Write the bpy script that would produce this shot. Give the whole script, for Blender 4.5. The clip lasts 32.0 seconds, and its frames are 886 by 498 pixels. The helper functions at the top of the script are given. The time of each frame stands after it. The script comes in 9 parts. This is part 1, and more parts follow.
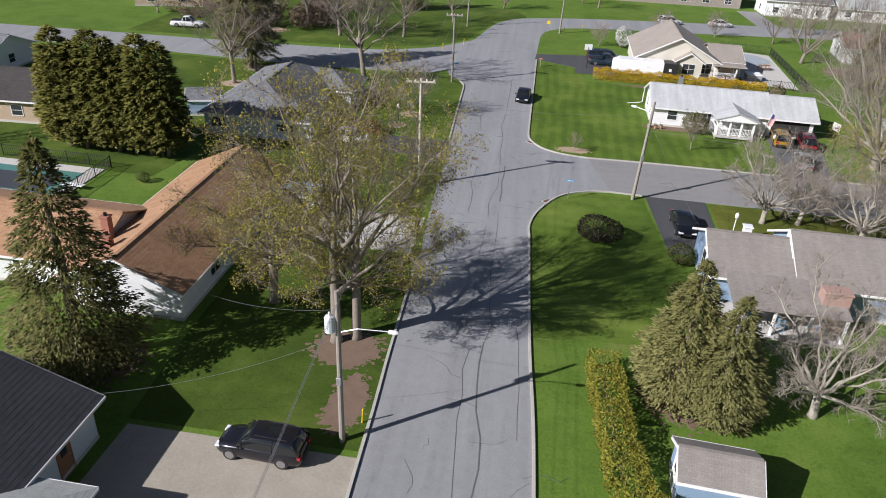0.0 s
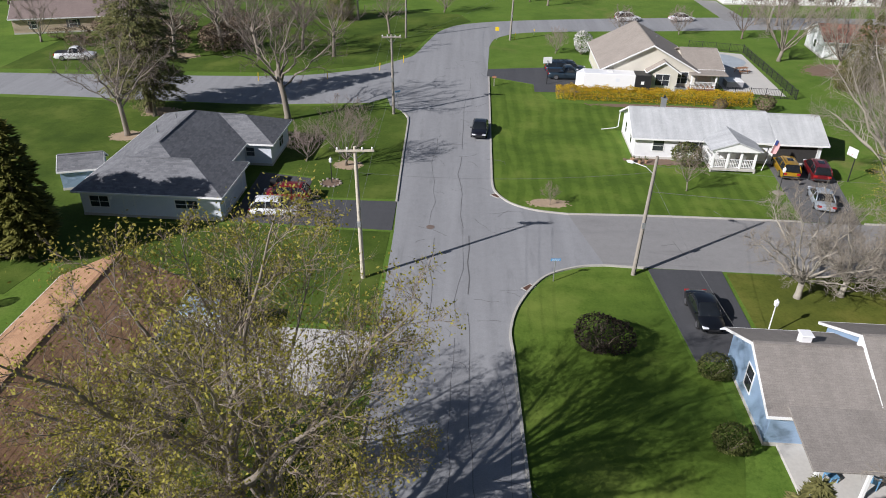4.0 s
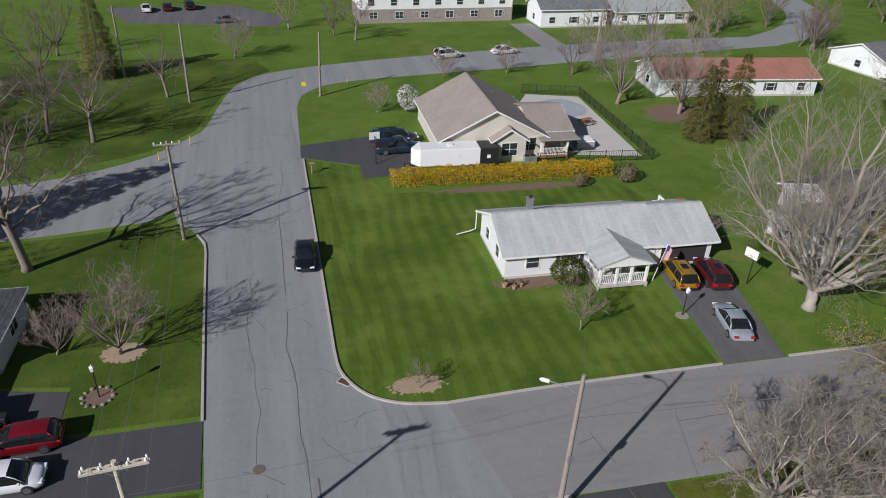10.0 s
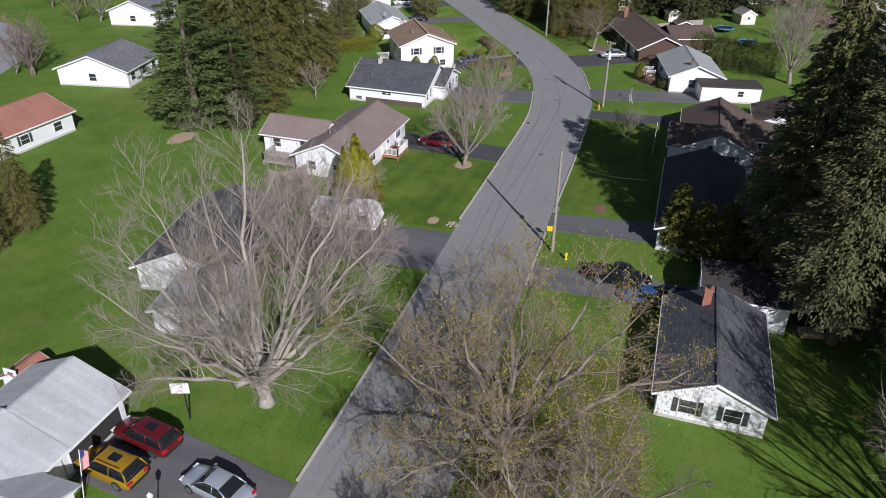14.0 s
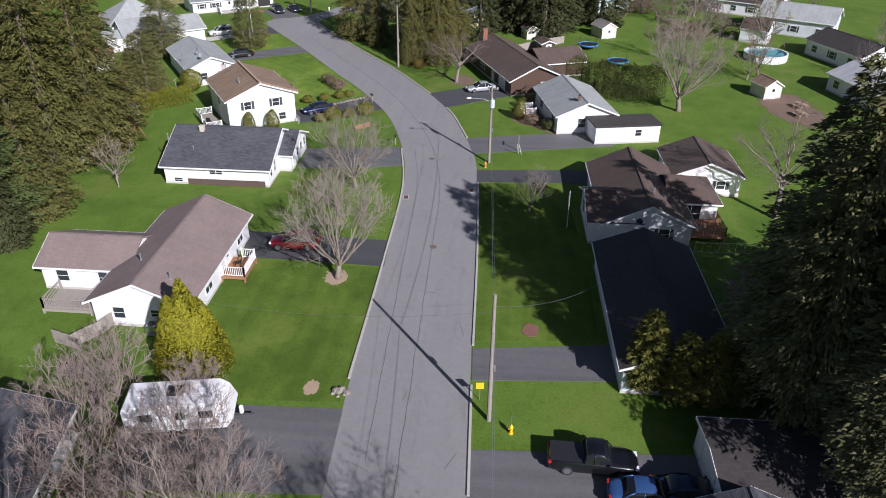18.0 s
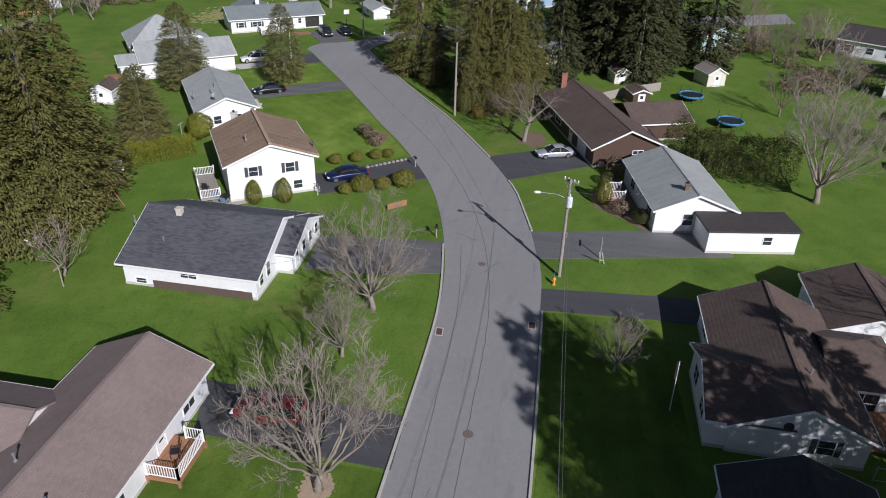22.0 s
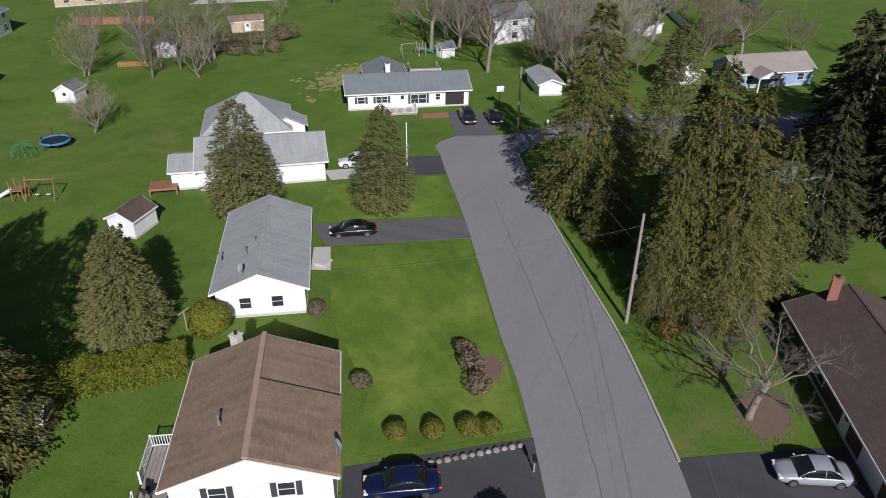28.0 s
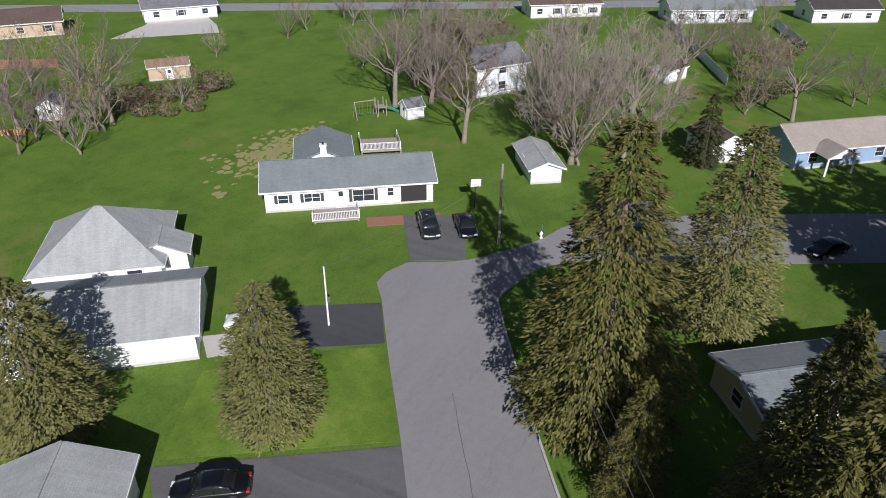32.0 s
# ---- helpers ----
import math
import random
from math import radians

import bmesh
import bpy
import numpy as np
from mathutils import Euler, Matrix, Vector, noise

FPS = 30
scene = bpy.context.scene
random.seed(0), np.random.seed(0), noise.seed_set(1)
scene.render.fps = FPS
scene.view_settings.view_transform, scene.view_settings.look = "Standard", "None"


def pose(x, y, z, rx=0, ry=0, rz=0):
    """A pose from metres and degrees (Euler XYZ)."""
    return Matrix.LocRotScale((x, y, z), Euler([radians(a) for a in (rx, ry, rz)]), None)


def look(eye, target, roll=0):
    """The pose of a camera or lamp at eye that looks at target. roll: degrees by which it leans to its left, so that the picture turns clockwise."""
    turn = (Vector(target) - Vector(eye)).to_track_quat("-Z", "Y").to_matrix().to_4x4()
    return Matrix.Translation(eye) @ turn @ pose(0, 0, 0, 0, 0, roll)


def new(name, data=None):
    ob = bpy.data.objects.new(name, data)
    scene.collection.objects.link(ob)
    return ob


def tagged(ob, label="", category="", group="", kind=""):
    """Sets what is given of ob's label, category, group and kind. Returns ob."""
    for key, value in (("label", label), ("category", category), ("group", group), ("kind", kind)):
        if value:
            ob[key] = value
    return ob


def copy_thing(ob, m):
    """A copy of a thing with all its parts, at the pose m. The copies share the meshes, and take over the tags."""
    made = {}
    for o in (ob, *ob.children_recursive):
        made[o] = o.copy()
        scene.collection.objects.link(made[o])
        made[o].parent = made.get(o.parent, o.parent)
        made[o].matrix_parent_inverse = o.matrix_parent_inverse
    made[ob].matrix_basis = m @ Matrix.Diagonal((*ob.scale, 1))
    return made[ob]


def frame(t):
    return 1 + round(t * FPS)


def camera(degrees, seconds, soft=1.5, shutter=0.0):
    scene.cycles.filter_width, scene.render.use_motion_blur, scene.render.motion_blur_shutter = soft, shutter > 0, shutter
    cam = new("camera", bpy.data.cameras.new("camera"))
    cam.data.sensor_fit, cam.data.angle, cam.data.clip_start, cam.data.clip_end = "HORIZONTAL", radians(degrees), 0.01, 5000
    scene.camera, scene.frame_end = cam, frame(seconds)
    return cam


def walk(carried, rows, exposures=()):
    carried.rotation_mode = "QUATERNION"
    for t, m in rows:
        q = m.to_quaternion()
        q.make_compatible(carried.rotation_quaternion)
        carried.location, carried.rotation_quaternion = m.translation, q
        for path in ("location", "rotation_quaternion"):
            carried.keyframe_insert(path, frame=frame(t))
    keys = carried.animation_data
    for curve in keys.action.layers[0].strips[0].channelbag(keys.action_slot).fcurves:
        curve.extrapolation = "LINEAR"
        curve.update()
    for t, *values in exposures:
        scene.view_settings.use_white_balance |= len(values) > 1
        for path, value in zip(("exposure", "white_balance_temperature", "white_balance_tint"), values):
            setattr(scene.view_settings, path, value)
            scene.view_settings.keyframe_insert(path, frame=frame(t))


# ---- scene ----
cam = camera(63.65, 32.0, 1.0)
ROWS = [
    (0.0, 0.000, -0.000, 28.244, -28.953, -2.910, 9.090),
    (0.5, -0.741, 2.340, 28.343, -29.065, -2.398, 6.642),
    (1.0, -1.050, 4.583, 28.412, -29.206, -1.917, 5.588),
    (1.5, -1.533, 7.017, 28.309, -29.267, -1.496, 3.696),
    (2.0, -1.812, 9.392, 28.028, -29.358, -1.307, 3.672),
    (2.5, -2.081, 11.767, 27.619, -29.421, -1.198, 3.620),
    (3.0, -2.220, 13.934, 26.925, -29.494, -1.210, 3.659),
    (3.5, -2.439, 15.833, 26.978, -29.628, -1.177, 3.646),
    (4.0, -2.511, 17.508, 28.670, -29.775, -1.091, 3.688),
    (4.5, -2.495, 19.095, 30.016, -29.915, -1.055, 3.754),
    (6.5, -2.783, 26.173, 31.230, -30.159, -1.014, 3.630),
    (7.0, -2.997, 28.526, 31.263, -30.250, -1.166, 3.630),
    (7.5, -3.268, 31.129, 31.194, -30.297, -1.600, 3.687),
    (8.0, -3.409, 33.299, 31.278, -30.348, -1.930, 3.703),
    (8.5, -3.433, 35.271, 31.612, -30.365, -2.158, 3.811),
    (9.0, -3.124, 36.988, 32.061, -30.348, -2.136, -0.225),
    (9.5, -3.397, 38.793, 32.408, -30.248, -2.095, -10.638),
    (10.0, -3.416, 40.448, 32.361, -30.217, -2.151, -12.147),
    (10.5, -3.246, 42.062, 32.275, -30.181, -2.165, -16.080),
    (11.0, -3.176, 43.976, 32.358, -30.136, -1.747, -27.875),
    (11.5, -2.931, 46.047, 32.348, -30.170, -1.579, -30.566),
    (12.0, -1.683, 48.299, 32.112, -30.209, -1.118, -37.194),
    (12.5, -0.880, 50.933, 32.046, -30.280, -0.743, -51.894),
    (13.0, 0.817, 53.583, 32.727, -30.332, -0.791, -51.892),
    (13.5, 2.722, 55.789, 34.142, -30.327, -0.620, -58.982),
    (14.0, 5.004, 57.594, 34.558, -30.257, -0.491, -71.799),
    (14.5, 7.311, 59.737, 34.610, -30.223, -0.971, -75.679),
    (15.0, 9.950, 61.133, 34.671, -30.262, -1.209, -77.927),
    (15.5, 12.704, 62.527, 34.605, -30.303, -1.428, -78.988),
    (17.5, 24.834, 66.006, 34.634, -30.338, -0.773, -87.360),
    (18.0, 28.084, 66.649, 34.685, -30.345, -0.690, -85.755),
    (18.5, 31.211, 66.830, 34.821, -30.313, -0.600, -84.640),
    (19.0, 34.411, 66.979, 34.867, -30.261, -0.676, -84.448),
    (19.5, 37.537, 67.171, 34.643, -30.215, -0.799, -81.580),
    (20.0, 40.730, 67.404, 34.457, -30.184, -1.031, -81.512),
    (20.5, 43.787, 67.530, 34.278, -30.182, -1.205, -81.406),
    (21.0, 47.018, 67.618, 34.093, -30.162, -1.355, -81.248),
    (21.5, 50.163, 67.753, 33.901, -30.145, -1.459, -81.093),
    (22.0, 53.430, 67.905, 33.750, -30.128, -1.528, -79.562),
    (22.5, 56.797, 68.164, 33.681, -30.095, -1.319, -79.585),
    (23.0, 60.012, 68.359, 33.694, -30.083, -1.270, -79.474),
    (23.5, 63.431, 68.923, 33.658, -30.104, -1.402, -78.564),
    (24.0, 66.936, 68.899, 33.656, -30.183, -1.198, -72.864),
    (24.5, 70.595, 69.166, 33.880, -30.191, -0.786, -72.877),
    (25.0, 74.053, 69.662, 34.149, -30.185, -0.602, -72.927),
    (25.5, 77.552, 70.802, 34.477, -30.140, -0.658, -70.521),
    (27.5, 93.545, 74.583, 34.818, -30.088, -0.684, -64.254),
    (28.0, 97.349, 75.718, 34.897, -30.074, -0.523, -64.259),
    (28.5, 101.282, 77.175, 34.953, -30.069, -0.450, -68.030),
    (29.0, 105.336, 78.281, 34.874, -30.047, -0.380, -67.874),
    (29.5, 109.371, 79.471, 34.866, -30.060, -0.284, -67.761),
    (30.0, 113.261, 80.683, 34.771, -30.047, -0.212, -67.742),
    (30.5, 117.452, 81.806, 34.757, -30.050, -0.307, -64.579),
    (31.0, 121.515, 82.980, 34.649, -30.038, -0.258, -64.432),
    (31.5, 125.573, 84.282, 34.610, -30.030, -0.310, -64.330),
    (32.0, 129.442, 85.548, 34.511, -30.010, -0.323, -64.189),
]
walk(cam, [(t, pose(x, y, z, 90 + pitch, roll, yaw)) for t, x, y, z, pitch, roll, yaw in ROWS],
     ((0.0, 0.18, 6080, 15), (4.0, 0.10, 6080, 14), (8.0, -0.17, 6100, 15), (10.0, -0.36, 6020, 15), (12.0, -0.64, 5970, 15), (14.0, -0.14, 5870, 17), (17.0, 0.10, 5870, 20), (20.0, 0.0, 5900, 19), (22.0, -0.22, 5870, 17), (25.0, -0.41, 5870, 18), (28.0, -0.34, 5920, 18), (30.0, -0.2, 5970, 17), (32.0, -0.08, 5970, 17)))

# ---- world, sun, exposure ----
SUN_AZ, SUN_EL = math.atan2(-0.60, -0.80), radians(31)
world = bpy.data.worlds.new("sky")
scene.world = world
world.use_nodes = True
wn = world.node_tree.nodes
sky = wn.new("ShaderNodeTexSky")
sky.sky_type, sky.sun_disc = "NISHITA", False
sky.sun_elevation, sky.sun_rotation = SUN_EL, math.pi / 2 - SUN_AZ
sky.air_density, sky.dust_density = 1.0, 1.0
world.node_tree.links.new(sky.outputs[0], wn["Background"].inputs[0])
wn["Background"].inputs[1].default_value = 0.048
sun_data = bpy.data.lights.new("sun", "SUN")
sun_data.energy, sun_data.angle, sun_data.color = 6.0, radians(0.53), (1.0, 0.955, 0.895)
sun = new("sun", sun_data)
sun.matrix_world = look((math.cos(SUN_AZ) * 80, math.sin(SUN_AZ) * 80, 80 * math.tan(SUN_EL)), (0, 0, 0))

# ---- materials ----
MATS = {}


def nodes_of(name):
    m = bpy.data.materials.new(name)
    m.use_nodes = True
    nt = m.node_tree
    return m, nt, nt.nodes["Principled BSDF"], nt.nodes.new, nt.links.new


def ramp(nn, link, src, stops):
    r = nn("ShaderNodeValToRGB")
    el = r.color_ramp.elements
    while len(el) < len(stops):
        el.new(0.5)
    for e, (p, c) in zip(el, stops):
        e.position, e.color = p, (*c, 1)
    link(src, r.inputs[0])
    return r.outputs[0]


def noise_tex(nn, link, vec, scale, detail=4, rough=0.55):
    n = nn("ShaderNodeTexNoise")
    n.inputs["Scale"].default_value, n.inputs["Detail"].default_value, n.inputs["Roughness"].default_value = scale, detail, rough
    link(vec, n.inputs["Vector"])
    return n.outputs["Fac"]


def mixc(nn, link, fac, a, b, mode="MIX"):
    m = nn("ShaderNodeMix")
    m.data_type, m.blend_type = "RGBA", mode
    for sock, v in ((m.inputs[0], fac), (m.inputs[6], a), (m.inputs[7], b)):
        if isinstance(v, (int, float)):
            sock.default_value = v
        elif isinstance(v, tuple):
            sock.default_value = (*v, 1)
        else:
            link(v, sock)
    return m.outputs[2]


def bump(nn, link, bsdf, height, strength=0.3, dist=0.02):
    b = nn("ShaderNodeBump")
    b.inputs["Strength"].default_value, b.inputs["Distance"].default_value = strength, dist
    link(height, b.inputs["Height"])
    link(b.outputs[0], bsdf.inputs["Normal"])


def shade(c, k):
    return tuple(min(1.0, v * k) for v in c)


def plain(name, col, rough=0.7, var=0.18, scale=3.0, metal=0.0, bumpy=0.15, rnd=0.0, spec=None):
    """A surface with grain and stains at two scales."""
    if name in MATS:
        return MATS[name]
    m, nt, bs, nn, link = nodes_of(name)
    co = nn("ShaderNodeTexCoord").outputs["Object"]
    a, b = noise_tex(nn, link, co, scale), noise_tex(nn, link, co, scale * 9)
    c = mixc(nn, link, a, shade(col, 1 - var), shade(col, 1 + var))
    c = mixc(nn, link, 0.35, c, ramp(nn, link, b, [(0.3, shade(col, 1 - var)), (0.7, shade(col, 1 + var))]))
    if rnd:
        oi = nn("ShaderNodeObjectInfo").outputs["Random"]
        c = mixc(nn, link, oi, c, mixc(nn, link, 1.0, c, shade((1, 1, 1), 1 - rnd), "MULTIPLY"))
    link(c, bs.inputs["Base Color"])
    bs.inputs["Roughness"].default_value, bs.inputs["Metallic"].default_value = rough, metal
    if spec is not None:
        bs.inputs["Specular IOR Level"].default_value = spec
    if bumpy:
        bump(nn, link, bs, b, bumpy, 0.01)
    MATS[name] = m
    return m


def shingle(name, c1, c2, stain=0.3, w=0.32, h=0.16, bias=0.0):
    """Asphalt shingles: tabs and courses in the slope's own axes, with weather streaks down the slope."""
    if name in MATS:
        return MATS[name]
    m, nt, bs, nn, link = nodes_of(name)
    co = nn("ShaderNodeTexCoord").outputs["Object"]
    br = nn("ShaderNodeTexBrick")
    br.inputs["Scale"].default_value = 1.0
    br.inputs["Brick Width"].default_value, br.inputs["Row Height"].default_value = w, h
    br.inputs["Mortar Size"].default_value, br.inputs["Mortar Smooth"].default_value = 0.006, 0.3
    br.inputs["Color1"].default_value, br.inputs["Color2"].default_value = (*c1, 1), (*c2, 1)
    br.inputs["Mortar"].default_value = (*shade(c1, 0.55), 1)
    br.inputs["Bias"].default_value = bias
    link(co, br.inputs["Vector"])
    mp = nn("ShaderNodeMapping")
    mp.inputs["Scale"].default_value = (1.6, 0.12, 1)
    link(co, mp.inputs[0])
    st = noise_tex(nn, link, mp.outputs[0], 1.0, 5)
    big = noise_tex(nn, link, co, 0.35, 3)
    fine = noise_tex(nn, link, co, 14, 4)
    c = mixc(nn, link, stain, br.outputs[0], ramp(nn, link, st, [(0.35, shade(c1, 0.62)), (0.65, shade(c2, 1.3))]))
    c = mixc(nn, link, 0.25, c, ramp(nn, link, big, [(0.3, shade(c1, 0.7)), (0.7, shade(c2, 1.25))]))
    c = mixc(nn, link, 0.25, c, ramp(nn, link, fine, [(0.35, shade(c1, 0.6)), (0.65, shade(c2, 1.35))]))
    link(c, bs.inputs["Base Color"])
    bs.inputs["Roughness"].default_value = 0.9
    bump(nn, link, bs, br.outputs["Fac"], 0.25, 0.01)
    MATS[name] = m
    return m


def siding(name, col, h=0.11):
    """Lap siding: fine level boards with a slight grime."""
    if name in MATS:
        return MATS[name]
    m, nt, bs, nn, link = nodes_of(name)
    co = nn("ShaderNodeTexCoord").outputs["Object"]
    sx = nn("ShaderNodeSeparateXYZ")
    link(co, sx.inputs[0])
    mod = nn("ShaderNodeMath")
    mod.operation = "FLOORED_MODULO"
    mod.inputs[1].default_value = h
    link(sx.outputs[2], mod.inputs[0])
    edge = ramp(nn, link, mod.outputs[0], [(0.0, (0, 0, 0)), (h * 0.2, (1, 1, 1))])
    a = noise_tex(nn, link, co, 0.8, 5)
    c = mixc(nn, link, a, shade(col, 0.88), shade(col, 1.06))
    c = mixc(nn, link, edge, mixc(nn, link, 1.0, c, (0.84, 0.84, 0.86), "MULTIPLY"), c)
    link(c, bs.inputs["Base Color"])
    bs.inputs["Roughness"].default_value = 0.55
    bump(nn, link, bs, mod.outputs[0], 0.6, 0.3)
    MATS[name] = m
    return m


def grass_mat():
    m, nt, bs, nn, link = nodes_of("lawn_grass")
    co = nn("ShaderNodeNewGeometry").outputs["Position"]
    big, mid, fine = noise_tex(nn, link, co, 0.035, 4), noise_tex(nn, link, co, 0.35, 5), noise_tex(nn, link, co, 5.0, 6, 0.7)
    c = ramp(nn, link, mid, [(0.25, (0.076, 0.134, 0.016)), (0.5, (0.102, 0.176, 0.024)), (0.75, (0.145, 0.215, 0.038))])
    c = mixc(nn, link, 0.5, c, ramp(nn, link, fine, [(0.36, (0.069, 0.122, 0.015)), (0.64, (0.131, 0.206, 0.032))]))
    patch = noise_tex(nn, link, co, 0.11, 6, 0.62)
    c = mixc(nn, link, 0.75, c, mixc(nn, link, 1.0, c, ramp(nn, link, patch, [(0.3, (0.62, 0.70, 0.62)), (0.5, (1, 1, 1)), (0.72, (1.0, 1.0, 1.0))]), "MULTIPLY"))
    c = mixc(nn, link, ramp(nn, link, patch, [(0.55, (0, 0, 0)), (0.75, (0.6, 0.6, 0.6))]), c, (0.153, 0.200, 0.040))
    dry = ramp(nn, link, big, [(0.52, (0, 0, 0)), (0.72, (1, 1, 1))])
    speck = ramp(nn, link, mid, [(0.45, (0, 0, 0)), (0.8, (1, 1, 1))])
    f = mixc(nn, link, 1.0, dry, speck, "MULTIPLY")
    c = mixc(nn, link, f, c, (0.200, 0.165, 0.065))
    tuft = noise_tex(nn, link, co, 1.25, 7, 0.72)
    c = mixc(nn, link, 1.0, c, ramp(nn, link, tuft, [(0.30, (0.78, 0.82, 0.78)), (0.5, (1, 1, 1)), (0.70, (1.0, 1.0, 1.0))]), "MULTIPLY")
    link(c, bs.inputs["Base Color"])
    bs.inputs["Roughness"].default_value = 0.95
    bs.inputs["Specular IOR Level"].default_value = 0.15
    bump(nn, link, bs, fine, 0.35, 0.06)
    return m


def lawn_mat(name, angle, period=1.9, k=1.0, stripe=0.22, tint=None):
    """Mown lawn with light and dark passes of the mower."""
    m, nt, bs, nn, link = nodes_of(name)
    co = nn("ShaderNodeNewGeometry").outputs["Position"]
    mp = nn("ShaderNodeMapping")
    mp.inputs["Rotation"].default_value = (0, 0, angle)
    link(co, mp.inputs[0])
    wv = nn("ShaderNodeTexWave")
    wv.inputs["Scale"].default_value = 0.314 / period
    wv.inputs["Distortion"].default_value, wv.inputs["Detail"].default_value = 5.0, 3.0
    wv.inputs["Detail Scale"].default_value = 0.4
    link(mp.outputs[0], wv.inputs["Vector"])
    mid, fine = noise_tex(nn, link, co, 0.3, 5), noise_tex(nn, link, co, 5.0, 6, 0.7)
    c = ramp(nn, link, mid, [(0.25, shade((0.071, 0.112, 0.014), k)), (0.75, shade((0.110, 0.170, 0.024), k))])
    c = mixc(nn, link, 0.45, c, ramp(nn, link, fine, [(0.36, shade((0.061, 0.108, 0.012), k)), (0.64, shade((0.108, 0.170, 0.025), k))]))
    c = mixc(nn, link, stripe, c, ramp(nn, link, wv.outputs["Fac"], [(0.3, shade((0.056, 0.105, 0.009), k)), (0.7, shade((0.137, 0.215, 0.028), k))]))
    patch = noise_tex(nn, link, co, 0.13, 6, 0.62)
    c = mixc(nn, link, ramp(nn, link, patch, [(0.34, (0.85, 0.85, 0.85)), (0.50, (0, 0, 0))]), c, shade((0.051, 0.092, 0.012), k))
    c = mixc(nn, link, ramp(nn, link, patch, [(0.52, (0, 0, 0)), (0.68, (0.8, 0.8, 0.8))]), c, shade((0.168, 0.215, 0.040), k))
    tuft = noise_tex(nn, link, co, 1.25, 7, 0.72)
    c = mixc(nn, link, 1.0, c, ramp(nn, link, tuft, [(0.30, (0.78, 0.82, 0.78)), (0.5, (1, 1, 1)), (0.70, (1.0, 1.0, 1.0))]), "MULTIPLY")
    if tint:
        c = mixc(nn, link, 1.0, c, tint, "MULTIPLY")
    link(c, bs.inputs["Base Color"])
    bs.inputs["Roughness"].default_value = 0.95
    bs.inputs["Specular IOR Level"].default_value = 0.15
    bump(nn, link, bs, fine, 0.35, 0.06)
    return m


def asphalt_mat(name, c1, c2, ax=0.0, streak=0.35):
    """Asphalt with worn wheel tracks along the direction ax, patches and aggregate."""
    m, nt, bs, nn, link = nodes_of(name)
    co = nn("ShaderNodeNewGeometry").outputs["Position"]
    mp = nn("ShaderNodeMapping")
    mp.inputs["Rotation"].default_value = (0, 0, -ax)
    mp.inputs["Scale"].default_value = (0.03, 0.7, 1)
    vr = nn("ShaderNodeVectorRotate")
    vr.rotation_type = "Z_AXIS"
    vr.inputs["Angle"].default_value = -ax
    link(co, vr.inputs["Vector"])
    mp.inputs["Rotation"].default_value = (0, 0, 0)
    link(vr.outputs[0], mp.inputs[0])
    st = noise_tex(nn, link, mp.outputs[0], 1.0, 4)
    big, mid, fine = noise_tex(nn, link, co, 0.12, 5), noise_tex(nn, link, co, 1.7, 6, 0.65), noise_tex(nn, link, co, 12, 5, 0.75)
    c = mixc(nn, link, big, c1, c2)
    c = mixc(nn, link, streak, c, ramp(nn, link, st, [(0.35, shade(c1, 0.8)), (0.65, shade(c2, 1.15))]))
    c = mixc(nn, link, 0.2, c, ramp(nn, link, mid, [(0.3, shade(c1, 0.8)), (0.7, shade(c2, 1.15))]))
    c = mixc(nn, link, 0.16, c, ramp(nn, link, fine, [(0.34, shade(c1, 0.5)), (0.66, shade(c2, 1.5))]))
    mp2 = nn("ShaderNodeMapping")
    mp2.inputs["Scale"].default_value = (0.22, 1.3, 1)
    link(vr.outputs[0], mp2.inputs[0])
    blot = noise_tex(nn, link, mp2.outputs[0], 0.8, 7, 0.68)
    c = mixc(nn, link, ramp(nn, link, blot, [(0.56, (0, 0, 0)), (0.74, (0.42, 0.42, 0.42))]), c, shade(c1, 0.62))
    link(c, bs.inputs["Base Color"])
    bs.inputs["Roughness"].default_value = 0.85
    bump(nn, link, bs, fine, 0.3, 0.01)
    return m


def leaf_mat(name, c1, c2, rough=0.6, trans=0.25):
    """Foliage: each leaf or clump its own tint, with light through it."""
    m, nt, bs, nn, link = nodes_of(name)
    isl = nn("ShaderNodeNewGeometry").outputs["Random Per Island"]
    oi = nn("ShaderNodeObjectInfo").outputs["Random"]
    c = ramp(nn, link, isl, [(0.0, shade(c1, 0.75)), (0.5, tuple((p + q) / 2 for p, q in zip(c1, c2))), (1.0, c2)])
    c = mixc(nn, link, oi, c, mixc(nn, link, 1.0, c, (0.85, 0.9, 0.85), "MULTIPLY"))
    link(c, bs.inputs["Base Color"])
    bs.inputs["Roughness"].default_value = rough
    bs.inputs["Specular IOR Level"].default_value = 0.2
    tr = nn("ShaderNodeBsdfTranslucent")
    link(c, tr.inputs[0])
    mx = nn("ShaderNodeMixShader")
    mx.inputs[0].default_value = trans
    link(bs.outputs[0], mx.inputs[1])
    link(tr.outputs[0], mx.inputs[2])
    link(mx.outputs[0], nt.nodes["Material Output"].inputs[0])
    return m


def glass_mat(name, col, rough=0.05):
    m, nt, bs, nn, link = nodes_of(name)
    co = nn("ShaderNodeTexCoord").outputs["Object"]
    link(mixc(nn, link, noise_tex(nn, link, co, 2.0), shade(col, 0.6), shade(col, 1.4)), bs.inputs["Base Color"])
    bs.inputs["Roughness"].default_value = rough
    bs.inputs["Specular IOR Level"].default_value = 0.8
    return m


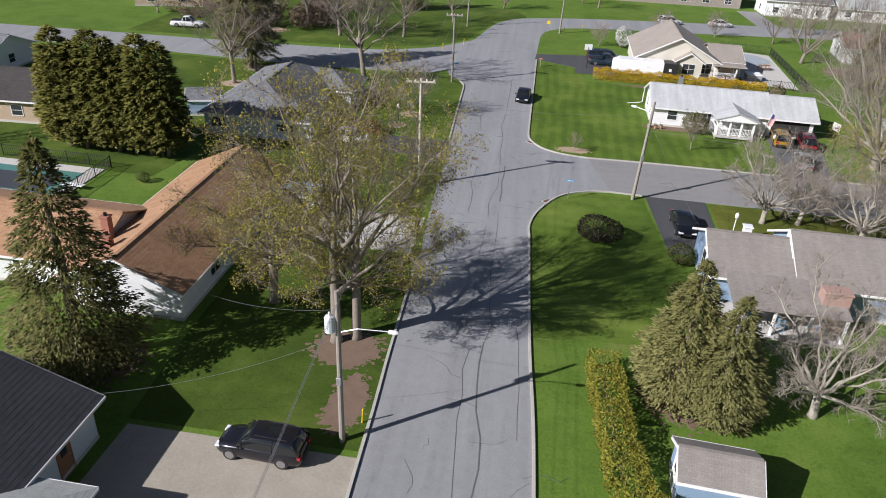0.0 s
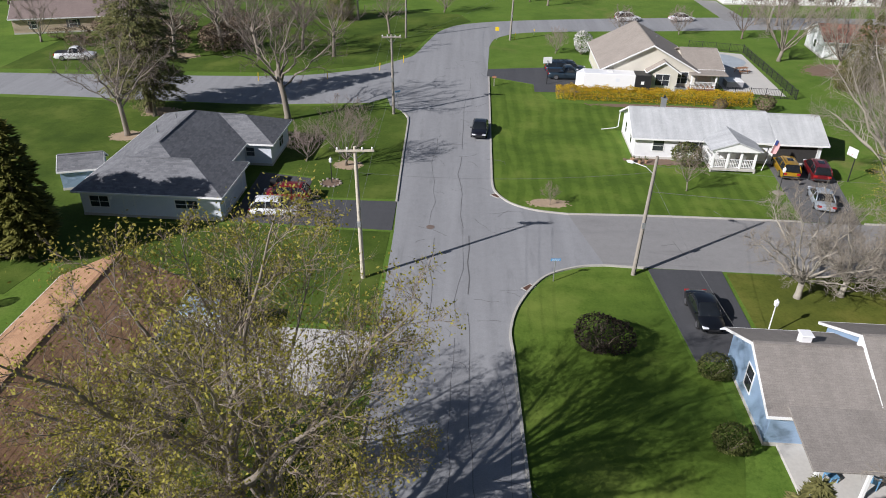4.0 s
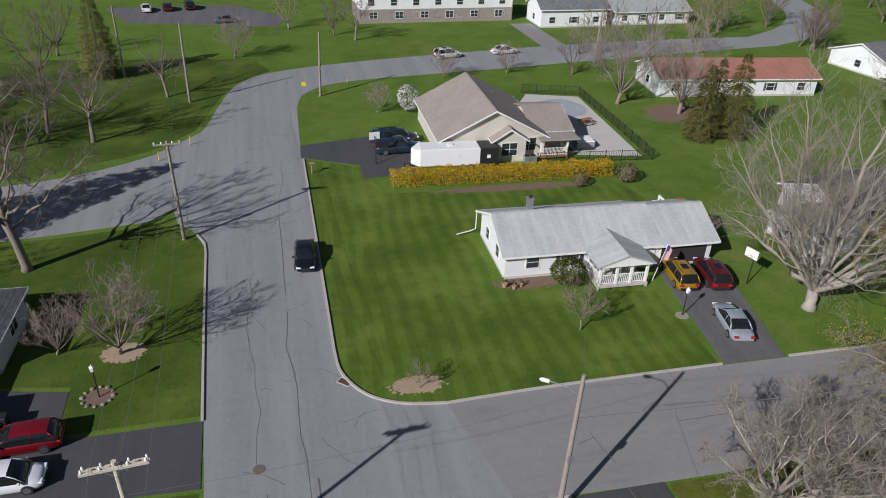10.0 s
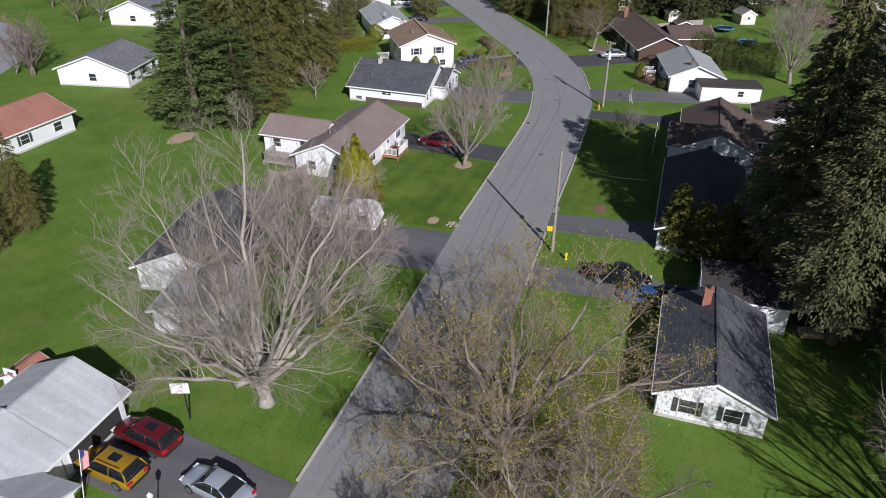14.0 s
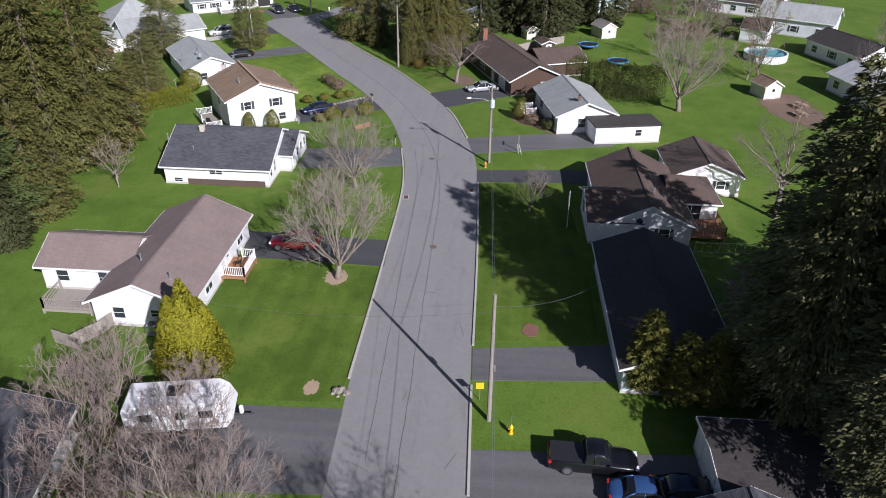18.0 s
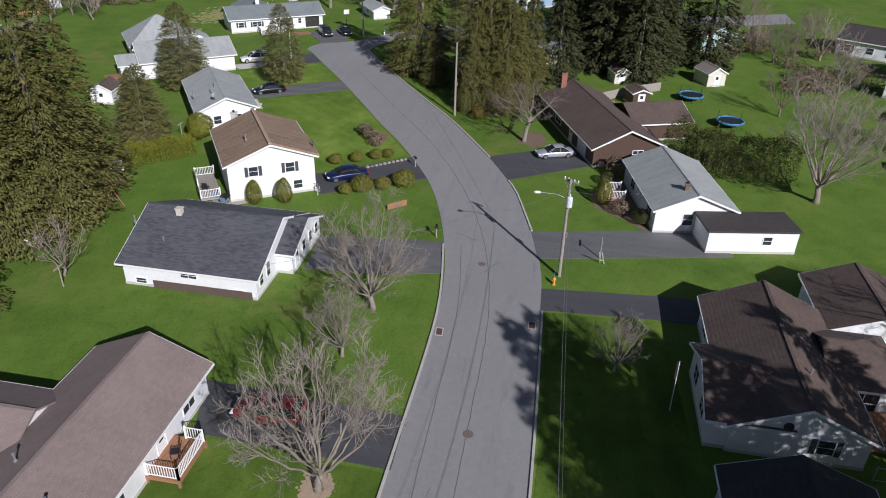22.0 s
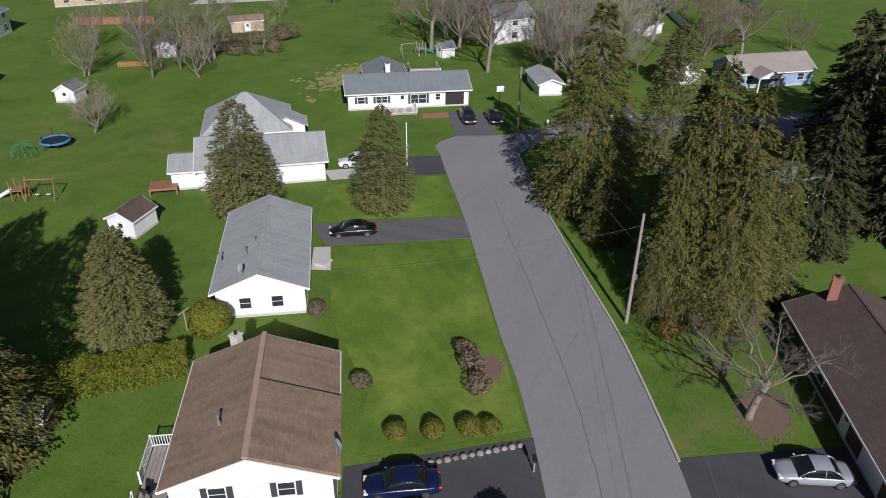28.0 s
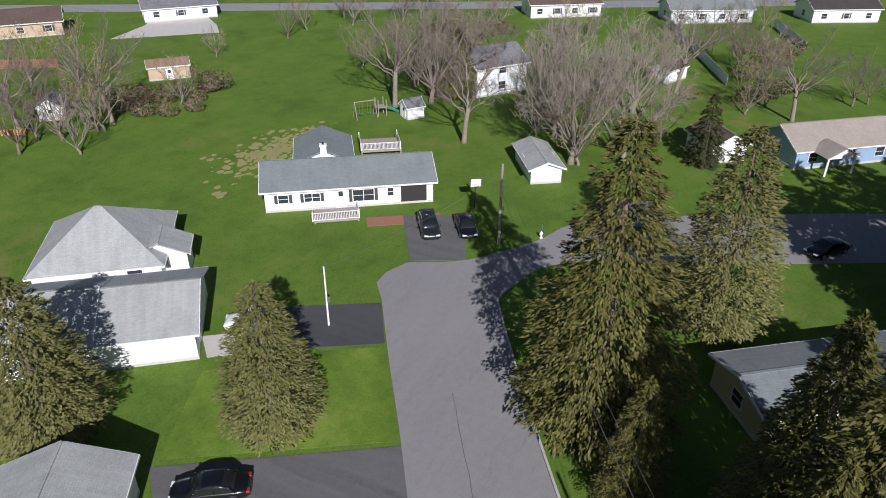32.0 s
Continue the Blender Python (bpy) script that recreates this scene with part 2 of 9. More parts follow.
def paint(name, col, rough=0.25, metal=0.3):
    if name in MATS:
        return MATS[name]
    m = plain(name, col, rough, 0.06, 1.5, metal, 0.0)
    bs = m.node_tree.nodes["Principled BSDF"]
    bs.inputs["Coat Weight"].default_value, bs.inputs["Coat Roughness"].default_value = 0.8, 0.05
    return m


GRASS = grass_mat()
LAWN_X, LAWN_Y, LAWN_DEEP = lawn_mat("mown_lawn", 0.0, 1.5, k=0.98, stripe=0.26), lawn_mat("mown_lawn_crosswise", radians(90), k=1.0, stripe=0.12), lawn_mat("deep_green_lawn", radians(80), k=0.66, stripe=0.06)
# darkened lawn copy: deeper grass tone plus tree shade put into the colour
LAWN_MID = lawn_mat("dark_lawn_painted_shade", radians(20), k=0.74, stripe=0.05)
LAWN_THIN = lawn_mat("thin_brownish_lawn", radians(60), k=1.0, stripe=0.03, tint=(1.10, 0.80, 0.95))
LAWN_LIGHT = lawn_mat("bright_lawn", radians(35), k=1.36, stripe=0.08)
ROAD_A = asphalt_mat("old_asphalt", (0.205, 0.207, 0.212), (0.292, 0.294, 0.30), radians(92))
ROAD_B = asphalt_mat("street_asphalt", (0.192, 0.188, 0.184), (0.274, 0.268, 0.262), 0.0, 0.12)
BLACKTOP = asphalt_mat("sealed_blacktop", (0.045, 0.046, 0.05), (0.075, 0.076, 0.08), radians(90), 0.3)
WORNTOP = asphalt_mat("worn_blacktop", (0.080, 0.080, 0.082), (0.145, 0.144, 0.145), radians(90), 0.4)
CONCRETE = plain("concrete", (0.50, 0.48, 0.44), 0.85, 0.15, 0.6)
KERBSTONE = plain("kerb_concrete", (0.43, 0.41, 0.365), 0.85, 0.25, 1.5)
DIRT = plain("mulch_dirt", (0.17, 0.115, 0.08), 0.95, 0.35, 1.5, bumpy=0.8)
TAN_DIRT = plain("bare_dirt", (0.36, 0.27, 0.18), 0.95, 0.3, 1.5, bumpy=0.8)
STONE = plain("field_stone", (0.34, 0.30, 0.25), 0.85, 0.3, 4.0, rnd=0.5)
TAR = plain("tar_seal", (0.115, 0.113, 0.112), 0.7, 0.3, 2.0)
BRICK = plain("red_brick", (0.30, 0.13, 0.09), 0.85, 0.3, 6.0)
WHITE = plain("white_paint", (0.80, 0.80, 0.78), 0.5, 0.06, 1.0)
WHITE_METAL = plain("white_metal", (0.78, 0.78, 0.78), 0.35, 0.05, 1.0)
GREYWOOD = plain("weathered_wood", (0.30, 0.27, 0.23), 0.85, 0.3, 4.0)
BROWNWOOD = plain("stained_wood", (0.30, 0.15, 0.075), 0.75, 0.25, 4.0)
POLEWOOD = plain("pole_wood", (0.275, 0.245, 0.21), 0.85, 0.3, 3.0)
STEEL = plain("galvanised_steel", (0.45, 0.46, 0.47), 0.4, 0.12, 4.0, 0.7)
BLACK = plain("black_metal", (0.02, 0.02, 0.022), 0.5, 0.2, 3.0)
RUBBER = plain("tyre_rubber", (0.018, 0.018, 0.018), 0.85, 0.2, 6.0)
ALLOY = plain("alloy_rim", (0.5, 0.5, 0.52), 0.3, 0.1, 6.0, 0.9)
PANE = glass_mat("window_glass", (0.035, 0.04, 0.048))
CARGLASS = glass_mat("car_glass", (0.012, 0.014, 0.016), 0.03)
LAMP_RED = plain("tail_lamp", (0.35, 0.02, 0.02), 0.2, 0.1, 3.0)
LAMP_CLEAR = plain("head_lamp", (0.75, 0.77, 0.8), 0.15, 0.05, 3.0)
SHUTTER = plain("dark_shutter", (0.05, 0.055, 0.06), 0.6, 0.15, 3.0)
WIRE = plain("cable", (0.16, 0.16, 0.165), 0.5, 0.1, 3.0)
BARK = plain("grey_bark", (0.225, 0.192, 0.155), 0.9, 0.35, 2.5, bumpy=0.6)
BARK_PALE = plain("pale_bark", (0.34, 0.31, 0.255), 0.9, 0.3, 2.5, bumpy=0.6)
BARK_DARK = plain("dark_bark", (0.16, 0.125, 0.10), 0.9, 0.35, 2.5, bumpy=0.6)
TWIG = plain("twigs", (0.215, 0.170, 0.128), 0.9, 0.3, 1.0, bumpy=0.0)
TWIG_PALE = plain("pale_twigs", (0.245, 0.213, 0.170), 0.9, 0.3, 1.0, bumpy=0.0)
TWIG_DARK = plain("dark_twigs", (0.150, 0.118, 0.100), 0.9, 0.3, 1.0, bumpy=0.0)
TWIG_RED = plain("reddish_twigs", (0.255, 0.20, 0.172), 0.9, 0.3, 1.0, bumpy=0.0)
BUD = leaf_mat("spring_buds", (0.26, 0.24, 0.04), (0.42, 0.37, 0.08), 0.7, 0.4)
BUD_PINK = leaf_mat("pink_buds", (0.20, 0.10, 0.10), (0.34, 0.20, 0.19), 0.7, 0.3)
NEEDLE = leaf_mat("spruce_needles", (0.072, 0.075, 0.020), (0.185, 0.168, 0.050), 0.7, 0.12)
NEEDLE_PINE = leaf_mat("pine_needles", (0.080, 0.116, 0.036), (0.150, 0.190, 0.062), 0.7, 0.15)
NEEDLE_DEEP = leaf_mat("deep_green_needles", (0.038, 0.046, 0.018), (0.080, 0.084, 0.032), 0.7, 0.1)
NEEDLE_BLUE = leaf_mat("blue_spruce_needles", (0.142, 0.142, 0.050), (0.222, 0.208, 0.074), 0.7, 0.12)
NEEDLE_GREY = leaf_mat("grey_spruce_needles", (0.098, 0.106, 0.046), (0.172, 0.165, 0.078), 0.7, 0.1)
NEEDLE_DARK = leaf_mat("dark_spruce_needles", (0.115, 0.124, 0.048), (0.205, 0.196, 0.078), 0.7, 0.1)
CEDAR = leaf_mat("arborvitae_leaves", (0.115, 0.118, 0.022), (0.25, 0.23, 0.056), 0.7, 0.15)
PRIVET = leaf_mat("privet_leaves", (0.15, 0.15, 0.018), (0.30, 0.27, 0.04), 0.7, 0.15)
PRIVET_GREEN = leaf_mat("green_privet_leaves", (0.165, 0.175, 0.016), (0.275, 0.270, 0.034), 0.7, 0.2)
OLD_CONCRETE = plain("stained_concrete", (0.33, 0.295, 0.24), 0.9, 0.25, 0.7)
BOX_LEAF = leaf_mat("clipped_yew_leaves", (0.15, 0.155, 0.022), (0.24, 0.225, 0.04), 0.7, 0.2)
GOLD_CEDAR = leaf_mat("golden_arborvitae_leaves", (0.20, 0.20, 0.012), (0.40, 0.36, 0.03), 0.7, 0.2)
FORSYTHIA = leaf_mat("yellow_blossom", (0.42, 0.26, 0.012), (0.75, 0.48, 0.03), 0.7, 0.25)
BLOSSOM = leaf_mat("white_blossom", (0.55, 0.52, 0.50), (0.85, 0.82, 0.80), 0.7, 0.3)
SHRUB_LEAF = leaf_mat("shrub_leaves", (0.07, 0.085, 0.022), (0.155, 0.160, 0.048), 0.7, 0.2)
DRY_LEAF = leaf_mat("dry_shrub", (0.15, 0.10, 0.07), (0.28, 0.21, 0.15), 0.8, 0.2)


# ---- mesh helpers ----
def mesh(name, verts, faces, mat, smooth=False):
    me = bpy.data.meshes.new(name)
    me.from_pydata([tuple(v) for v in verts], [], faces)
    me.materials.append(mat)
    if smooth:
        me.polygons.foreach_set("use_smooth", [True] * len(me.polygons))
    me.update()
    return me


def thing(name, label, category, at=(0, 0, 0), ang=0.0, group="", kind=""):
    e = new(name)
    e.empty_display_size = 0.3
    e.matrix_basis = pose(*at, 0, 0, math.degrees(ang))
    return tagged(e, label, category, group, kind)


def part(name, vf, mat, parent, label="", m=None, smooth=False):
    """One mesh part under its thing; m is its pose within the thing."""
    me = vf if isinstance(vf, bpy.types.Mesh) else mesh(name, vf[0], vf[1], mat, smooth)
    ob = new(name, me)
    ob.parent = parent
    if m is not None:
        ob.matrix_basis = m
    if label:
        ob["label"] = label
    return ob


def single(name, vf, mat, label, category, at=None, group="", kind="", smooth=False):
    ob = new(name, mesh(name, vf[0], vf[1], mat, smooth))
    if at is not None:
        ob.matrix_basis = at
    return tagged(ob, label, category, group, kind)


def join(*vfs):
    V, F = [], []
    for v, f in vfs:
        n = len(V)
        V.extend(v)
        F.extend([tuple(i + n for i in q) for q in f])
    return V, F


def moved(vf, m):
    return [tuple(m @ Vector(v)) for v in vf[0]], vf[1]


def box(x0, y0, z0, x1, y1, z1, b=0.0):
    """A block with its upper and lower edges chamfered by b."""
    if b <= 0:
        v = [(x, y, z) for z in (z0, z1) for x, y in ((x0, y0), (x1, y0), (x1, y1), (x0, y1))]
        return v, [(3, 2, 1, 0), (4, 5, 6, 7), (0, 1, 5, 4), (1, 2, 6, 5), (2, 3, 7, 6), (3, 0, 4, 7)]
    rings = [(b, z0), (0, z0 + b), (0, z1 - b), (b, z1)]
    v, f = [], []
    for o, z in rings:
        v += [(x0 + o, y0 + o, z), (x1 - o, y0 + o, z), (x1 - o, y1 - o, z), (x0 + o, y1 - o, z)]
    for k in range(3):
        for i in range(4):
            j = (i + 1) % 4
            f.append((4 * k + i, 4 * k + j, 4 * k + 4 + j, 4 * k + 4 + i))
    return v, f + [(3, 2, 1, 0), (12, 13, 14, 15)]


def tube(pts, radii, n=6, cap=True):
    """A tapered tube along points."""
    V, F = [], []
    P = [Vector(p) for p in pts]
    for k, p in enumerate(P):
        d = (P[min(k + 1, len(P) - 1)] - P[max(k - 1, 0)]).normalized()
        a = d.orthogonal().normalized() if abs(d.z) < 0.95 else (Vector((1, 0, 0)) - d * d.x).normalized()
        b = d.cross(a)
        for i in range(n):
            w = 2 * math.pi * i / n
            V.append(p + (a * math.cos(w) + b * math.sin(w)) * radii[k])
        if k:
            o = (k - 1) * n
            F += [(o + i, o + (i + 1) % n, o + n + (i + 1) % n, o + n + i) for i in range(n)]
    if cap:
        F += [tuple(range(n - 1, -1, -1)), tuple(range(len(V) - n, len(V)))]
    return V, F


def lathe(profile, n=12):
    """A turned shape from (radius, height) pairs, closed at both ends."""
    V, F = [], []
    for r, z in profile:
        V += [(r * math.cos(2 * math.pi * i / n), r * math.sin(2 * math.pi * i / n), z) for i in range(n)]
    for k in range(len(profile) - 1):
        o = k * n
        F += [(o + i, o + (i + 1) % n, o + n + (i + 1) % n, o + n + i) for i in range(n)]
    return V, F + [tuple(range(n - 1, -1, -1)), tuple(range(len(V) - n, len(V)))]


def slab(poly, z0, z1):
    """A flat plate over an outline, of real thickness."""
    n = len(poly)
    area = sum(poly[i][0] * poly[(i + 1) % n][1] - poly[(i + 1) % n][0] * poly[i][1] for i in range(n))
    p = poly if area > 0 else poly[::-1]
    V = [(x, y, z0) for x, y in p] + [(x, y, z1) for x, y in p]
    return V, [tuple(range(n - 1, -1, -1)), tuple(range(n, 2 * n))] + [(i, (i + 1) % n, n + (i + 1) % n, n + i) for i in range(n)]


def smooth_line(pts, step=1.5):
    """A rounded line through the points."""
    P = [Vector(p) for p in pts]
    out = []
    for i in range(len(P) - 1):
        a, b, c, d = P[max(i - 1, 0)], P[i], P[i + 1], P[min(i + 2, len(P) - 1)]
        n = max(1, int((c - b).length / step))
        for k in range(n):
            t = k / n
            out.append(0.5 * (2 * b + (c - a) * t + (2 * a - 5 * b + 4 * c - d) * t * t + (3 * b - a - 3 * c + d) * t ** 3))
    return [tuple(p) for p in out + [P[-1]]]


def strip(line, w0, w1, z0, z1):
    """A bar of rectangular section that follows a line; offsets w0 to w1 to its left."""
    V, F = [], []
    P = [Vector((p[0], p[1])) for p in line]
    for k, p in enumerate(P):
        d = (P[min(k + 1, len(P) - 1)] - P[max(k - 1, 0)]).normalized()
        nrm = Vector((-d.y, d.x))
        a, b = p + nrm * w0, p + nrm * w1
        V += [(a.x, a.y, z0), (b.x, b.y, z0), (b.x, b.y, z1), (a.x, a.y, z1)]
        if k:
            o = 4 * (k - 1)
            F += [(o + i, o + 4 + i, o + 4 + (i + 1) % 4, o + (i + 1) % 4) for i in range(4)]
    return V, F + [(0, 1, 2, 3), (len(V) - 1, len(V) - 2, len(V) - 3, len(V) - 4)]


def blob(cx, cy, rx, ry, seed, n=22, rough=0.18, ang=0.0):
    """An uneven round outline."""
    r = random.Random(seed)
    k = [r.uniform(1 - rough, 1 + rough) for _ in range(n)]
    k = [(k[i - 1] + 2 * k[i] + k[(i + 1) % n]) / 4 for i in range(n)]
    out = []
    for i in range(n):
        a = 2 * math.pi * i / n
        x, y = rx * k[i] * math.cos(a), ry * k[i] * math.sin(a)
        out.append((cx + x * math.cos(ang) - y * math.sin(ang), cy + x * math.sin(ang) + y * math.cos(ang)))
    return out

# ---- ground, streets, drives ----
def ground_sheet():
    xs = [-2500, -900, -400, -200] + [-120 + 8 * i for i in range(56)] + [400, 600, 1000, 2500]
    ys = [-2500, -900, -300, -120, -60] + [-24 + 8 * i for i in range(34)] + [300, 450, 900, 2500]
    V = [(x, y, 0.0) for y in ys for x in xs]
    w = len(xs)
    return V, [(j * w + i, j * w + i + 1, (j + 1) * w + i + 1, (j + 1) * w + i) for j in range(len(ys) - 1) for i in range(w - 1)]


ground = single("ground", ground_sheet(), GRASS, "green suburban grass ground reaching to the horizon", "ground", kind="structure")


def flat(name, poly, z, mat, label, category, parent=None):
    return single(name, slab(poly, -0.05, z), mat, label, category, kind="structure")


A_LEFT = [(-5.9, -60), (-6.3, 0), (-7.3, 27), (-7.8, 36.5), (-8.3, 48.7), (-8.9, 56.2), (-9.5, 70), (-9.9, 75.8), (-11.1, 97)]
A_LEFT_END = [(-11.3, 98.6), (-12.2, 100.6), (-14, 102.6), (-16.8, 103.4), (-22.6, 102.4), (-31.2, 101.2), (-41.6, 101.2), (-70, 101), (-130, 96)]
UP_FAR = [(-130, 106), (-70, 110), (-44.2, 111.9), (-28.2, 114.1), (-18.3, 119.7), (-13.8, 126), (-12.1, 135.6), (-10.1, 144.5), (-4.7, 150.6), (11, 156), (42.1, 162.5), (66, 165.5), (89, 167)]
A_RIGHT = [(3.0, -60), (2.6, 0), (1.8, 26.9), (0.9, 39.8), (0.1, 54.6)]
CORNER_S = [(0.1, 54.6), (0.0, 57.0), (0.7, 60.2), (2.6, 63.9), (5.3, 65.7), (7.6, 66.2)]
B_SOUTH = [(7.6, 66.2), (16.5, 66.1), (30, 66.2), (45, 66.6), (57.8, 67.0), (73.4, 67.3), (87.6, 67.4), (106.3, 68.0), (114.9, 69.4), (124.4, 71.9), (133.8, 76.1), (144.7, 82.3), (153.6, 88.3), (164.6, 95.6), (172.6, 100.6), (177, 103.2)]
B_SOUTH_END = [(177, 103.2), (180, 103.0), (186.5, 99.5), (194.5, 82.5), (206, 60), (225, 20)]
B_NORTH = [(5.5, 74.7), (13.3, 75.1), (26.4, 75.3), (40, 75.4), (57, 75.7), (67.8, 76), (85.8, 75.9), (100.8, 76.1), (111.7, 77.6), (124, 81.3), (135, 87.2), (141.3, 91.4), (150, 96.9), (158.9, 102.6), (166.1, 107.6), (173.1, 112.3)]
B_NORTH_END = [(173.1, 112.3), (175.3, 114.1), (177.2, 114.2), (179.5, 113.3), (182.3, 108.6), (188.5, 104), (195.5, 100), (205, 84), (216, 62), (235, 20)]
CORNER_N = [(-1.4, 81.6), (-1.1, 78.9), (0.3, 76.5), (2.5, 75.2), (5.5, 74.7)]
A_RIGHT2 = [(-1.4, 81.6), (-1.7, 99.6), (-2.1, 121), (-2.0, 130), (-1.8, 135.4), (-0.2, 140.6), (6.4, 145.1), (29.1, 149.3), (48.4, 153), (70, 157), (89, 160)]

road_a = flat("road", smooth_line(A_RIGHT[:-1] + CORNER_S[:1]) + smooth_line(CORNER_S, 0.4)[1:] + [(7.6, 66.2), (7.6, 74.8)] + smooth_line(CORNER_N, 0.4)[::-1]
              + smooth_line(A_RIGHT2[:3])[1:] + [(-12.9, 128)] + [(-13.8, 126), (-18.3, 119.7), (-14, 102.6), (-12.2, 100.6)] + smooth_line(A_LEFT)[::-1], 0.020, ROAD_A, "sun-bleached grey asphalt street with tar-sealed cracks", "road")
road_b = flat("road", [(7.6, 66.2)] + smooth_line(B_SOUTH)[1:] + smooth_line(B_SOUTH_END)[1:] + smooth_line(B_NORTH_END)[::-1] + smooth_line(B_NORTH)[::-1], 0.024, ROAD_B, "grey asphalt side street curving to a wide corner", "road")
road_c = flat("road", smooth_line(A_RIGHT2[2:]) + smooth_line(UP_FAR)[::-1] + smooth_line(A_LEFT_END)[3:][::-1], 0.016, ROAD_A, "pale asphalt cross street running behind the lawns", "road")

KERBS = [(A_LEFT[:5], 1), ([(-9.9, 75.8), (-10.5, 86), (-11.1, 97), (-11.3, 98.6), (-12.2, 100.6)], 1), (A_RIGHT, -1), (CORNER_S, -1), ([(7.6, 66.2), (10.8, 66.1)], -1),
         (CORNER_N, 1), (A_RIGHT2[:2] + [(-2.0, 116.5)], -1), ([(5.5, 74.7), (13.3, 75.1), (26, 75.3)], 1), ([(31.5, 75.35), (40, 75.4), (56.5, 75.7)], 1),
         (B_NORTH[5:9], 1), ([(67.8, 67.2), (57.8, 67.0)], 1), ([(72.5, 67.25), (87.6, 67.4), (102.5, 67.8)], -1), ([(116.2, 69.7), (124.4, 71.9), (127.6, 73.2)], -1), (B_SOUTH[10:], -1)]
for line, side in KERBS:
    w = (0.0, 0.17) if side > 0 else (-0.17, 0.0)
    single("kerb", strip(smooth_line(line, 0.4 if line in (CORNER_S, CORNER_N) else 1.5), w[0], w[1], -0.05, 0.13), KERBSTONE, "worn pale concrete kerb along the street", "kerb", kind="structure")

DRIVES = [
    ("driveway", [(-9.0, 49.2), (-9.1, 55.9), (-18.8, 55.9), (-17.5, 49.3)], CONCRETE, "bright white concrete driveway slab"),
    ("driveway", [(-6.9, 20), (-7.3, 26.9), (-20.4, 26.8), (-20.6, 14), (-6.8, 14)], OLD_CONCRETE, "stained tan concrete driveway beside the dark-roofed house"),
    ("driveway", [(-9.7, 70.3), (-9.95, 75.8), (-18.4, 75.5), (-18.6, 80), (-24, 81), (-23.8, 70.6)], BLACKTOP, "freshly sealed black asphalt driveway"),
    ("driveway", [(-2.2, 117), (-2.1, 120.6), (6, 122.5), (11.8, 122), (11.8, 115.9), (10, 111), (4.2, 110.6), (4.2, 114)], BLACKTOP, "dark asphalt driveway behind the yellow hedge"),
    ("driveway", [(26.2, 75.4), (31.2, 75.4), (33, 85.6), (33, 90), (27.4, 90), (27.2, 87)], WORNTOP, "worn dark asphalt driveway with three cars"),
    ("driveway", [(10.9, 66.0), (16.6, 66.1), (16.6, 58.1), (16.3, 54.9), (11.9, 54.6)], BLACKTOP, "dark sealed asphalt driveway beside the blue house"),
    ("driveway", [(88.3, 75.9), (83.5, 75.8), (84.0, 89), (88.9, 90.5)], BLACKTOP, "dark asphalt driveway under a bare tree"),
    ("driveway", [(64.6, 75.9), (57.2, 75.7), (56.5, 90), (64.2, 90)], WORNTOP, "grey asphalt driveway with a parked camper"),
    ("driveway", [(72.1, 67.2), (68.4, 67.1), (69.3, 55), (73.7, 55)], WORNTOP, "worn grey driveway to the dark-roofed house"),
    ("driveway", [(61.6, 67.0), (57.5, 67.0), (58.3, 52), (62.3, 52)], WORNTOP, "shaded grey driveway with a dark pickup"),
    ("driveway", [(106, 68.0), (102.7, 67.9), (103.4, 58), (103, 47), (107.5, 47), (107, 58)], BLACKTOP, "dark asphalt driveway in the shade of a house"),
    ("driveway", [(111.0, 68.7), (116.1, 69.6), (120.6, 52), (115.4, 50.5)], WORNTOP, "stained grey asphalt driveway to a flat garage"),
    ("driveway", [(134.1, 76.2), (138.4, 69.3), (140.6, 65.5), (135.5, 62.0), (127.8, 73.2)], BLACKTOP, "black asphalt driveway before the brown house"),
    ("driveway", [(126.0, 82.2), (131.7, 85.2), (123.9, 95.2), (119.3, 92.6)], BLACKTOP, "black asphalt driveway beside the white two-storey house"),
    ("driveway", [(106.5, 76.9), (112.2, 77.7), (110.6, 89.5), (104.5, 89), (105.2, 82)], WORNTOP, "weathered grey driveway in front of the dark-roofed house"),
    ("driveway", [(155.0, 100.0), (158.9, 102.6), (150.3, 116), (147.2, 112.2)], WORNTOP, "grey asphalt driveway with a black sedan"),
    ("driveway", [(167.9, 109.0), (172.7, 112.1), (168.6, 119), (163.6, 116)], BLACKTOP, "short black asphalt driveway by a conifer"),
    ("driveway", [(179.9, 113.2), (182.4, 108.5), (190.6, 112.6), (187.9, 118.3)], WORNTOP, "grey asphalt driveway before an open garage"),
    ("driveway", [(190, 96), (193.4, 90), (203, 95), (200, 101)], WORNTOP, "grey asphalt drive across the far street"),
    ("patio", [(30.0, 114), (37.6, 112.6), (38.2, 134.6), (30.8, 136.5), (27, 130), (30, 128)], CONCRETE, "pale concrete pool patio behind the cream house"),
    ("walkway", [(142.9, 110.9), (143.6, 109.2), (147.2, 111.6), (146.4, 113.0)], CONCRETE, "pale concrete front walk"),
    ("walkway", [(160.4, 120.3), (163.8, 115.8), (166.0, 117.4), (162.3, 122.5)], CONCRETE, "pale concrete apron before a garage"),
    ("patio", [(185.6, 121.4), (190, 115.0), (188.4, 113.9), (184, 120.3)], BRICK, "reddish brick walk before the white house"),
]
for i, (nm, poly, mat, lab) in enumerate(DRIVES):
    flat(nm, poly, 0.030 + 0.004 * (i % 3), mat, lab, nm)

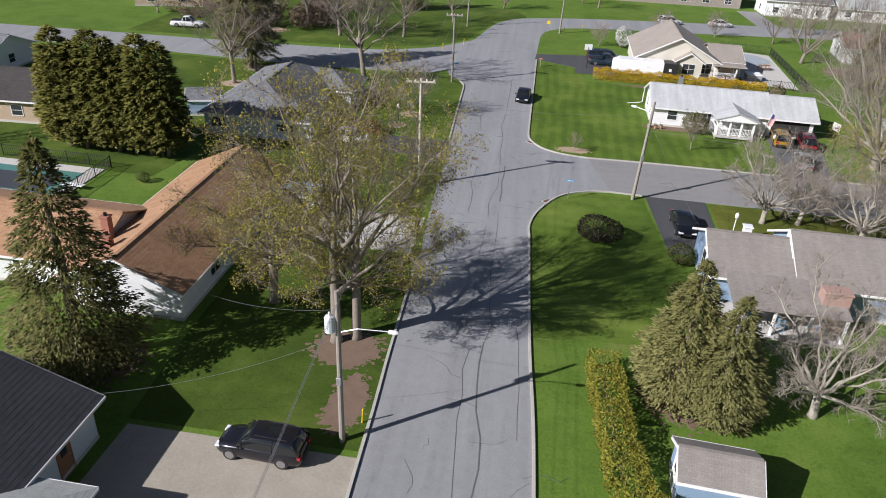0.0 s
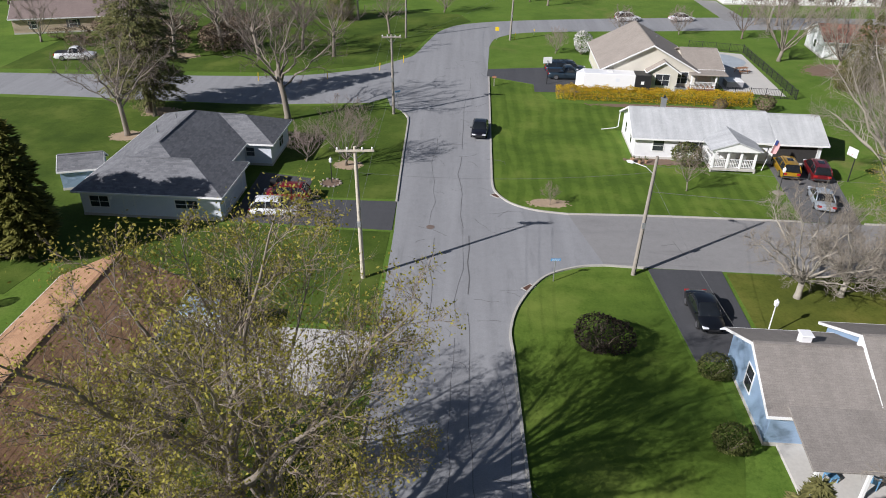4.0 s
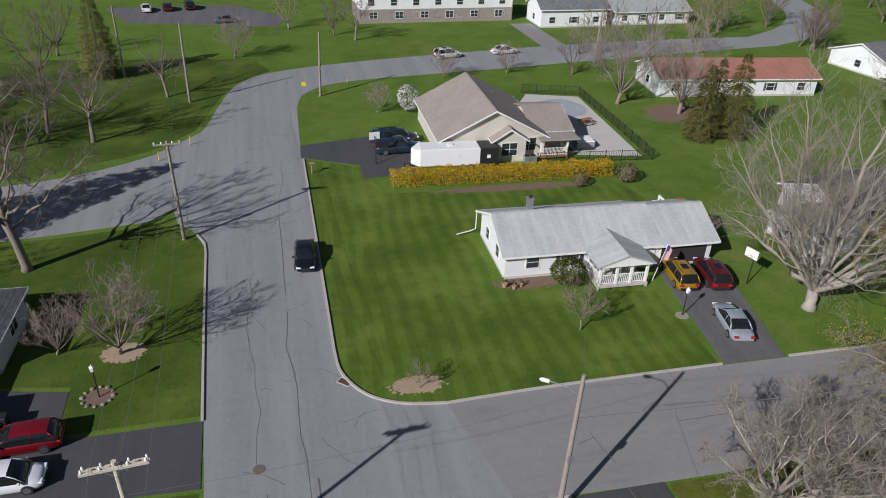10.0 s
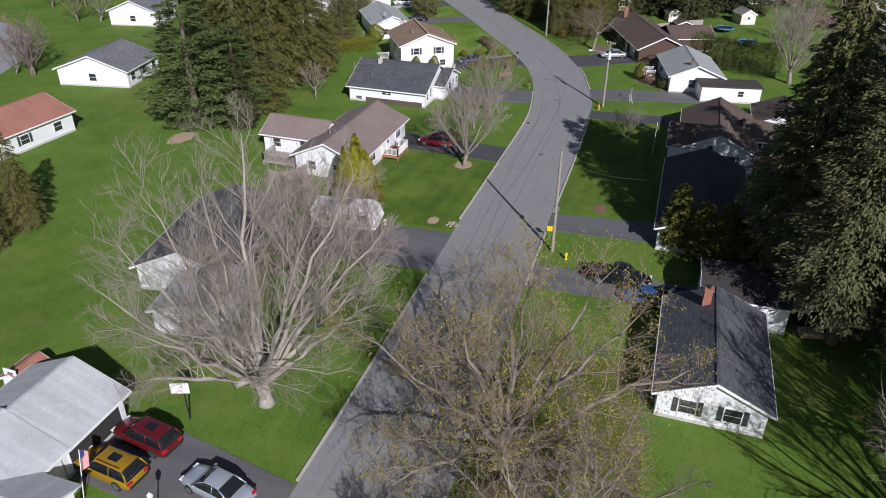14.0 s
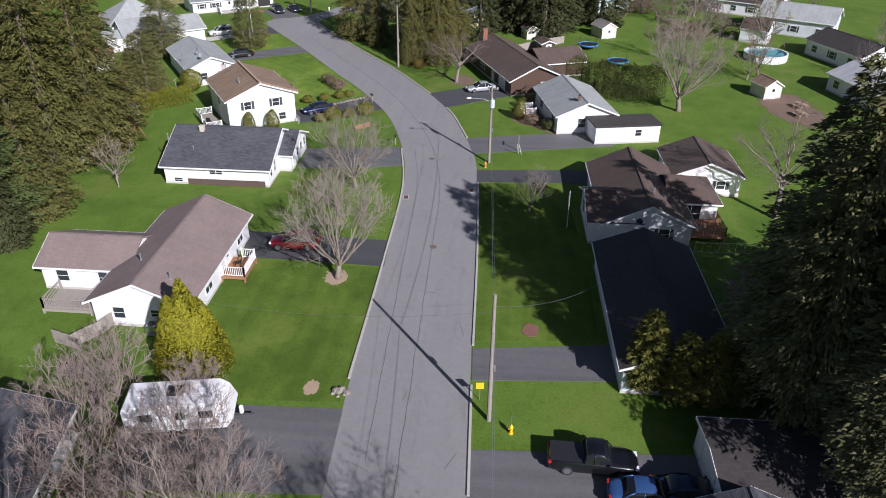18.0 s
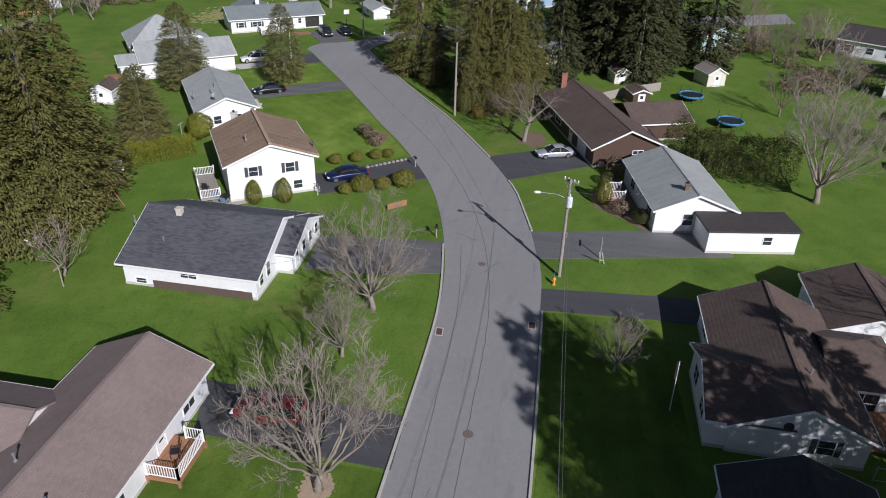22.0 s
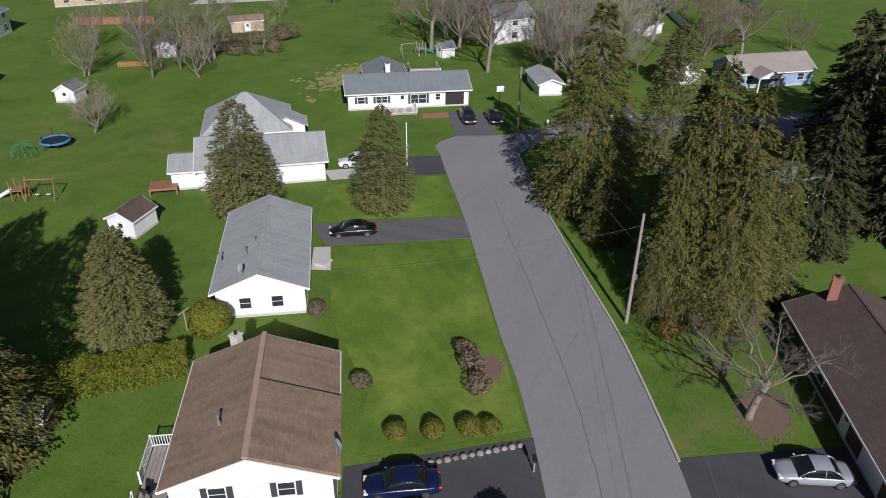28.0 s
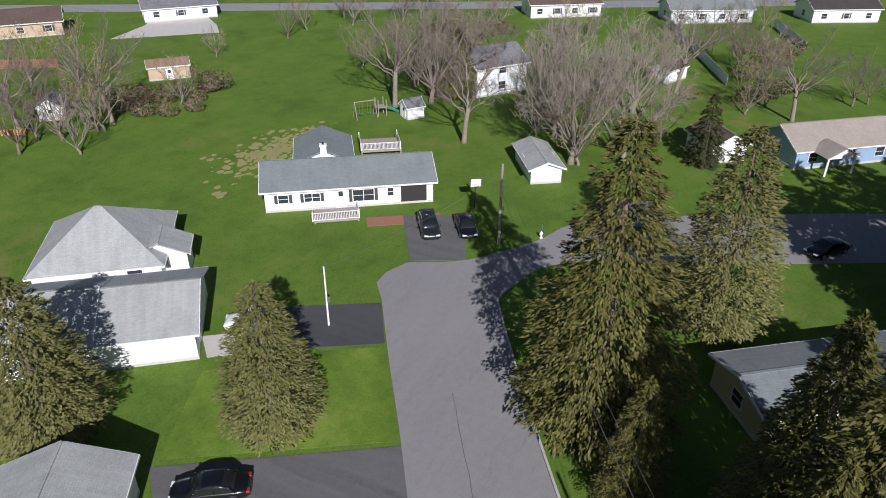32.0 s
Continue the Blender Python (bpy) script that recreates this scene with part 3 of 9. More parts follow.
LAWNS = [([(16.9, 65.9), (30, 66.0), (48, 66.4), (50, 56.2), (33, 55.0), (31, 56.6), (17.0, 56.4)], LAWN_THIN), ([(-1.3, 82), (-1.5, 99), (-1.9, 116.4), (4.0, 113.7), (6, 106.5), (32, 105.5), (33.5, 97.5), (13, 97.3), (13, 87.6), (25.6, 85), (25.8, 75.6), (5.5, 75.0), (2.6, 75.5), (0.5, 76.8), (-0.9, 79)], LAWN_X),
         ([(0.3, 54.5), (0.2, 57), (0.9, 60), (2.8, 63.6), (5.4, 65.4), (10.6, 65.8), (11.7, 54.6), (13, 54), (13, 48), (11, 41), (1.1, 40)], LAWN_Y),
         ([(65.3, 76.3), (83.2, 76.1), (83.9, 91.0), (72.6, 91.0), (64.6, 89.0)], LAWN_Y),
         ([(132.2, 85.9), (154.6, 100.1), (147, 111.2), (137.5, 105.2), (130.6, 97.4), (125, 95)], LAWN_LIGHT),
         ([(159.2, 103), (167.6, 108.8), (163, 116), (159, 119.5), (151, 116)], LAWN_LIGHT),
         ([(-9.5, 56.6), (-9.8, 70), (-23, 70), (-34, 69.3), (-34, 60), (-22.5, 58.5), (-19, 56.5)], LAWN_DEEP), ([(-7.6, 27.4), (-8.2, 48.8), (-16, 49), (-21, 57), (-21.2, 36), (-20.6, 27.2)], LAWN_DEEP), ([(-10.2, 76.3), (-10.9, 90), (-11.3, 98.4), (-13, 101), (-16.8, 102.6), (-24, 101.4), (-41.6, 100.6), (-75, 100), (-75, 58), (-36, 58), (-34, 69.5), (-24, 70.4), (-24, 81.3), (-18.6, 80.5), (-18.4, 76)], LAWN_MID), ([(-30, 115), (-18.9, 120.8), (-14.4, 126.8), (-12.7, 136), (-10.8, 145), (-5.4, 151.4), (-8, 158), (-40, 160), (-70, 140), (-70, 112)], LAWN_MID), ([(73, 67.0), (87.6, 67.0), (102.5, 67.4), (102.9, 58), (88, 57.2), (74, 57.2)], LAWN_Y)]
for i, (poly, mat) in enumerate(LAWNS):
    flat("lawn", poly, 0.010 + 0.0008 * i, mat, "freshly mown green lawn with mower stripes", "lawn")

# ---- houses ----
R_ORANGE = shingle("weathered_tan_shingles", (0.25, 0.13, 0.066), (0.42, 0.25, 0.14), 0.25, 0.4, 0.2)
R_GREY = shingle("grey_shingles", (0.085, 0.088, 0.098), (0.215, 0.218, 0.228), 0.12, 0.42, 0.2)
R_NIGHT = shingle("blue_black_shingles", (0.020, 0.021, 0.025), (0.042, 0.044, 0.052), 0.1)
R_CHAR = shingle("charcoal_shingles", (0.020, 0.021, 0.026), (0.10, 0.104, 0.115), 0.04, 0.46, 0.15, 0.25)
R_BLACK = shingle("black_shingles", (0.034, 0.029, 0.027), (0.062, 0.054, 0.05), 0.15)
R_SILVER = shingle("pale_weathered_shingles", (0.37, 0.38, 0.385), (0.50, 0.51, 0.51), 0.4)
R_LIGHT = shingle("light_grey_shingles", (0.275, 0.292, 0.282), (0.375, 0.392, 0.375), 0.3)
R_BLUEG = shingle("bluish_grey_shingles", (0.15, 0.175, 0.175), (0.21, 0.235, 0.235), 0.15)
R_BROWN = shingle("brown_shingles", (0.145, 0.098, 0.066), (0.30, 0.212, 0.14), 0.42, 0.36, 0.16)
R_MAUVE = shingle("mauve_brown_shingles", (0.19, 0.145, 0.13), (0.25, 0.195, 0.175), 0.15)
R_DBROWN = shingle("dark_brown_shingles", (0.075, 0.052, 0.042), (0.125, 0.09, 0.072), 0.2)
R_TAUPE = shingle("taupe_shingles", (0.27, 0.235, 0.20), (0.34, 0.30, 0.26), 0.15)
R_WARM = shingle("warm_grey_shingles", (0.20, 0.18, 0.16), (0.27, 0.245, 0.22), 0.25)
W_WHITE, W_BLUE = siding("white_siding", (0.89, 0.895, 0.90)), siding("blue_siding", (0.30, 0.42, 0.58))
W_CREAM, W_GREY = siding("cream_siding", (0.70, 0.66, 0.56)), siding("pale_grey_siding", (0.74, 0.78, 0.83))
W_BROWN, W_YELLOW = siding("brown_siding", (0.10, 0.062, 0.045)), siding("yellow_siding", (0.62, 0.55, 0.27))
W_TAN = siding("tan_siding", (0.55, 0.42, 0.30))
W_RED = siding("red_siding", (0.30, 0.06, 0.05))


def slope(name, parent, top, bot, length, mat, m, step=0.3):
    """A roof plane in stepped courses; x along the ridge, y down the slope, z out of it."""
    n = max(2, round(length / step))
    V, F = [(top[0], 0.0, 0.0), (top[1], 0.0, 0.0)], []
    for k in range(n):
        b = (k + 1) / n
        x0, x1 = (top[i] + (bot[i] - top[i]) * b for i in (0, 1))
        o = len(V) - 2
        V += [(x0, b * length, 0.007), (x1, b * length, 0.007), (x0, b * length, 0.0), (x1, b * length, 0.0)]
        F += [(o, o + 2, o + 3, o + 1), (o + 2, o + 4, o + 5, o + 3)]
    e = len(V) - 2
    o = len(V)
    V += [(top[0], 0, -0.12), (top[1], 0, -0.12), (bot[1], length, -0.12), (bot[0], length, -0.12)]
    F += [(o, o + 1, o + 2, o + 3), (0, 1, o + 1, o), (1, e + 1, o + 2, o + 1), (e + 1, e, o + 3, o + 2), (e, 0, o, o + 3)]
    return part(name, (V, F), mat, parent, m=m)


def window(parent, m, w, h, shutters=False, kind="window", mat=None):
    """A framed window or door set in a wall plane: x across, z up, -y outwards."""
    fr = join(box(-w / 2 - 0.07, -0.05, -0.07, -w / 2, 0.02, h + 0.07), box(w / 2, -0.05, -0.07, w / 2 + 0.07, 0.02, h + 0.07),
              box(-w / 2, -0.05, h, w / 2, 0.02, h + 0.07), box(-w / 2, -0.05, -0.07, w / 2, 0.02, 0))
    if kind == "window":
        f = part("window", fr, WHITE, parent, m=m)
        half = h / 2
        part("pane", box(-w / 2, -0.02, 0, w / 2, 0.01, half - 0.02), PANE, f)
        part("pane", box(-w / 2, -0.03, half + 0.02, w / 2, 0.0, h), PANE, f)
        part("sash_bar", box(-w / 2, -0.04, half - 0.02, w / 2, 0.01, half + 0.02), WHITE, f)
        if w > 1.25:
            part("mullion", box(-0.03, -0.045, 0.0, 0.03, -0.031, h), WHITE, f)
    else:
        f = part(kind, join(fr, box(-w / 2, -0.02, 0, w / 2, 0.01, h)), mat or WHITE, parent, m=m)
        part("handle", box(w / 2 - 0.14, -0.07, 1.0, w / 2 - 0.09, -0.021, 1.06, 0.01), STEEL, f)
        part("pane", box(-w / 4, -0.03, h * 0.6, w / 4, -0.022, h * 0.88), PANE, f)
    if shutters:
        for s in (-1, 1):
            x = s * (w / 2 + 0.26)
            part("shutter", box(x - 0.17, -0.045, -0.05, x + 0.17, 0.0, h + 0.05), SHUTTER, f)
    return f


def garage_door(parent, m, w, h, mat=WHITE, opened=False):
    if opened:
        f = part("garage_opening", join(box(-w / 2 - 0.1, -0.05, 0, -w / 2, 0.03, h + 0.1), box(w / 2, -0.05, 0, w / 2 + 0.1, 0.03, h + 0.1), box(-w / 2, -0.05, h, w / 2, 0.03, h + 0.1)), WHITE, parent, m=m)
        # a flat near-black sheet in the doorway paints the shade of the inside
        part("dark_panel", box(-w / 2, -0.012, 0.0, w / 2, 0.02, h), plain("painted_garage_shade", (0.03, 0.028, 0.026), 0.9), f, "flat near-black panel painted as the shade inside an open garage")
        return f
    f = part("garage_door", join(box(-w / 2 - 0.1, -0.05, 0, -w / 2, 0.03, h + 0.1), box(w / 2, -0.05, 0, w / 2 + 0.1, 0.03, h + 0.1), box(-w / 2, -0.05, h, w / 2, 0.03, h + 0.1)), WHITE, parent, m=m)
    for k in range(4):
        part("panel", box(-w / 2, -0.02, k * h / 4 + 0.01, w / 2, 0.01, (k + 1) * h / 4 - 0.01, 0.008), mat, f)
    return f


def block(house, x, y, ang, L, W, eave, rise, roof, wall, over=0.4, hip=(0, 0), z0=0.0, ends=(1, 1), openings=(), trim=WHITE, cap=True):
    """One wing of a house: walls, two roof planes (or hips), fascia and openings. L runs along the ridge."""
    B = house.matrix_basis.inverted() @ pose(x, y, z0, 0, 0, ang)
    hl, hw = L / 2, W / 2
    ridge = eave + rise
    wv = [(-hl, -hw, 0), (hl, -hw, 0), (hl, hw, 0), (-hl, hw, 0), (-hl, -hw, eave), (hl, -hw, eave), (hl, hw, eave), (-hl, hw, eave)]
    quads = {"S": (0, 1, 5, 4), "N": (2, 3, 7, 6), "E": (1, 2, 6, 5), "W": (3, 0, 4, 7)}
    for s, q in quads.items():
        v = [wv[i] if s in "SN" else (wv[i][0], wv[i][1] * (hw - 0.15) / hw, wv[i][2]) for i in q]
        g = (s == "E" and not hip[1]) or (s == "W" and not hip[0])
        if g and rise > 0.05:
            v = [v[0], v[1], v[2], (v[2][0], 0, ridge - 0.05), v[3]]
        n = {"S": (0, 0.15, 0), "N": (0, -0.15, 0), "E": (-0.15, 0, 0), "W": (0.15, 0, 0)}[s]
        k = len(v)
        vv = v + [(a + n[0], b + n[1], c) for a, b, c in v]
        part("wall", (vv, [tuple(range(k)), tuple(range(2 * k - 1, k - 1, -1))] + [(i, k + i, k + (i + 1) % k, (i + 1) % k) for i in range(k)]), wall, house, m=B)
    part("foundation", box(-hl - 0.03, -hw - 0.03, -0.1, hl + 0.03, hw + 0.03, 0.25), CONCRETE, house, m=B)
    if rise <= 0.05:
        part("roof", box(-hl - over, -hw - over, eave, hl + over, hw + over, eave + 0.18, 0.02), roof, house, m=B)
    else:
        sl = rise / hw
        ez = eave - over * sl + 0.06
        length = math.hypot(hw + over, (hw + over) * sl)
        th = math.degrees(math.atan(sl))
        ht = (0.0 if not hip[0] else hw, 0.0 if not hip[1] else hw)
        xt = (-hl - over * (0 if hip[0] else 1) + ht[0] * hip[0], hl + over * (0 if hip[1] else 1) - ht[1] * hip[1])
        xb = (-hl - over, hl + over)
        for s in (-1, 1):
            if s < 0:
                m = B @ pose(0, 0, ridge + 0.06) @ pose(0, 0, 0, 0, 0, 180) @ pose(0, 0, 0, -th, 0, 0)
                slope("roof", house, (-xt[1], -xt[0]), (-xb[1], -xb[0]), length, roof, m)
            else:
                m = B @ pose(0, 0, ridge + 0.06) @ pose(0, 0, 0, -th, 0, 0)
                slope("roof", house, xt, xb, length, roof, m)
            part("fascia", box(-hl - over - 0.02, s * (hw + over) - 0.02, ez - 0.17, hl + over + 0.02, s * (hw + over) + 0.06 * s, ez - 0.01) if s > 0 else box(-hl - over - 0.02, -(hw + over) - 0.06, ez - 0.17, hl + over + 0.02, -(hw + over) + 0.02, ez - 0.01), trim, house, m=B)
        for e, sg in ((0, -1), (1, 1)):
            xe = sg * (hl + over)
            if hip[e]:
                dx = abs(xe - (xt[0] if e == 0 else xt[1]))
                run = math.hypot(dx, ridge + 0.06 - ez)
                tilt = math.degrees(math.atan2(ridge + 0.06 - ez, dx))
                m = B @ pose(xt[0] if e == 0 else xt[1], 0, ridge + 0.06, 0, 0, 90 if e == 0 else -90) @ pose(0, 0, 0, -tilt, 0, 0)
                slope("roof", house, (-0.01, 0.01), (-hw - over, hw + over), run, roof, m)
                part("fascia", box(min(xe, xe + 0.05 * sg), -hw - over, ez - 0.17, max(xe, xe + 0.05 * sg), hw + over, ez - 0.01), trim, house, m=B)
            elif ends[e]:
                x0, x1 = (xe, xe + 0.05) if sg > 0 else (xe - 0.05, xe)
                V = [(xx, yy, zz) for xx in (x0, x1) for yy, zz in ((-hw - over, ez - 0.19), (-hw - over, ez - 0.01), (0, ridge + 0.04), (hw + over, ez - 0.01), (hw + over, ez - 0.19), (0, ridge - 0.16))]
                F = [(0, 1, 2, 5), (2, 3, 4, 5), (11, 8, 7, 6), (11, 10, 9, 8)] + [(i, 6 + i, 6 + (i + 1) % 6, (i + 1) % 6) for i in range(6)]
                part("rake_board", (V, F), trim, house, m=B)
        if cap:
            part("ridge_cap", join(box(xt[0] + 0.03, -0.14, ridge + 0.03, xt[1] - 0.03, 0.14, ridge + 0.075, 0.015)), roof, house, m=B)
    ang_of = {"S": 0, "E": 90, "N": 180, "W": 270}
    for o in openings:
        s, u, z, w, h = o[:5]
        kind = o[5] if len(o) > 5 else "window"
        px, py = {"S": (u, -hw), "N": (u, hw), "E": (hl, u), "W": (-hl, u)}[s]
        m = B @ pose(px, py, z, 0, 0, ang_of[s])
        if kind in ("garage", "open_garage"):
            garage_door(house, m, w, h, opened=kind == "open_garage")
        elif kind == "door":
            window(house, m, w, h, kind="door", mat=o[6] if len(o) > 6 else WHITE)
        else:
            window(house, m, w, h, shutters=kind == "shuttered")
    return B


def house(label, at, ang=0.0, category="house", name="house"):
    return thing(name, label, category, (at[0], at[1], 0), radians(ang))


def local(h, x, y, z=0.0, ang=0.0):
    return h.matrix_basis.inverted() @ pose(x, y, z, 0, 0, ang)


def chimney(h, x, y, z0, z1, mat=BRICK, w=0.55, ang=0):
    c = part("chimney", join(box(-w / 2, -w / 2, z0, w / 2, w / 2, z1, 0.02), box(-w / 2 - 0.06, -w / 2 - 0.06, z1, w / 2 + 0.06, w / 2 + 0.06, z1 + 0.12, 0.02)), mat, h, m=local(h, x, y, 0, ang))
    part("flue", lathe([(0.12, z1 + 0.1), (0.12, z1 + 0.35), (0.1, z1 + 0.36)], 10), BLACK, c)
    return c


def vent(h, x, y, z):
    return part("vent_pipe", lathe([(0.13, z - 0.25), (0.11, z), (0.06, z + 0.02), (0.06, z + 0.4), (0.10, z + 0.41), (0.10, z + 0.5), (0.02, z + 0.52)], 10), STEEL, h, m=local(h, x, y))


def railing(h, pts, z, height=0.95, mat=WHITE, gap=0.16):
    """Posts, rails and balusters along a line, as parts of a thing."""
    inv = h.matrix_basis.inverted()
    for (ax, ay), (bx, by) in zip(pts, pts[1:]):
        d = Vector((bx - ax, by - ay))
        n = max(2, int(d.length / gap))
        m = inv @ pose(ax, ay, z, 0, 0, math.degrees(math.atan2(d.y, d.x)))
        for zz in (0.08, height - 0.06):
            part("rail", box(0, -0.03, zz, d.length, 0.03, zz + 0.06, 0.01), mat, h, m=m)
        me = mesh("baluster", *box(-0.02, -0.018, 0.1, 0.02, 0.018, height - 0.04), mat)
        for i in range(1, n):
            part("baluster", me, mat, h, m=m @ pose(i * d.length / n, 0, 0))
        for e in (0, d.length):
            part("post", box(e - 0.06, -0.06, 0, e + 0.06, 0.06, height + 0.1, 0.02), mat, h, m=m)


def deck(h, x0, y0, x1, y1, z, ang=0, mat=BROWNWOOD):
    """A boarded deck on posts; returns nothing, adds its boards as parts."""
    B = local(h, x0, y0, 0, ang)
    w, d = x1, y1
    n = max(2, round(d / 0.28))
    for i in range(n):
        part("plank", box(0, i * d / n + 0.01, z - 0.05, w, (i + 1) * d / n - 0.01, z), mat, h, m=B)
    part("deck_frame", join(box(0, 0, z - 0.25, w, 0.06, z - 0.052), box(0, d - 0.06, z - 0.25, w, d, z - 0.052), box(0, 0.06, z - 0.25, 0.06, d - 0.06, z - 0.052), box(w - 0.06, 0.06, z - 0.25, w, d - 0.06, z - 0.052)), mat, h, m=B)
    for px, py in ((0.08, 0.08), (w - 0.08, 0.08), (0.08, d - 0.08), (w - 0.08, d - 0.08)):
        part("post", box(px - 0.07, py - 0.07, 0, px + 0.07, py + 0.07, z - 0.25), mat, h, m=B)

# white ranch house with carport garage and porch
h = house("white ranch house with pale weathered shingle roof and porch", (20, 92.6))
block(h, 20.3, 92.7, 0, 13.6, 7.8, 2.55, 1.75, R_SILVER, W_WHITE, 0.45, ends=(1, 0), openings=[("S", -4.4, 0.95, 1.1, 1.1), ("S", -1.1, 0.9, 1.6, 1.3, "shuttered"), ("W", -1.6, 0.9, 0.9, 1.1), ("W", 1.6, 0.9, 0.9, 1.1), ("S", 2.2, 0.1, 0.95, 2.05, "door")])
block(h, 29.9, 92.5, 0, 5.3, 7.4, 2.5, 1.66, R_SILVER, W_WHITE, 0.45, ends=(0, 1), openings=[("S", 0.0, 0.02, 4.4, 2.2, "open_garage")])
deck(h, 20.7, 85.9, 4.5, 2.9, 0.45, 0, CONCRETE)
for px in (20.85, 22.3, 23.6, 25.0):
    part("porch_post", box(-0.1, -0.1, 0.45, 0.1, 0.1, 2.45, 0.02), WHITE, h, m=local(h, px, 86.05))
railing(h, [(20.85, 86.05), (25.0, 86.05)], 0.45)
railing(h, [(20.85, 86.05), (20.85, 88.6)], 0.45)


def porch_roof(hh, x, y, ang, L, W, eave, rise, roof, gable=WHITE, over=0.25):
    """A small open gable roof whose ridge runs along L; the low end of x is the front gable."""
    B = local(hh, x, y, 0, ang)
    hl, hw = L / 2, W / 2
    th = math.degrees(math.atan(rise / hw))
    ln = math.hypot(hw + over, (hw + over) * rise / hw)
    for s in (0, 1):
        slope("roof", hh, (-hl, hl), (-hl, hl), ln, roof, B @ pose(0, 0, eave + rise, 0, 0, 180 * s) @ pose(0, 0, 0, -th, 0, 0))
    for e in (-hl + 0.15, hl - 0.15):
        V = [(e + o, yy, zz) for o in (-0.05, 0.05) for yy, zz in ((-hw, eave - 0.25), (hw, eave - 0.25), (hw, eave - 0.06), (0, eave + rise - 0.14), (-hw, eave - 0.06))]
        part("gable", (V, [(0, 1, 2, 3, 4), (9, 8, 7, 6, 5)] + [(i, 5 + i, 5 + (i + 1) % 5, (i + 1) % 5) for i in range(5)]), gable, hh, m=B)
    for s in (-1, 1):
        part("beam", box(-hl + 0.21, s * hw - 0.07, eave - 0.25, hl - 0.21, s * hw + 0.07, eave - 0.06), gable, hh, m=B)


porch_roof(h, 22.9, 88.1, 90, 5.0, 4.7, 2.55, 0.82, R_SILVER)
chimney(h, 16.9, 93.6, 3.6, 5.0, STEEL, 0.5)
part("downspout", tube([(13.1, 96.9, 2.3), (13.1, 97, 0.5), (12.6, 97, 0.3), (11.2, 96.6, 0.25)], [0.05] * 4, 6), WHITE, h, m=local(h, 0, 0))

# cream house with pool patio
h = house("cream siding house with taupe gable roof beside a pool patio", (19, 122))
block(h, 19.5, 121.0, 90, 14.0, 12.4, 2.7, 3.2, R_TAUPE, W_CREAM, 0.45, openings=[("W", -4.3, 0.9, 1.7, 1.5), ("W", 1.6, 0.0, 2.4, 2.1, "garage")])
block(h, 27.2, 120.6, 0, 4.4, 9.8, 2.6, 1.5, R_TAUPE, W_CREAM, 0.4, ends=(0, 1), openings=[("S", -1.2, 0.2, 1.0, 2.05, "door")])
block(h, 21.1, 114.0, 90, 2.2, 3.9, 2.75, 1.25, R_TAUPE, W_CREAM, 0.3, ends=(1, 0), openings=[("W", 0.0, 0.8, 1.8, 1.5)])
deck(h, 24.9, 112.9, 3.4, 2.6, 0.5, 0, BROWNWOOD)
railing(h, [(25.0, 113.0), (28.3, 113.0), (28.3, 115.4)], 0.5)
for k in (25.0, 28.2):
    part("porch_post", box(-0.09, -0.09, 0.5, 0.09, 0.09, 2.35), WHITE, h, m=local(h, k, 113.1))
part("porch_roof", box(24.7, 112.7, 2.35, 29.6, 115.6, 2.5, 0.03), R_TAUPE, h, m=local(h, 0, 0))
vent(h, 22, 124, 4.3), vent(h, 20.5, 128, 5.0)

# grey hip-roof house
h = house("pale grey house with grey hipped shingle roof", (-30, 79))
block(h, -31.2, 80.0, 90, 19.0, 10.4, 2.6, 2.3, R_GREY, W_GREY, 0.45, hip=(1, 1), openings=[("W", -3.6, 1.0, 1.0, 0.7), ("W", 1.0, 0.15, 0.9, 2.0, "door"), ("W", 3.6, 0.9, 1.6, 1.0), ("N", 5, 1.0, 1.2, 1.1)])
block(h, -28.8, 73.9, 0, 9.0, 6.9, 2.58, 1.55, R_GREY, W_GREY, 0.4, hip=(0, 1), ends=(0, 0), openings=[("E", 0.0, 0.0, 4.6, 2.15, "garage"), ("S", 1.6, 1.1, 1.9, 0.75), ("N", 2.0, 1.0, 1.0, 0.8)])
block(h, -28.0, 85.9, 0, 9.4, 6.5, 2.57, 1.5, R_GREY, W_GREY, 0.4, hip=(0, 1), ends=(0, 0), openings=[("E", 0.4, 0.8, 1.4, 1.2), ("S", 2.6, 1.0, 0.8, 0.9)])
vent(h, -33.5, 80.5, 4.1), vent(h, -33.0, 84.0, 4.1)

# tan-roof house with west wing and pool
h = house("white house with weathered tan and brown shingle roof", (-26, 46))
block(h, -26.1, 46.6, 90, 20.2, 8.2, 2.6, 1.9, R_ORANGE, W_WHITE, 0.5, openings=[("W", 0.9, 1.2, 1.1, 0.9), ("S", 4, 0.9, 1.4, 1.2), ("S", -5, 0.9, 1.4, 1.2), ("E", 0.0, 1.0, 1.2, 1.0)])
block(h, -38.6, 42.6, 0, 18.0, 8.6, 2.6, 1.7, R_ORANGE, W_WHITE, 0.5, ends=(1, 0), openings=[("S", -2, 0.9, 1.6, 1.2), ("S", 3.5, 0.1, 0.95, 2.05, "door"), ("N", 2, 0.2, 1.8, 2.0)])
chimney(h, -29.2, 40.6, 2.8, 4.9, BRICK, 0.55), chimney(h, -28.0, 38.7, 3.2, 4.5, BRICK, 0.5)
deck(h, -21.4, 46.2, 2.2, 6.0, 0.35, 0, CONCRETE)

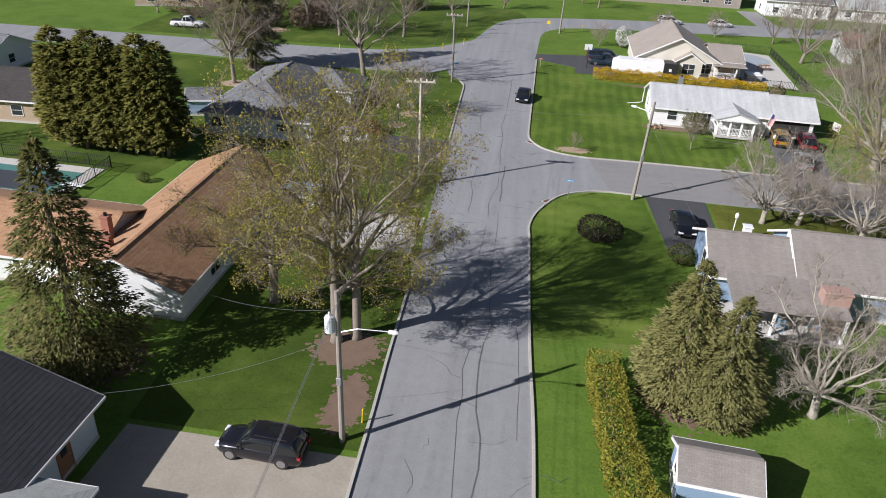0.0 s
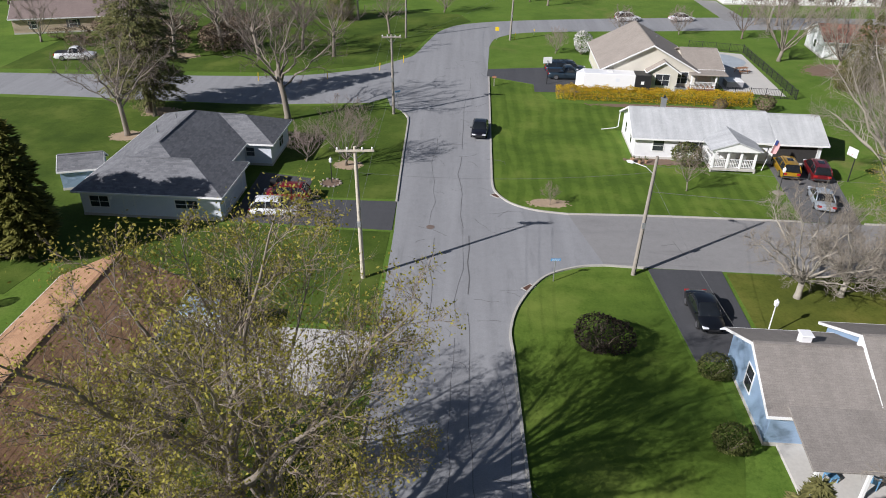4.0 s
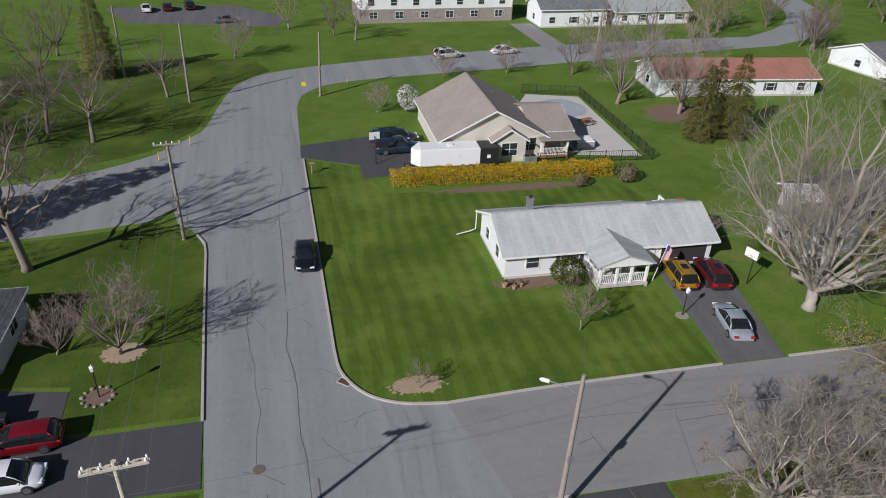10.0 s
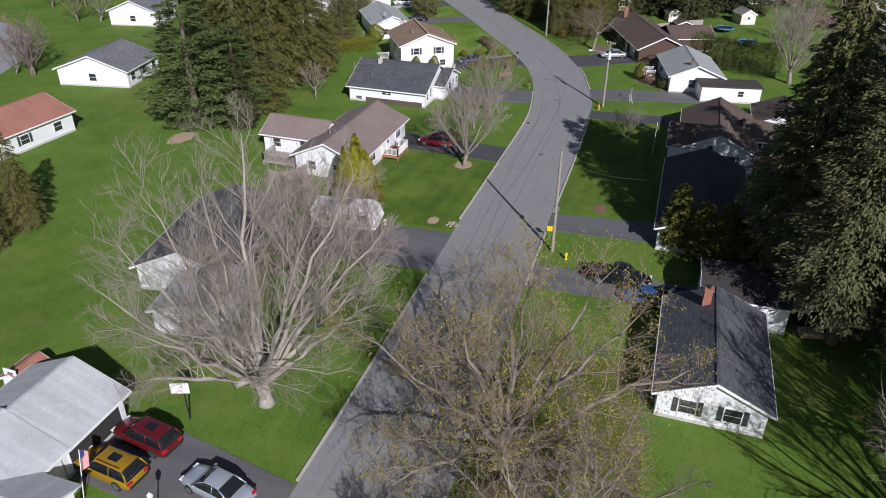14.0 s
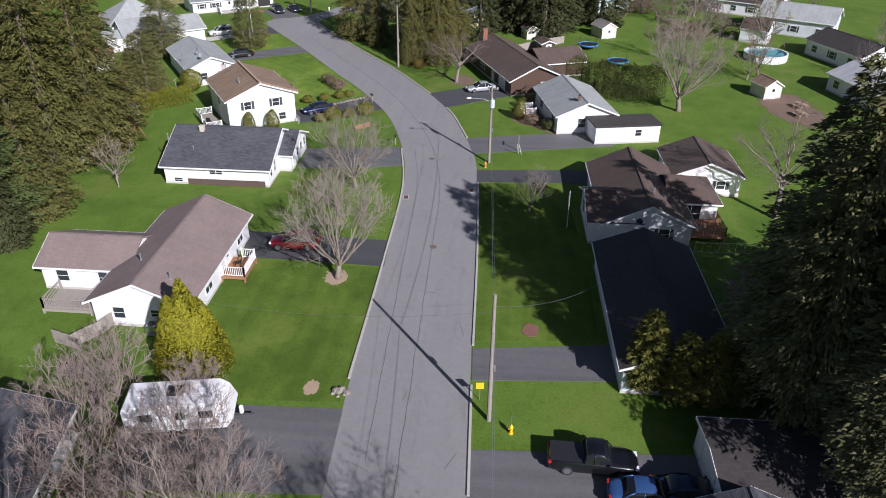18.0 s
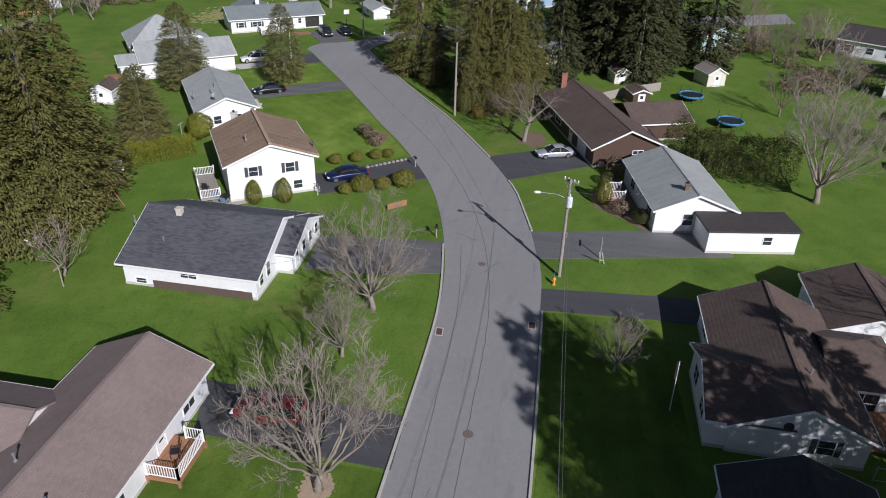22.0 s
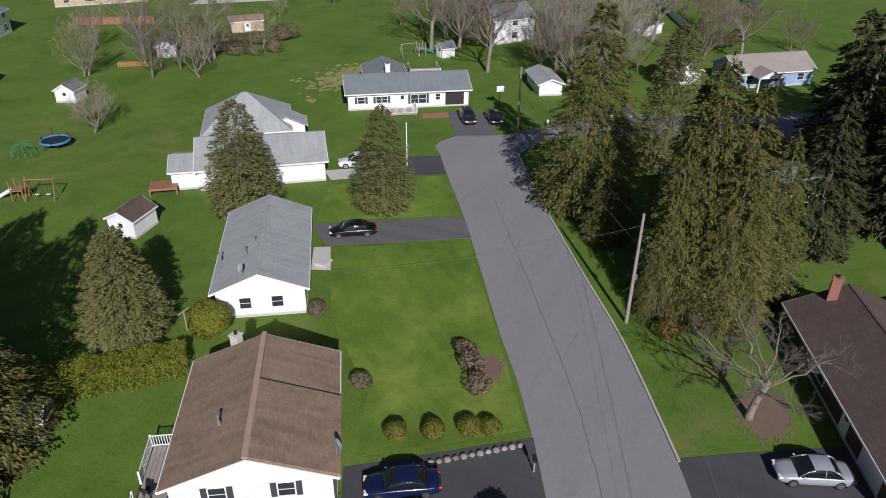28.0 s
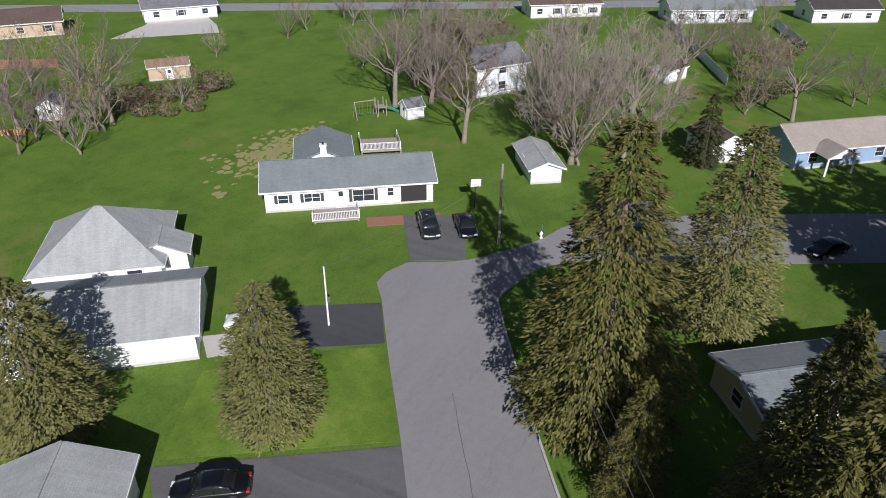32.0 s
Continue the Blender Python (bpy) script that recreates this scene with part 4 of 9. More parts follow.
# dark-roof house by the tan driveway
h = house("pale house with black shingle roof and small porch", (-27, 20))
block(h, -27.4, 19.3, 90, 12.4, 12.2, 2.7, 2.3, R_NIGHT, W_GREY, 0.5, openings=[("S", 3.6, 0.05, 0.95, 2.05, "door", BROWNWOOD), ("S", 0.5, 0.9, 1.2, 1.2), ("E", -2, 0.9, 1.4, 1.2)])
block(h, -19.8, 17.6, 0, 3.2, 5.4, 2.3, 0.9, R_LIGHT, WHITE, 0.3, hip=(0, 1), ends=(0, 0))

# blue house
h = house("light blue house with warm grey shingle roof and cluttered porch", (22, 50))
block(h, 16.9, 51.1, 0, 6.2, 7.2, 2.6, 1.7, R_WARM, W_BLUE, 0.4, openings=[("W", 0.0, 1.0, 1.0, 1.5), ("N", 0, 0.9, 1.4, 1.2), ("S", 1.4, 0.1, 0.95, 2.05, "door", BROWNWOOD)])
block(h, 25.2, 51.7, 0, 10.4, 8.4, 2.6, 2.15, R_WARM, W_BLUE, 0.4, ends=(1, 1), openings=[("S", -2.4, 0.9, 1.5, 1.2), ("S", 2.4, 0.9, 1.5, 1.2)])
part("gable_step", ([(x, y, z) for x in (19.48, 19.53) for y, z in ((47.6, 2.6), (51.0, 4.2), (51.75, 4.1), (51.7, 4.8))], [(0, 1, 2, 3), (7, 6, 5, 4), (0, 4, 5, 1), (1, 5, 6, 2), (2, 6, 7, 3), (3, 7, 4, 0)]), WHITE, h, m=local(h, 0, 0))
part("porch_roof", moved(box(-3.9, -2.0, -0.06, 3.9, 2.0, 0.06, 0.02), pose(0, 0, 0, 9, 0, 0)), R_WARM, h, m=local(h, 18.4, 45.6, 2.5))
for px in (14.8, 17.4, 19.8, 22.1):
    part("porch_post", box(-0.08, -0.08, 0, 0.08, 0.08, 2.2), WHITE, h, m=local(h, px, 43.8))
part("porch_floor", box(14.5, 43.5, 0, 22.4, 47.45, 0.2, 0.02), CONCRETE, h, m=local(h, 0, 0))
part("chimney", join(box(-0.9, -0.55, 0, 0.9, 0.55, 3.3, 0.03), box(-0.96, -0.61, 3.3, 0.96, 0.61, 3.45, 0.03)), plain("pale_brick", (0.36, 0.235, 0.19), 0.9, 0.25, 5.0), h, m=local(h, 21.5, 45.5))
part("roof_vent", join(box(-0.28, -0.28, 3.6, 0.28, 0.28, 4.5, 0.02), box(-0.36, -0.36, 4.5, 0.36, 0.36, 4.6, 0.03)), WHITE_METAL, h, m=local(h, 16.6, 51.9))

# low white house with grey roof among the trees
h = house("white gabled house with dark grey shingle roof", (51, 51.4))
block(h, 50.3, 51.5, 0, 11.4, 7.0, 2.35, 1.6, R_CHAR, W_WHITE, 0.4, openings=[("W", -1.4, 0.75, 1.1, 1.1, "shuttered"), ("W", 1.5, 0.75, 1.1, 1.1, "shuttered"), ("N", -3, 0.8, 1.2, 1.1), ("N", 3, 0.1, 0.95, 2.05, "door")])
chimney(h, 54.2, 52.3, 3.2, 4.9, BRICK, 0.6)
h = house("low garage with nearly black roof in deep shade", (60.2, 49.1), category="garage", name="garage")
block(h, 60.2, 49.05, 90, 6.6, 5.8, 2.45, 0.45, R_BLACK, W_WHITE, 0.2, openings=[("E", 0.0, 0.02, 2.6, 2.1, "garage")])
lt = thing("lean_to_shed", "small dark lean-to shed with a tan plank door lying open", "shed", (59.9, 43.9, 0), radians(8))
part("wall", join(box(-1.1, -0.9, 0, 1.1, -0.82, 1.5), box(-1.1, 0.82, 0, 1.1, 0.9, 1.9), box(1.02, -0.82, 0, 1.1, 0.82, 1.5), box(-1.1, -0.82, 0, -1.02, 0.3, 1.4)), plain("tarred_planks", (0.05, 0.05, 0.048), 0.8, 0.3, 2.0), lt)
part("roof", ([(-1.3, -1.05, 1.48), (1.3, -1.05, 1.48), (1.3, 1.05, 1.98), (-1.3, 1.05, 1.98), (-1.3, -1.05, 1.56), (1.3, -1.05, 1.56), (1.3, 1.05, 2.06), (-1.3, 1.05, 2.06)], [(3, 2, 1, 0), (4, 5, 6, 7), (0, 1, 5, 4), (1, 2, 6, 5), (2, 3, 7, 6), (3, 0, 4, 7)]), R_BLACK, lt)
lp = thing("lumber_stack", "tan sawn boards stacked beside a dark shed", "lumber", (57.9, 43.7, 0), radians(12))
for i in range(4):
    for j in range(4):
        part("board", box(-0.5 + i * 0.26, -0.9 + 0.04 * (j % 2), 0.05 + j * 0.11, -0.27 + i * 0.26, 0.9 + 0.03 * (i % 2), 0.14 + j * 0.11, 0.01), plain("sawn_boards", (0.50, 0.40, 0.27), 0.8, 0.25, 2.0), lp)
    if i in (0, 3):
        part("bearer", box(-0.52, -0.7 + i * 0.42, 0.0, 0.55, -0.6 + i * 0.42, 0.05), GREYWOOD, lp)
# white house behind the big bare tree
h = house("white house with grey roof behind a large bare tree", (51, 95))
block(h, 53.4, 95.6, 10, 13.0, 8.2, 2.5, 1.7, R_CHAR, W_WHITE, 0.4, openings=[("S", -5, 0.9, 1.2, 1.1), ("S", 2, 0.9, 1.6, 1.2), ("W", 0, 0.9, 1.2, 1.1)])
block(h, 45.0, 91.0, 10, 6.4, 5.6, 2.3, 0.8, R_SILVER, W_WHITE, 0.3, ends=(1, 1), openings=[("W", 0.0, 0.9, 1.2, 1.0)])
# mauve-roof house
h = house("white house with mauve-brown shingle roof and small deck", (80, 94))
block(h, 80.1, 93.6, 0, 15.0, 7.8, 2.55, 1.75, R_MAUVE, W_WHITE, 0.45, openings=[("W", -1.2, 1.1, 0.7, 0.6), ("W", 1.8, 0.8, 0.9, 1.0), ("S", -3.2, 0.9, 1.4, 1.2), ("S", 1.6, 0.15, 0.95, 2.05, "door"), ("S", 5.0, 0.9, 1.4, 1.2)])
block(h, 80.2, 100.6, 90, 7.6, 5.8, 2.5, 1.35, R_MAUVE, W_WHITE, 0.4, ends=(0, 1), openings=[("N", 2.0, 0.9, 1.0, 1.0), ("N", -2, 0.8, 1.6, 1.1)])
deck(h, 79.6, 87.5, 3.4, 2.2, 0.6, 0, BROWNWOOD)
railing(h, [(79.7, 89.6), (79.7, 87.6), (82.9, 87.6), (82.9, 88.8)], 0.6)
deck(h, 73.6, 98.4, 3.0, 4.2, 0.5, 0, GREYWOOD)
railing(h, [(73.7, 98.5), (73.7, 102.5), (76.5, 102.5)], 0.5, mat=GREYWOOD)
vent(h, 76.6, 94.9, 3.9), vent(h, 74.5, 91.6, 3.6)
# charcoal-roof house
h = house("white raised ranch with new charcoal shingle roof", (104.5, 97))
block(h, 104.8, 96.9, 90, 11.8, 11.6, 2.3, 2.5, R_CHAR, W_WHITE, 0.4, openings=[("N", 0.0, 1.35, 1.4, 0.5), ("N", 4.4, 0.3, 0.9, 0.45), ("N", -4.4, 0.3, 0.9, 0.45), ("W", 3.2, 0.9, 0.7, 1.3), ("W", 4.7, 0.9, 0.7, 1.0)])
block(h, 107.1, 91.2, 90, 3.2, 7.2, 2.2, 1.55, R_CHAR, W_WHITE, 0.35, ends=(1, 0), openings=[("W", -2.6, 0.9, 0.7, 1.0), ("W", -1.0, 0.9, 0.7, 1.0), ("W", 0.7, 0.9, 0.7, 1.0), ("W", 2.4, 0.05, 0.9, 2.0, "door")])
part("downspout", tube([(99.0, 91.0, 2.1), (99.0, 91.0, 0.2)], [0.045] * 2, 6), WHITE, h, m=local(h, 0, 0))
part("skirt", box(98.9, 91.4, 0.0, 98.97, 100.2, 0.72), plain("brown_brick_skirt", (0.10, 0.07, 0.055), 0.9, 0.3, 5.0), h, m=local(h, 0, 0))
part("roof_vent", join(box(-0.25, -0.25, 4.0, 0.25, 0.25, 5.0, 0.02), box(-0.31, -0.31, 5.0, 0.31, 0.31, 5.1, 0.02)), plain("tan_metal", (0.55, 0.5, 0.42), 0.5), h, m=local(h, 104.0, 99.8))
vent(h, 101.2, 100.0, 3.2), vent(h, 103.0, 103.6, 3.9)
# two-storey white house
h = house("white two-storey house with patchy brown shingle roof", (122, 99.8), 32.5)
block(h, 122.2, 99.9, 32.5, 10.4, 9.0, 4.2, 1.75, R_BROWN, W_WHITE, 0.4, openings=[("W", 1.9, 2.6, 0.9, 1.0, "shuttered"), ("W", -1.9, 2.6, 0.9, 1.0, "shuttered"), ("W", -2.6, 0.6, 0.9, 0.9), ("W", 2.0, 0.5, 0.9, 0.9), ("S", -2.0, 0.9, 1.2, 1.2), ("S", 2.4, 0.1, 0.95, 2.05, "door"), ("N", 0, 2.2, 1.6, 1.2)])
part("ridge_cap", join(box(-5.6, -0.17, 6.12, 5.6, 0.17, 6.18), box(-5.6, -0.17, 6.05, 5.6, 0.17, 6.12)), plain("tan_ridge_shingles", (0.36, 0.26, 0.18), 0.9, 0.3, 3.0), h, m=local(h, 122.2, 99.9, 0, 32.5))
part("raised_roof", ([(-5.62, -5.02, 4.06), (0.8, -5.02, 4.06), (0.8, -0.17, 5.95), (-5.62, -0.17, 5.95), (-5.62, -5.02, 4.32), (0.8, -5.02, 4.32), (0.8, -0.17, 6.19), (-5.62, -0.17, 6.19)], [(3, 2, 1, 0), (4, 5, 6, 7), (0, 1, 5, 4), (1, 2, 6, 5), (2, 3, 7, 6), (3, 0, 4, 7)]), R_BROWN, h, "slightly raised newer half of the roof", m=local(h, 122.2, 99.9, 0, 32.5))
deck(h, 115.6, 102.0, 6.2, 2.0, 0.45, 32.5, GREYWOOD)
railing(h, [(114.5, 103.7), (115.7, 104.5)], 0.45)
railing(h, [(117.0, 105.3), (119.6, 107.0), (120.7, 105.3)], 0.45)
railing(h, [(114.5, 103.7), (115.6, 102.1)], 0.45)
chimney(h, 126.3, 104.9, 2.2, 5.6, CONCRETE, 0.6)
vent(h, 119.4, 100.4, 5.6)
# grey-roof ranch
h = house("white ranch house with light grey shingle roof", (140.8, 114.1), 34)
block(h, 140.8, 114.1, 34, 14.0, 7.2, 2.8, 1.5, R_LIGHT, W_WHITE, 0.4, openings=[("W", 1.3, 0.9, 0.9, 1.0), ("W", -1.3, 0.9, 0.9, 1.0), ("S", -3, 0.9, 1.4, 1.2), ("S", 0.6, 0.1, 0.95, 2.05, "door"), ("S", 4, 0.9, 1.4, 1.2)])
part("door_step", box(143.6, 109.9, 0.0, 145.0, 111.0, 0.28, 0.03), CONCRETE, h, m=local(h, 0, 0))
vent(h, 137.2, 113.2, 4.3), vent(h, 136.2, 115.2, 3.8), vent(h, 139, 113.6, 4.3)
# turret-roof house
h = house("white house with grey hipped roof and garage wing", (163, 131), -52)
block(h, 161.3, 126.4, -52, 7.4, 9.0, 2.65, 1.7, R_LIGHT, W_WHITE, 0.4, ends=(0, 1), openings=[("E", 0.0, 0.0, 4.4, 2.1, "garage")])
block(h, 157.0, 131.9, -52, 6.6, 9.2, 2.65, 1.95, R_LIGHT, W_WHITE, 0.4, ends=(1, 1), openings=[("S", 1.5, 0.9, 1.4, 1.1)])
block(h, 167.0, 137.4, -52, 10.4, 9.8, 2.7, 3.4, R_LIGHT, W_WHITE, 0.4, hip=(1, 1), openings=[("E", 0, 0.8, 2.0, 1.4), ("S", 3, 0.9, 1.2, 1.2)])
block(h, 168.6, 132.4, 38, 3.0, 4.6, 2.6, 1.1, R_LIGHT, W_WHITE, 0.3, ends=(0, 1))
block(h, 153.2, 134.8, -52, 3.4, 5.4, 2.3, 0.9, R_LIGHT, W_WHITE, 0.3, ends=(1, 0))
deck(h, 149.4, 133.2, 2.2, 3.0, 0.9, 38, BROWNWOOD)
# ranch at the end of the street
h = house("white ranch house with bluish grey roof and open garage", (190, 126), -54.7)
block(h, 190.2, 126.4, -54.7, 17.8, 7.8, 2.65, 1.55, R_BLUEG, W_WHITE, 0.45, openings=[("S", -7.0, 1.0, 1.0, 0.9, "shuttered"), ("S", -4.0, 1.0, 1.6, 0.9, "shuttered"), ("S", -1.0, 0.15, 0.95, 2.05, "door"), ("S", 1.4, 0.7, 2.2, 1.3, "shuttered"), ("S", 4.3, 1.1, 0.6, 0.9), ("S", 6.8, 0.05, 2.8, 2.15, "open_garage")])
block(h, 194.6, 132.6, 35.3, 7.4, 6.2, 2.5, 1.3, R_BLUEG, W_WHITE, 0.4, ends=(0, 1))
chimney(h, 190.4, 129.6, 3.4, 4.9, WHITE, 0.7, -54.7)
deck(h, 182.0, 125.4, 4.6, 2.6, 0.4, -54.7, GREYWOOD)
railing(h, [(184.0, 127.0), (181.8, 125.4), (184.6, 121.6), (186.2, 122.8)], 0.4)
deck(h, 199.4, 130.4, 5.0, 4.0, 0.8, -54.7, GREYWOOD)
railing(h, [(202.5, 132.6), (199.4, 130.4), (202.2, 126.4), (205.4, 128.7)], 0.8)
# silver-roof house and flat garage
h = house("white house with pale grey shingle roof and flat-roofed garage", (125, 55), 11.5)
block(h, 125.4, 55.2, 11.5, 12.0, 7.8, 2.7, 1.6, R_LIGHT, W_WHITE, 0.4, openings=[("W", 0.6, 0.9, 1.0, 1.2), ("W", -2, 0.1, 0.7, 0.5), ("N", 2.4, 0.9, 1.4, 1.2), ("N", -0.8, 0.5, 0.95, 2.05, "door"), ("N", -4.0, 0.9, 1.4, 1.2)])
block(h, 118.4, 49.3, 11.5 - 90, 8.6, 3.8, 2.3, 0.0, R_BLACK, W_WHITE, 0.2, openings=[("S", 1.4, 1.0, 0.8, 0.8), ("N", -2, 0.05, 2.4, 2.0, "garage")])
chimney(h, 120.9, 55.0, 3.6, 4.6, DIRT, 0.38)
deck(h, 124.6, 60.4, 2.2, 1.6, 0.6, 11.5, BRICK)
railing(h, [(124.6, 60.4), (124.3, 62.0)], 0.6)
railing(h, [(126.8, 60.8), (126.5, 62.4)], 0.6)
# brown long house
h = house("dark brown ranch house with dark brown roof and red chimney", (144, 63), 21)
block(h, 144.6, 63.4, 21, 19.6, 8.4, 2.6, 1.9, R_DBROWN, W_BROWN, 0.5, openings=[("W", -1.4, 0.9, 1.3, 0.9), ("N", 3, 0.9, 2.2, 1.2), ("N", -2, 0.1, 0.95, 2.05, "door"), ("N", -6, 0.05, 2.6, 2.1, "garage")])
block(h, 148.6, 56.4, 21 - 90, 7.6, 7.6, 2.5, 1.4, R_DBROWN, W_BROWN, 0.4, ends=(0, 1), openings=[("E", 0, 0.3, 1.8, 1.9)])
chimney(h, 152.6, 68.2, 3.0, 5.6, BRICK, 0.7)
# shaded house with front gable
h = house("white house with brown shingle roof and gabled wings", (96, 50))
block(h, 96.5, 51.1, 0, 14.0, 8.3, 2.6, 1.95, R_DBROWN, W_WHITE, 0.4, openings=[("W", -1.6, 0.9, 1.0, 1.1, "shuttered"), ("N", 4.4, 0.9, 1.4, 1.2)])
part("round_window", lathe([(0.32, -0.03), (0.32, 0.03), (0.22, 0.035), (0.02, 0.036)], 16), PANE, h, m=local(h, 89.47, 52.0, 2.75) @ pose(0, 0, 0, 0, -90, 0))
block(h, 93.4, 54.2, 90, 4.8, 7.4, 2.55, 1.5, R_DBROWN, W_WHITE, 0.35, ends=(0, 1), openings=[("E", -1.6, 0.9, 1.3, 1.2), ("E", 1.6, 0.9, 1.3, 1.2), ("N", 0.4, 0.9, 0.9, 1.1)])
block(h, 97.8, 45.6, 90, 4.8, 6.2, 2.6, 1.4, R_DBROWN, W_WHITE, 0.35, hip=(1, 0), ends=(0, 0), openings=[("N", 0.2, 0.25, 1.9, 2.0)])
vent(h, 93.2, 50.2, 4.1), vent(h, 96.8, 50.0, 4.0)
deck(h, 90.9, 43.1, 3.7, 3.7, 0.7, 0, BROWNWOOD)
railing(h, [(91.0, 46.7), (91.0, 43.2), (94.5, 43.2)], 0.7, mat=BROWNWOOD)
h = house("white detached garage with dark brown roof", (105, 42.6), category="garage", name="garage")
block(h, 105.4, 42.6, 0, 7.4, 7.4, 2.5, 1.5, R_DBROWN, W_WHITE, 0.4, openings=[("W", -1.6, 0.9, 0.9, 0.9, "shuttered"), ("N", 1.6, 0.05, 2.6, 2.1, "garage")])
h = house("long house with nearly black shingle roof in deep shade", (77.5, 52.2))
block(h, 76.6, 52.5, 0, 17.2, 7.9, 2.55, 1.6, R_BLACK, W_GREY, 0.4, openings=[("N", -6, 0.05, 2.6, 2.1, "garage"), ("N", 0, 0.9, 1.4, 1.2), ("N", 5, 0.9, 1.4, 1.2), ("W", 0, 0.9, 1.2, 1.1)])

# ---- trees and shrubs ----
def bare_tree_mesh(seed, height, width, trunk_r, low=0.2, stems=9, subs=10, twigs=9, fine=7, twig_r=0.010, open_=1.35, belly=0.6, gnarl=0.10, leader=0.0, lean=0.04, droop=0.0):
    """Limbs of a leafless tree grown into a rounded crown: stems that curve from the trunk towards the crown's surface,
    side branches that stay inside it, twigs and fine spurs. belly: where the crown is widest; leader: how far up the
    trunk stems still spring."""
    r = random.Random(seed)
    wood, twig, tips = ([], []), ([], []), []
    fork = height * low
    zc = fork + (height - fork) * belly
    up_, dn_, ww = height - zc, zc - fork * 0.7, width / 2

    def add(dst, vf):
        n = len(dst[0])
        dst[0].extend(vf[0])
        dst[1].extend([tuple(i + n for i in q) for q in vf[1]])

    def inside(p):
        h = (p.z - zc) / (up_ if p.z > zc else dn_)
        return (p.x * p.x + p.y * p.y) / (ww * ww) + h * h

    def jog(k):
        return Vector((r.gauss(0, k), r.gauss(0, k), r.gauss(0, k * 0.7)))

    def offshoot(c, ax, ln, bend):
        side = ax.orthogonal().normalized()
        q = r.uniform(0, 6.283)
        side = side * math.cos(q) + ax.cross(side) * math.sin(q)
        d = (ax * math.cos(bend) + side * math.sin(bend) + Vector((0, 0, 0.14 - droop))).normalized()
        for _ in range(4):
            if inside(c + d * ln) < 1.12:
                break
            ln *= 0.72
        return d, ln

    def limb(p, d, ln, rad, segs, sides, dst, g):
        pts, q, dd = [p], p, d
        for i in range(segs):
            dd = (dd + jog(g) + Vector((0, 0, 0.05 - droop * 0.6))).normalized()
            q = q + dd * (ln / segs)
            pts.append(q)
        add(dst, tube(pts, [max(rad * (1 - 0.75 * i / segs), twig_r * 0.5) for i in range(segs + 1)], sides, cap=False))
        return pts

    def along(pts, f):
        k = f * (len(pts) - 1)
        i = min(int(k), len(pts) - 2)
        return pts[i].lerp(pts[i + 1], k - i), (pts[i + 1] - pts[i]).normalized()

    def spur(c, d, ln):
        e, w, o = c + d * ln, twig_r * 0.8, len(twig[0])
        twig[0].extend([c + Vector((w, 0, 0)), c + Vector((-w * 0.5, w * 0.87, 0)), c + Vector((-w * 0.5, -w * 0.87, 0)), e])
        twig[1].extend([(o, o + 1, o + 3), (o + 1, o + 2, o + 3), (o + 2, o, o + 3)])
        tips.append(e)

    top = Vector((r.uniform(-lean, lean) * height, r.uniform(-lean, lean) * height, fork + leader * (height - fork)))
    trunk = [Vector((0, 0, -0.15)), Vector((0, 0, 0.35)), Vector((top.x * 0.3, top.y * 0.3, top.z * 0.5)), top]
    add(wood, tube(trunk, [trunk_r * 1.55, trunk_r * 1.08, trunk_r * (1 - 0.25 * leader), trunk_r * (0.9 - 0.45 * leader)], 11))
    for i in range(stems):
        u = (i + 0.5) / stems
        th, ph = open_ * math.sqrt(u) * r.uniform(0.85, 1.1), 2.39996 * i + r.uniform(-0.35, 0.35)
        d = Vector((math.sin(th) * math.cos(ph), math.sin(th) * math.sin(ph), math.cos(th)))
        goal = Vector((d.x * ww, d.y * ww, zc + d.z * (up_ if d.z > 0 else dn_))) * r.uniform(0.76, 0.94)
        f = 1 - u * r.uniform(0.6, 1.0)
        p0 = top.copy() if not leader else Vector((top.x * f, top.y * f, fork + (top.z - fork) * f))
        p0 -= Vector((0, 0, 0.3 * trunk_r))
        gap = (goal - p0).length
        c1 = p0 + (Vector((0, 0, 1)) * (0.50 - 0.30 * u) + Vector((d.x, d.y, 0.35)) * (0.30 + 0.25 * u)) * gap * 0.75
        pts = []
        for k in range(9):
            t = k / 8
            pts.append(p0 * (1 - t) ** 2 + c1 * 2 * t * (1 - t) + goal * t * t + (jog(gnarl * gap * 0.10) if 0 < k else Vector((0, 0, 0))))
        rad = trunk_r * r.uniform(0.32, 0.5) * (1.1 - 0.35 * leader)
        add(wood, tube(pts, [max(rad * (1 - k / 8) ** 0.75 * 0.92 + rad * 0.07, twig_r * 1.4) for k in range(9)], 7, cap=False))
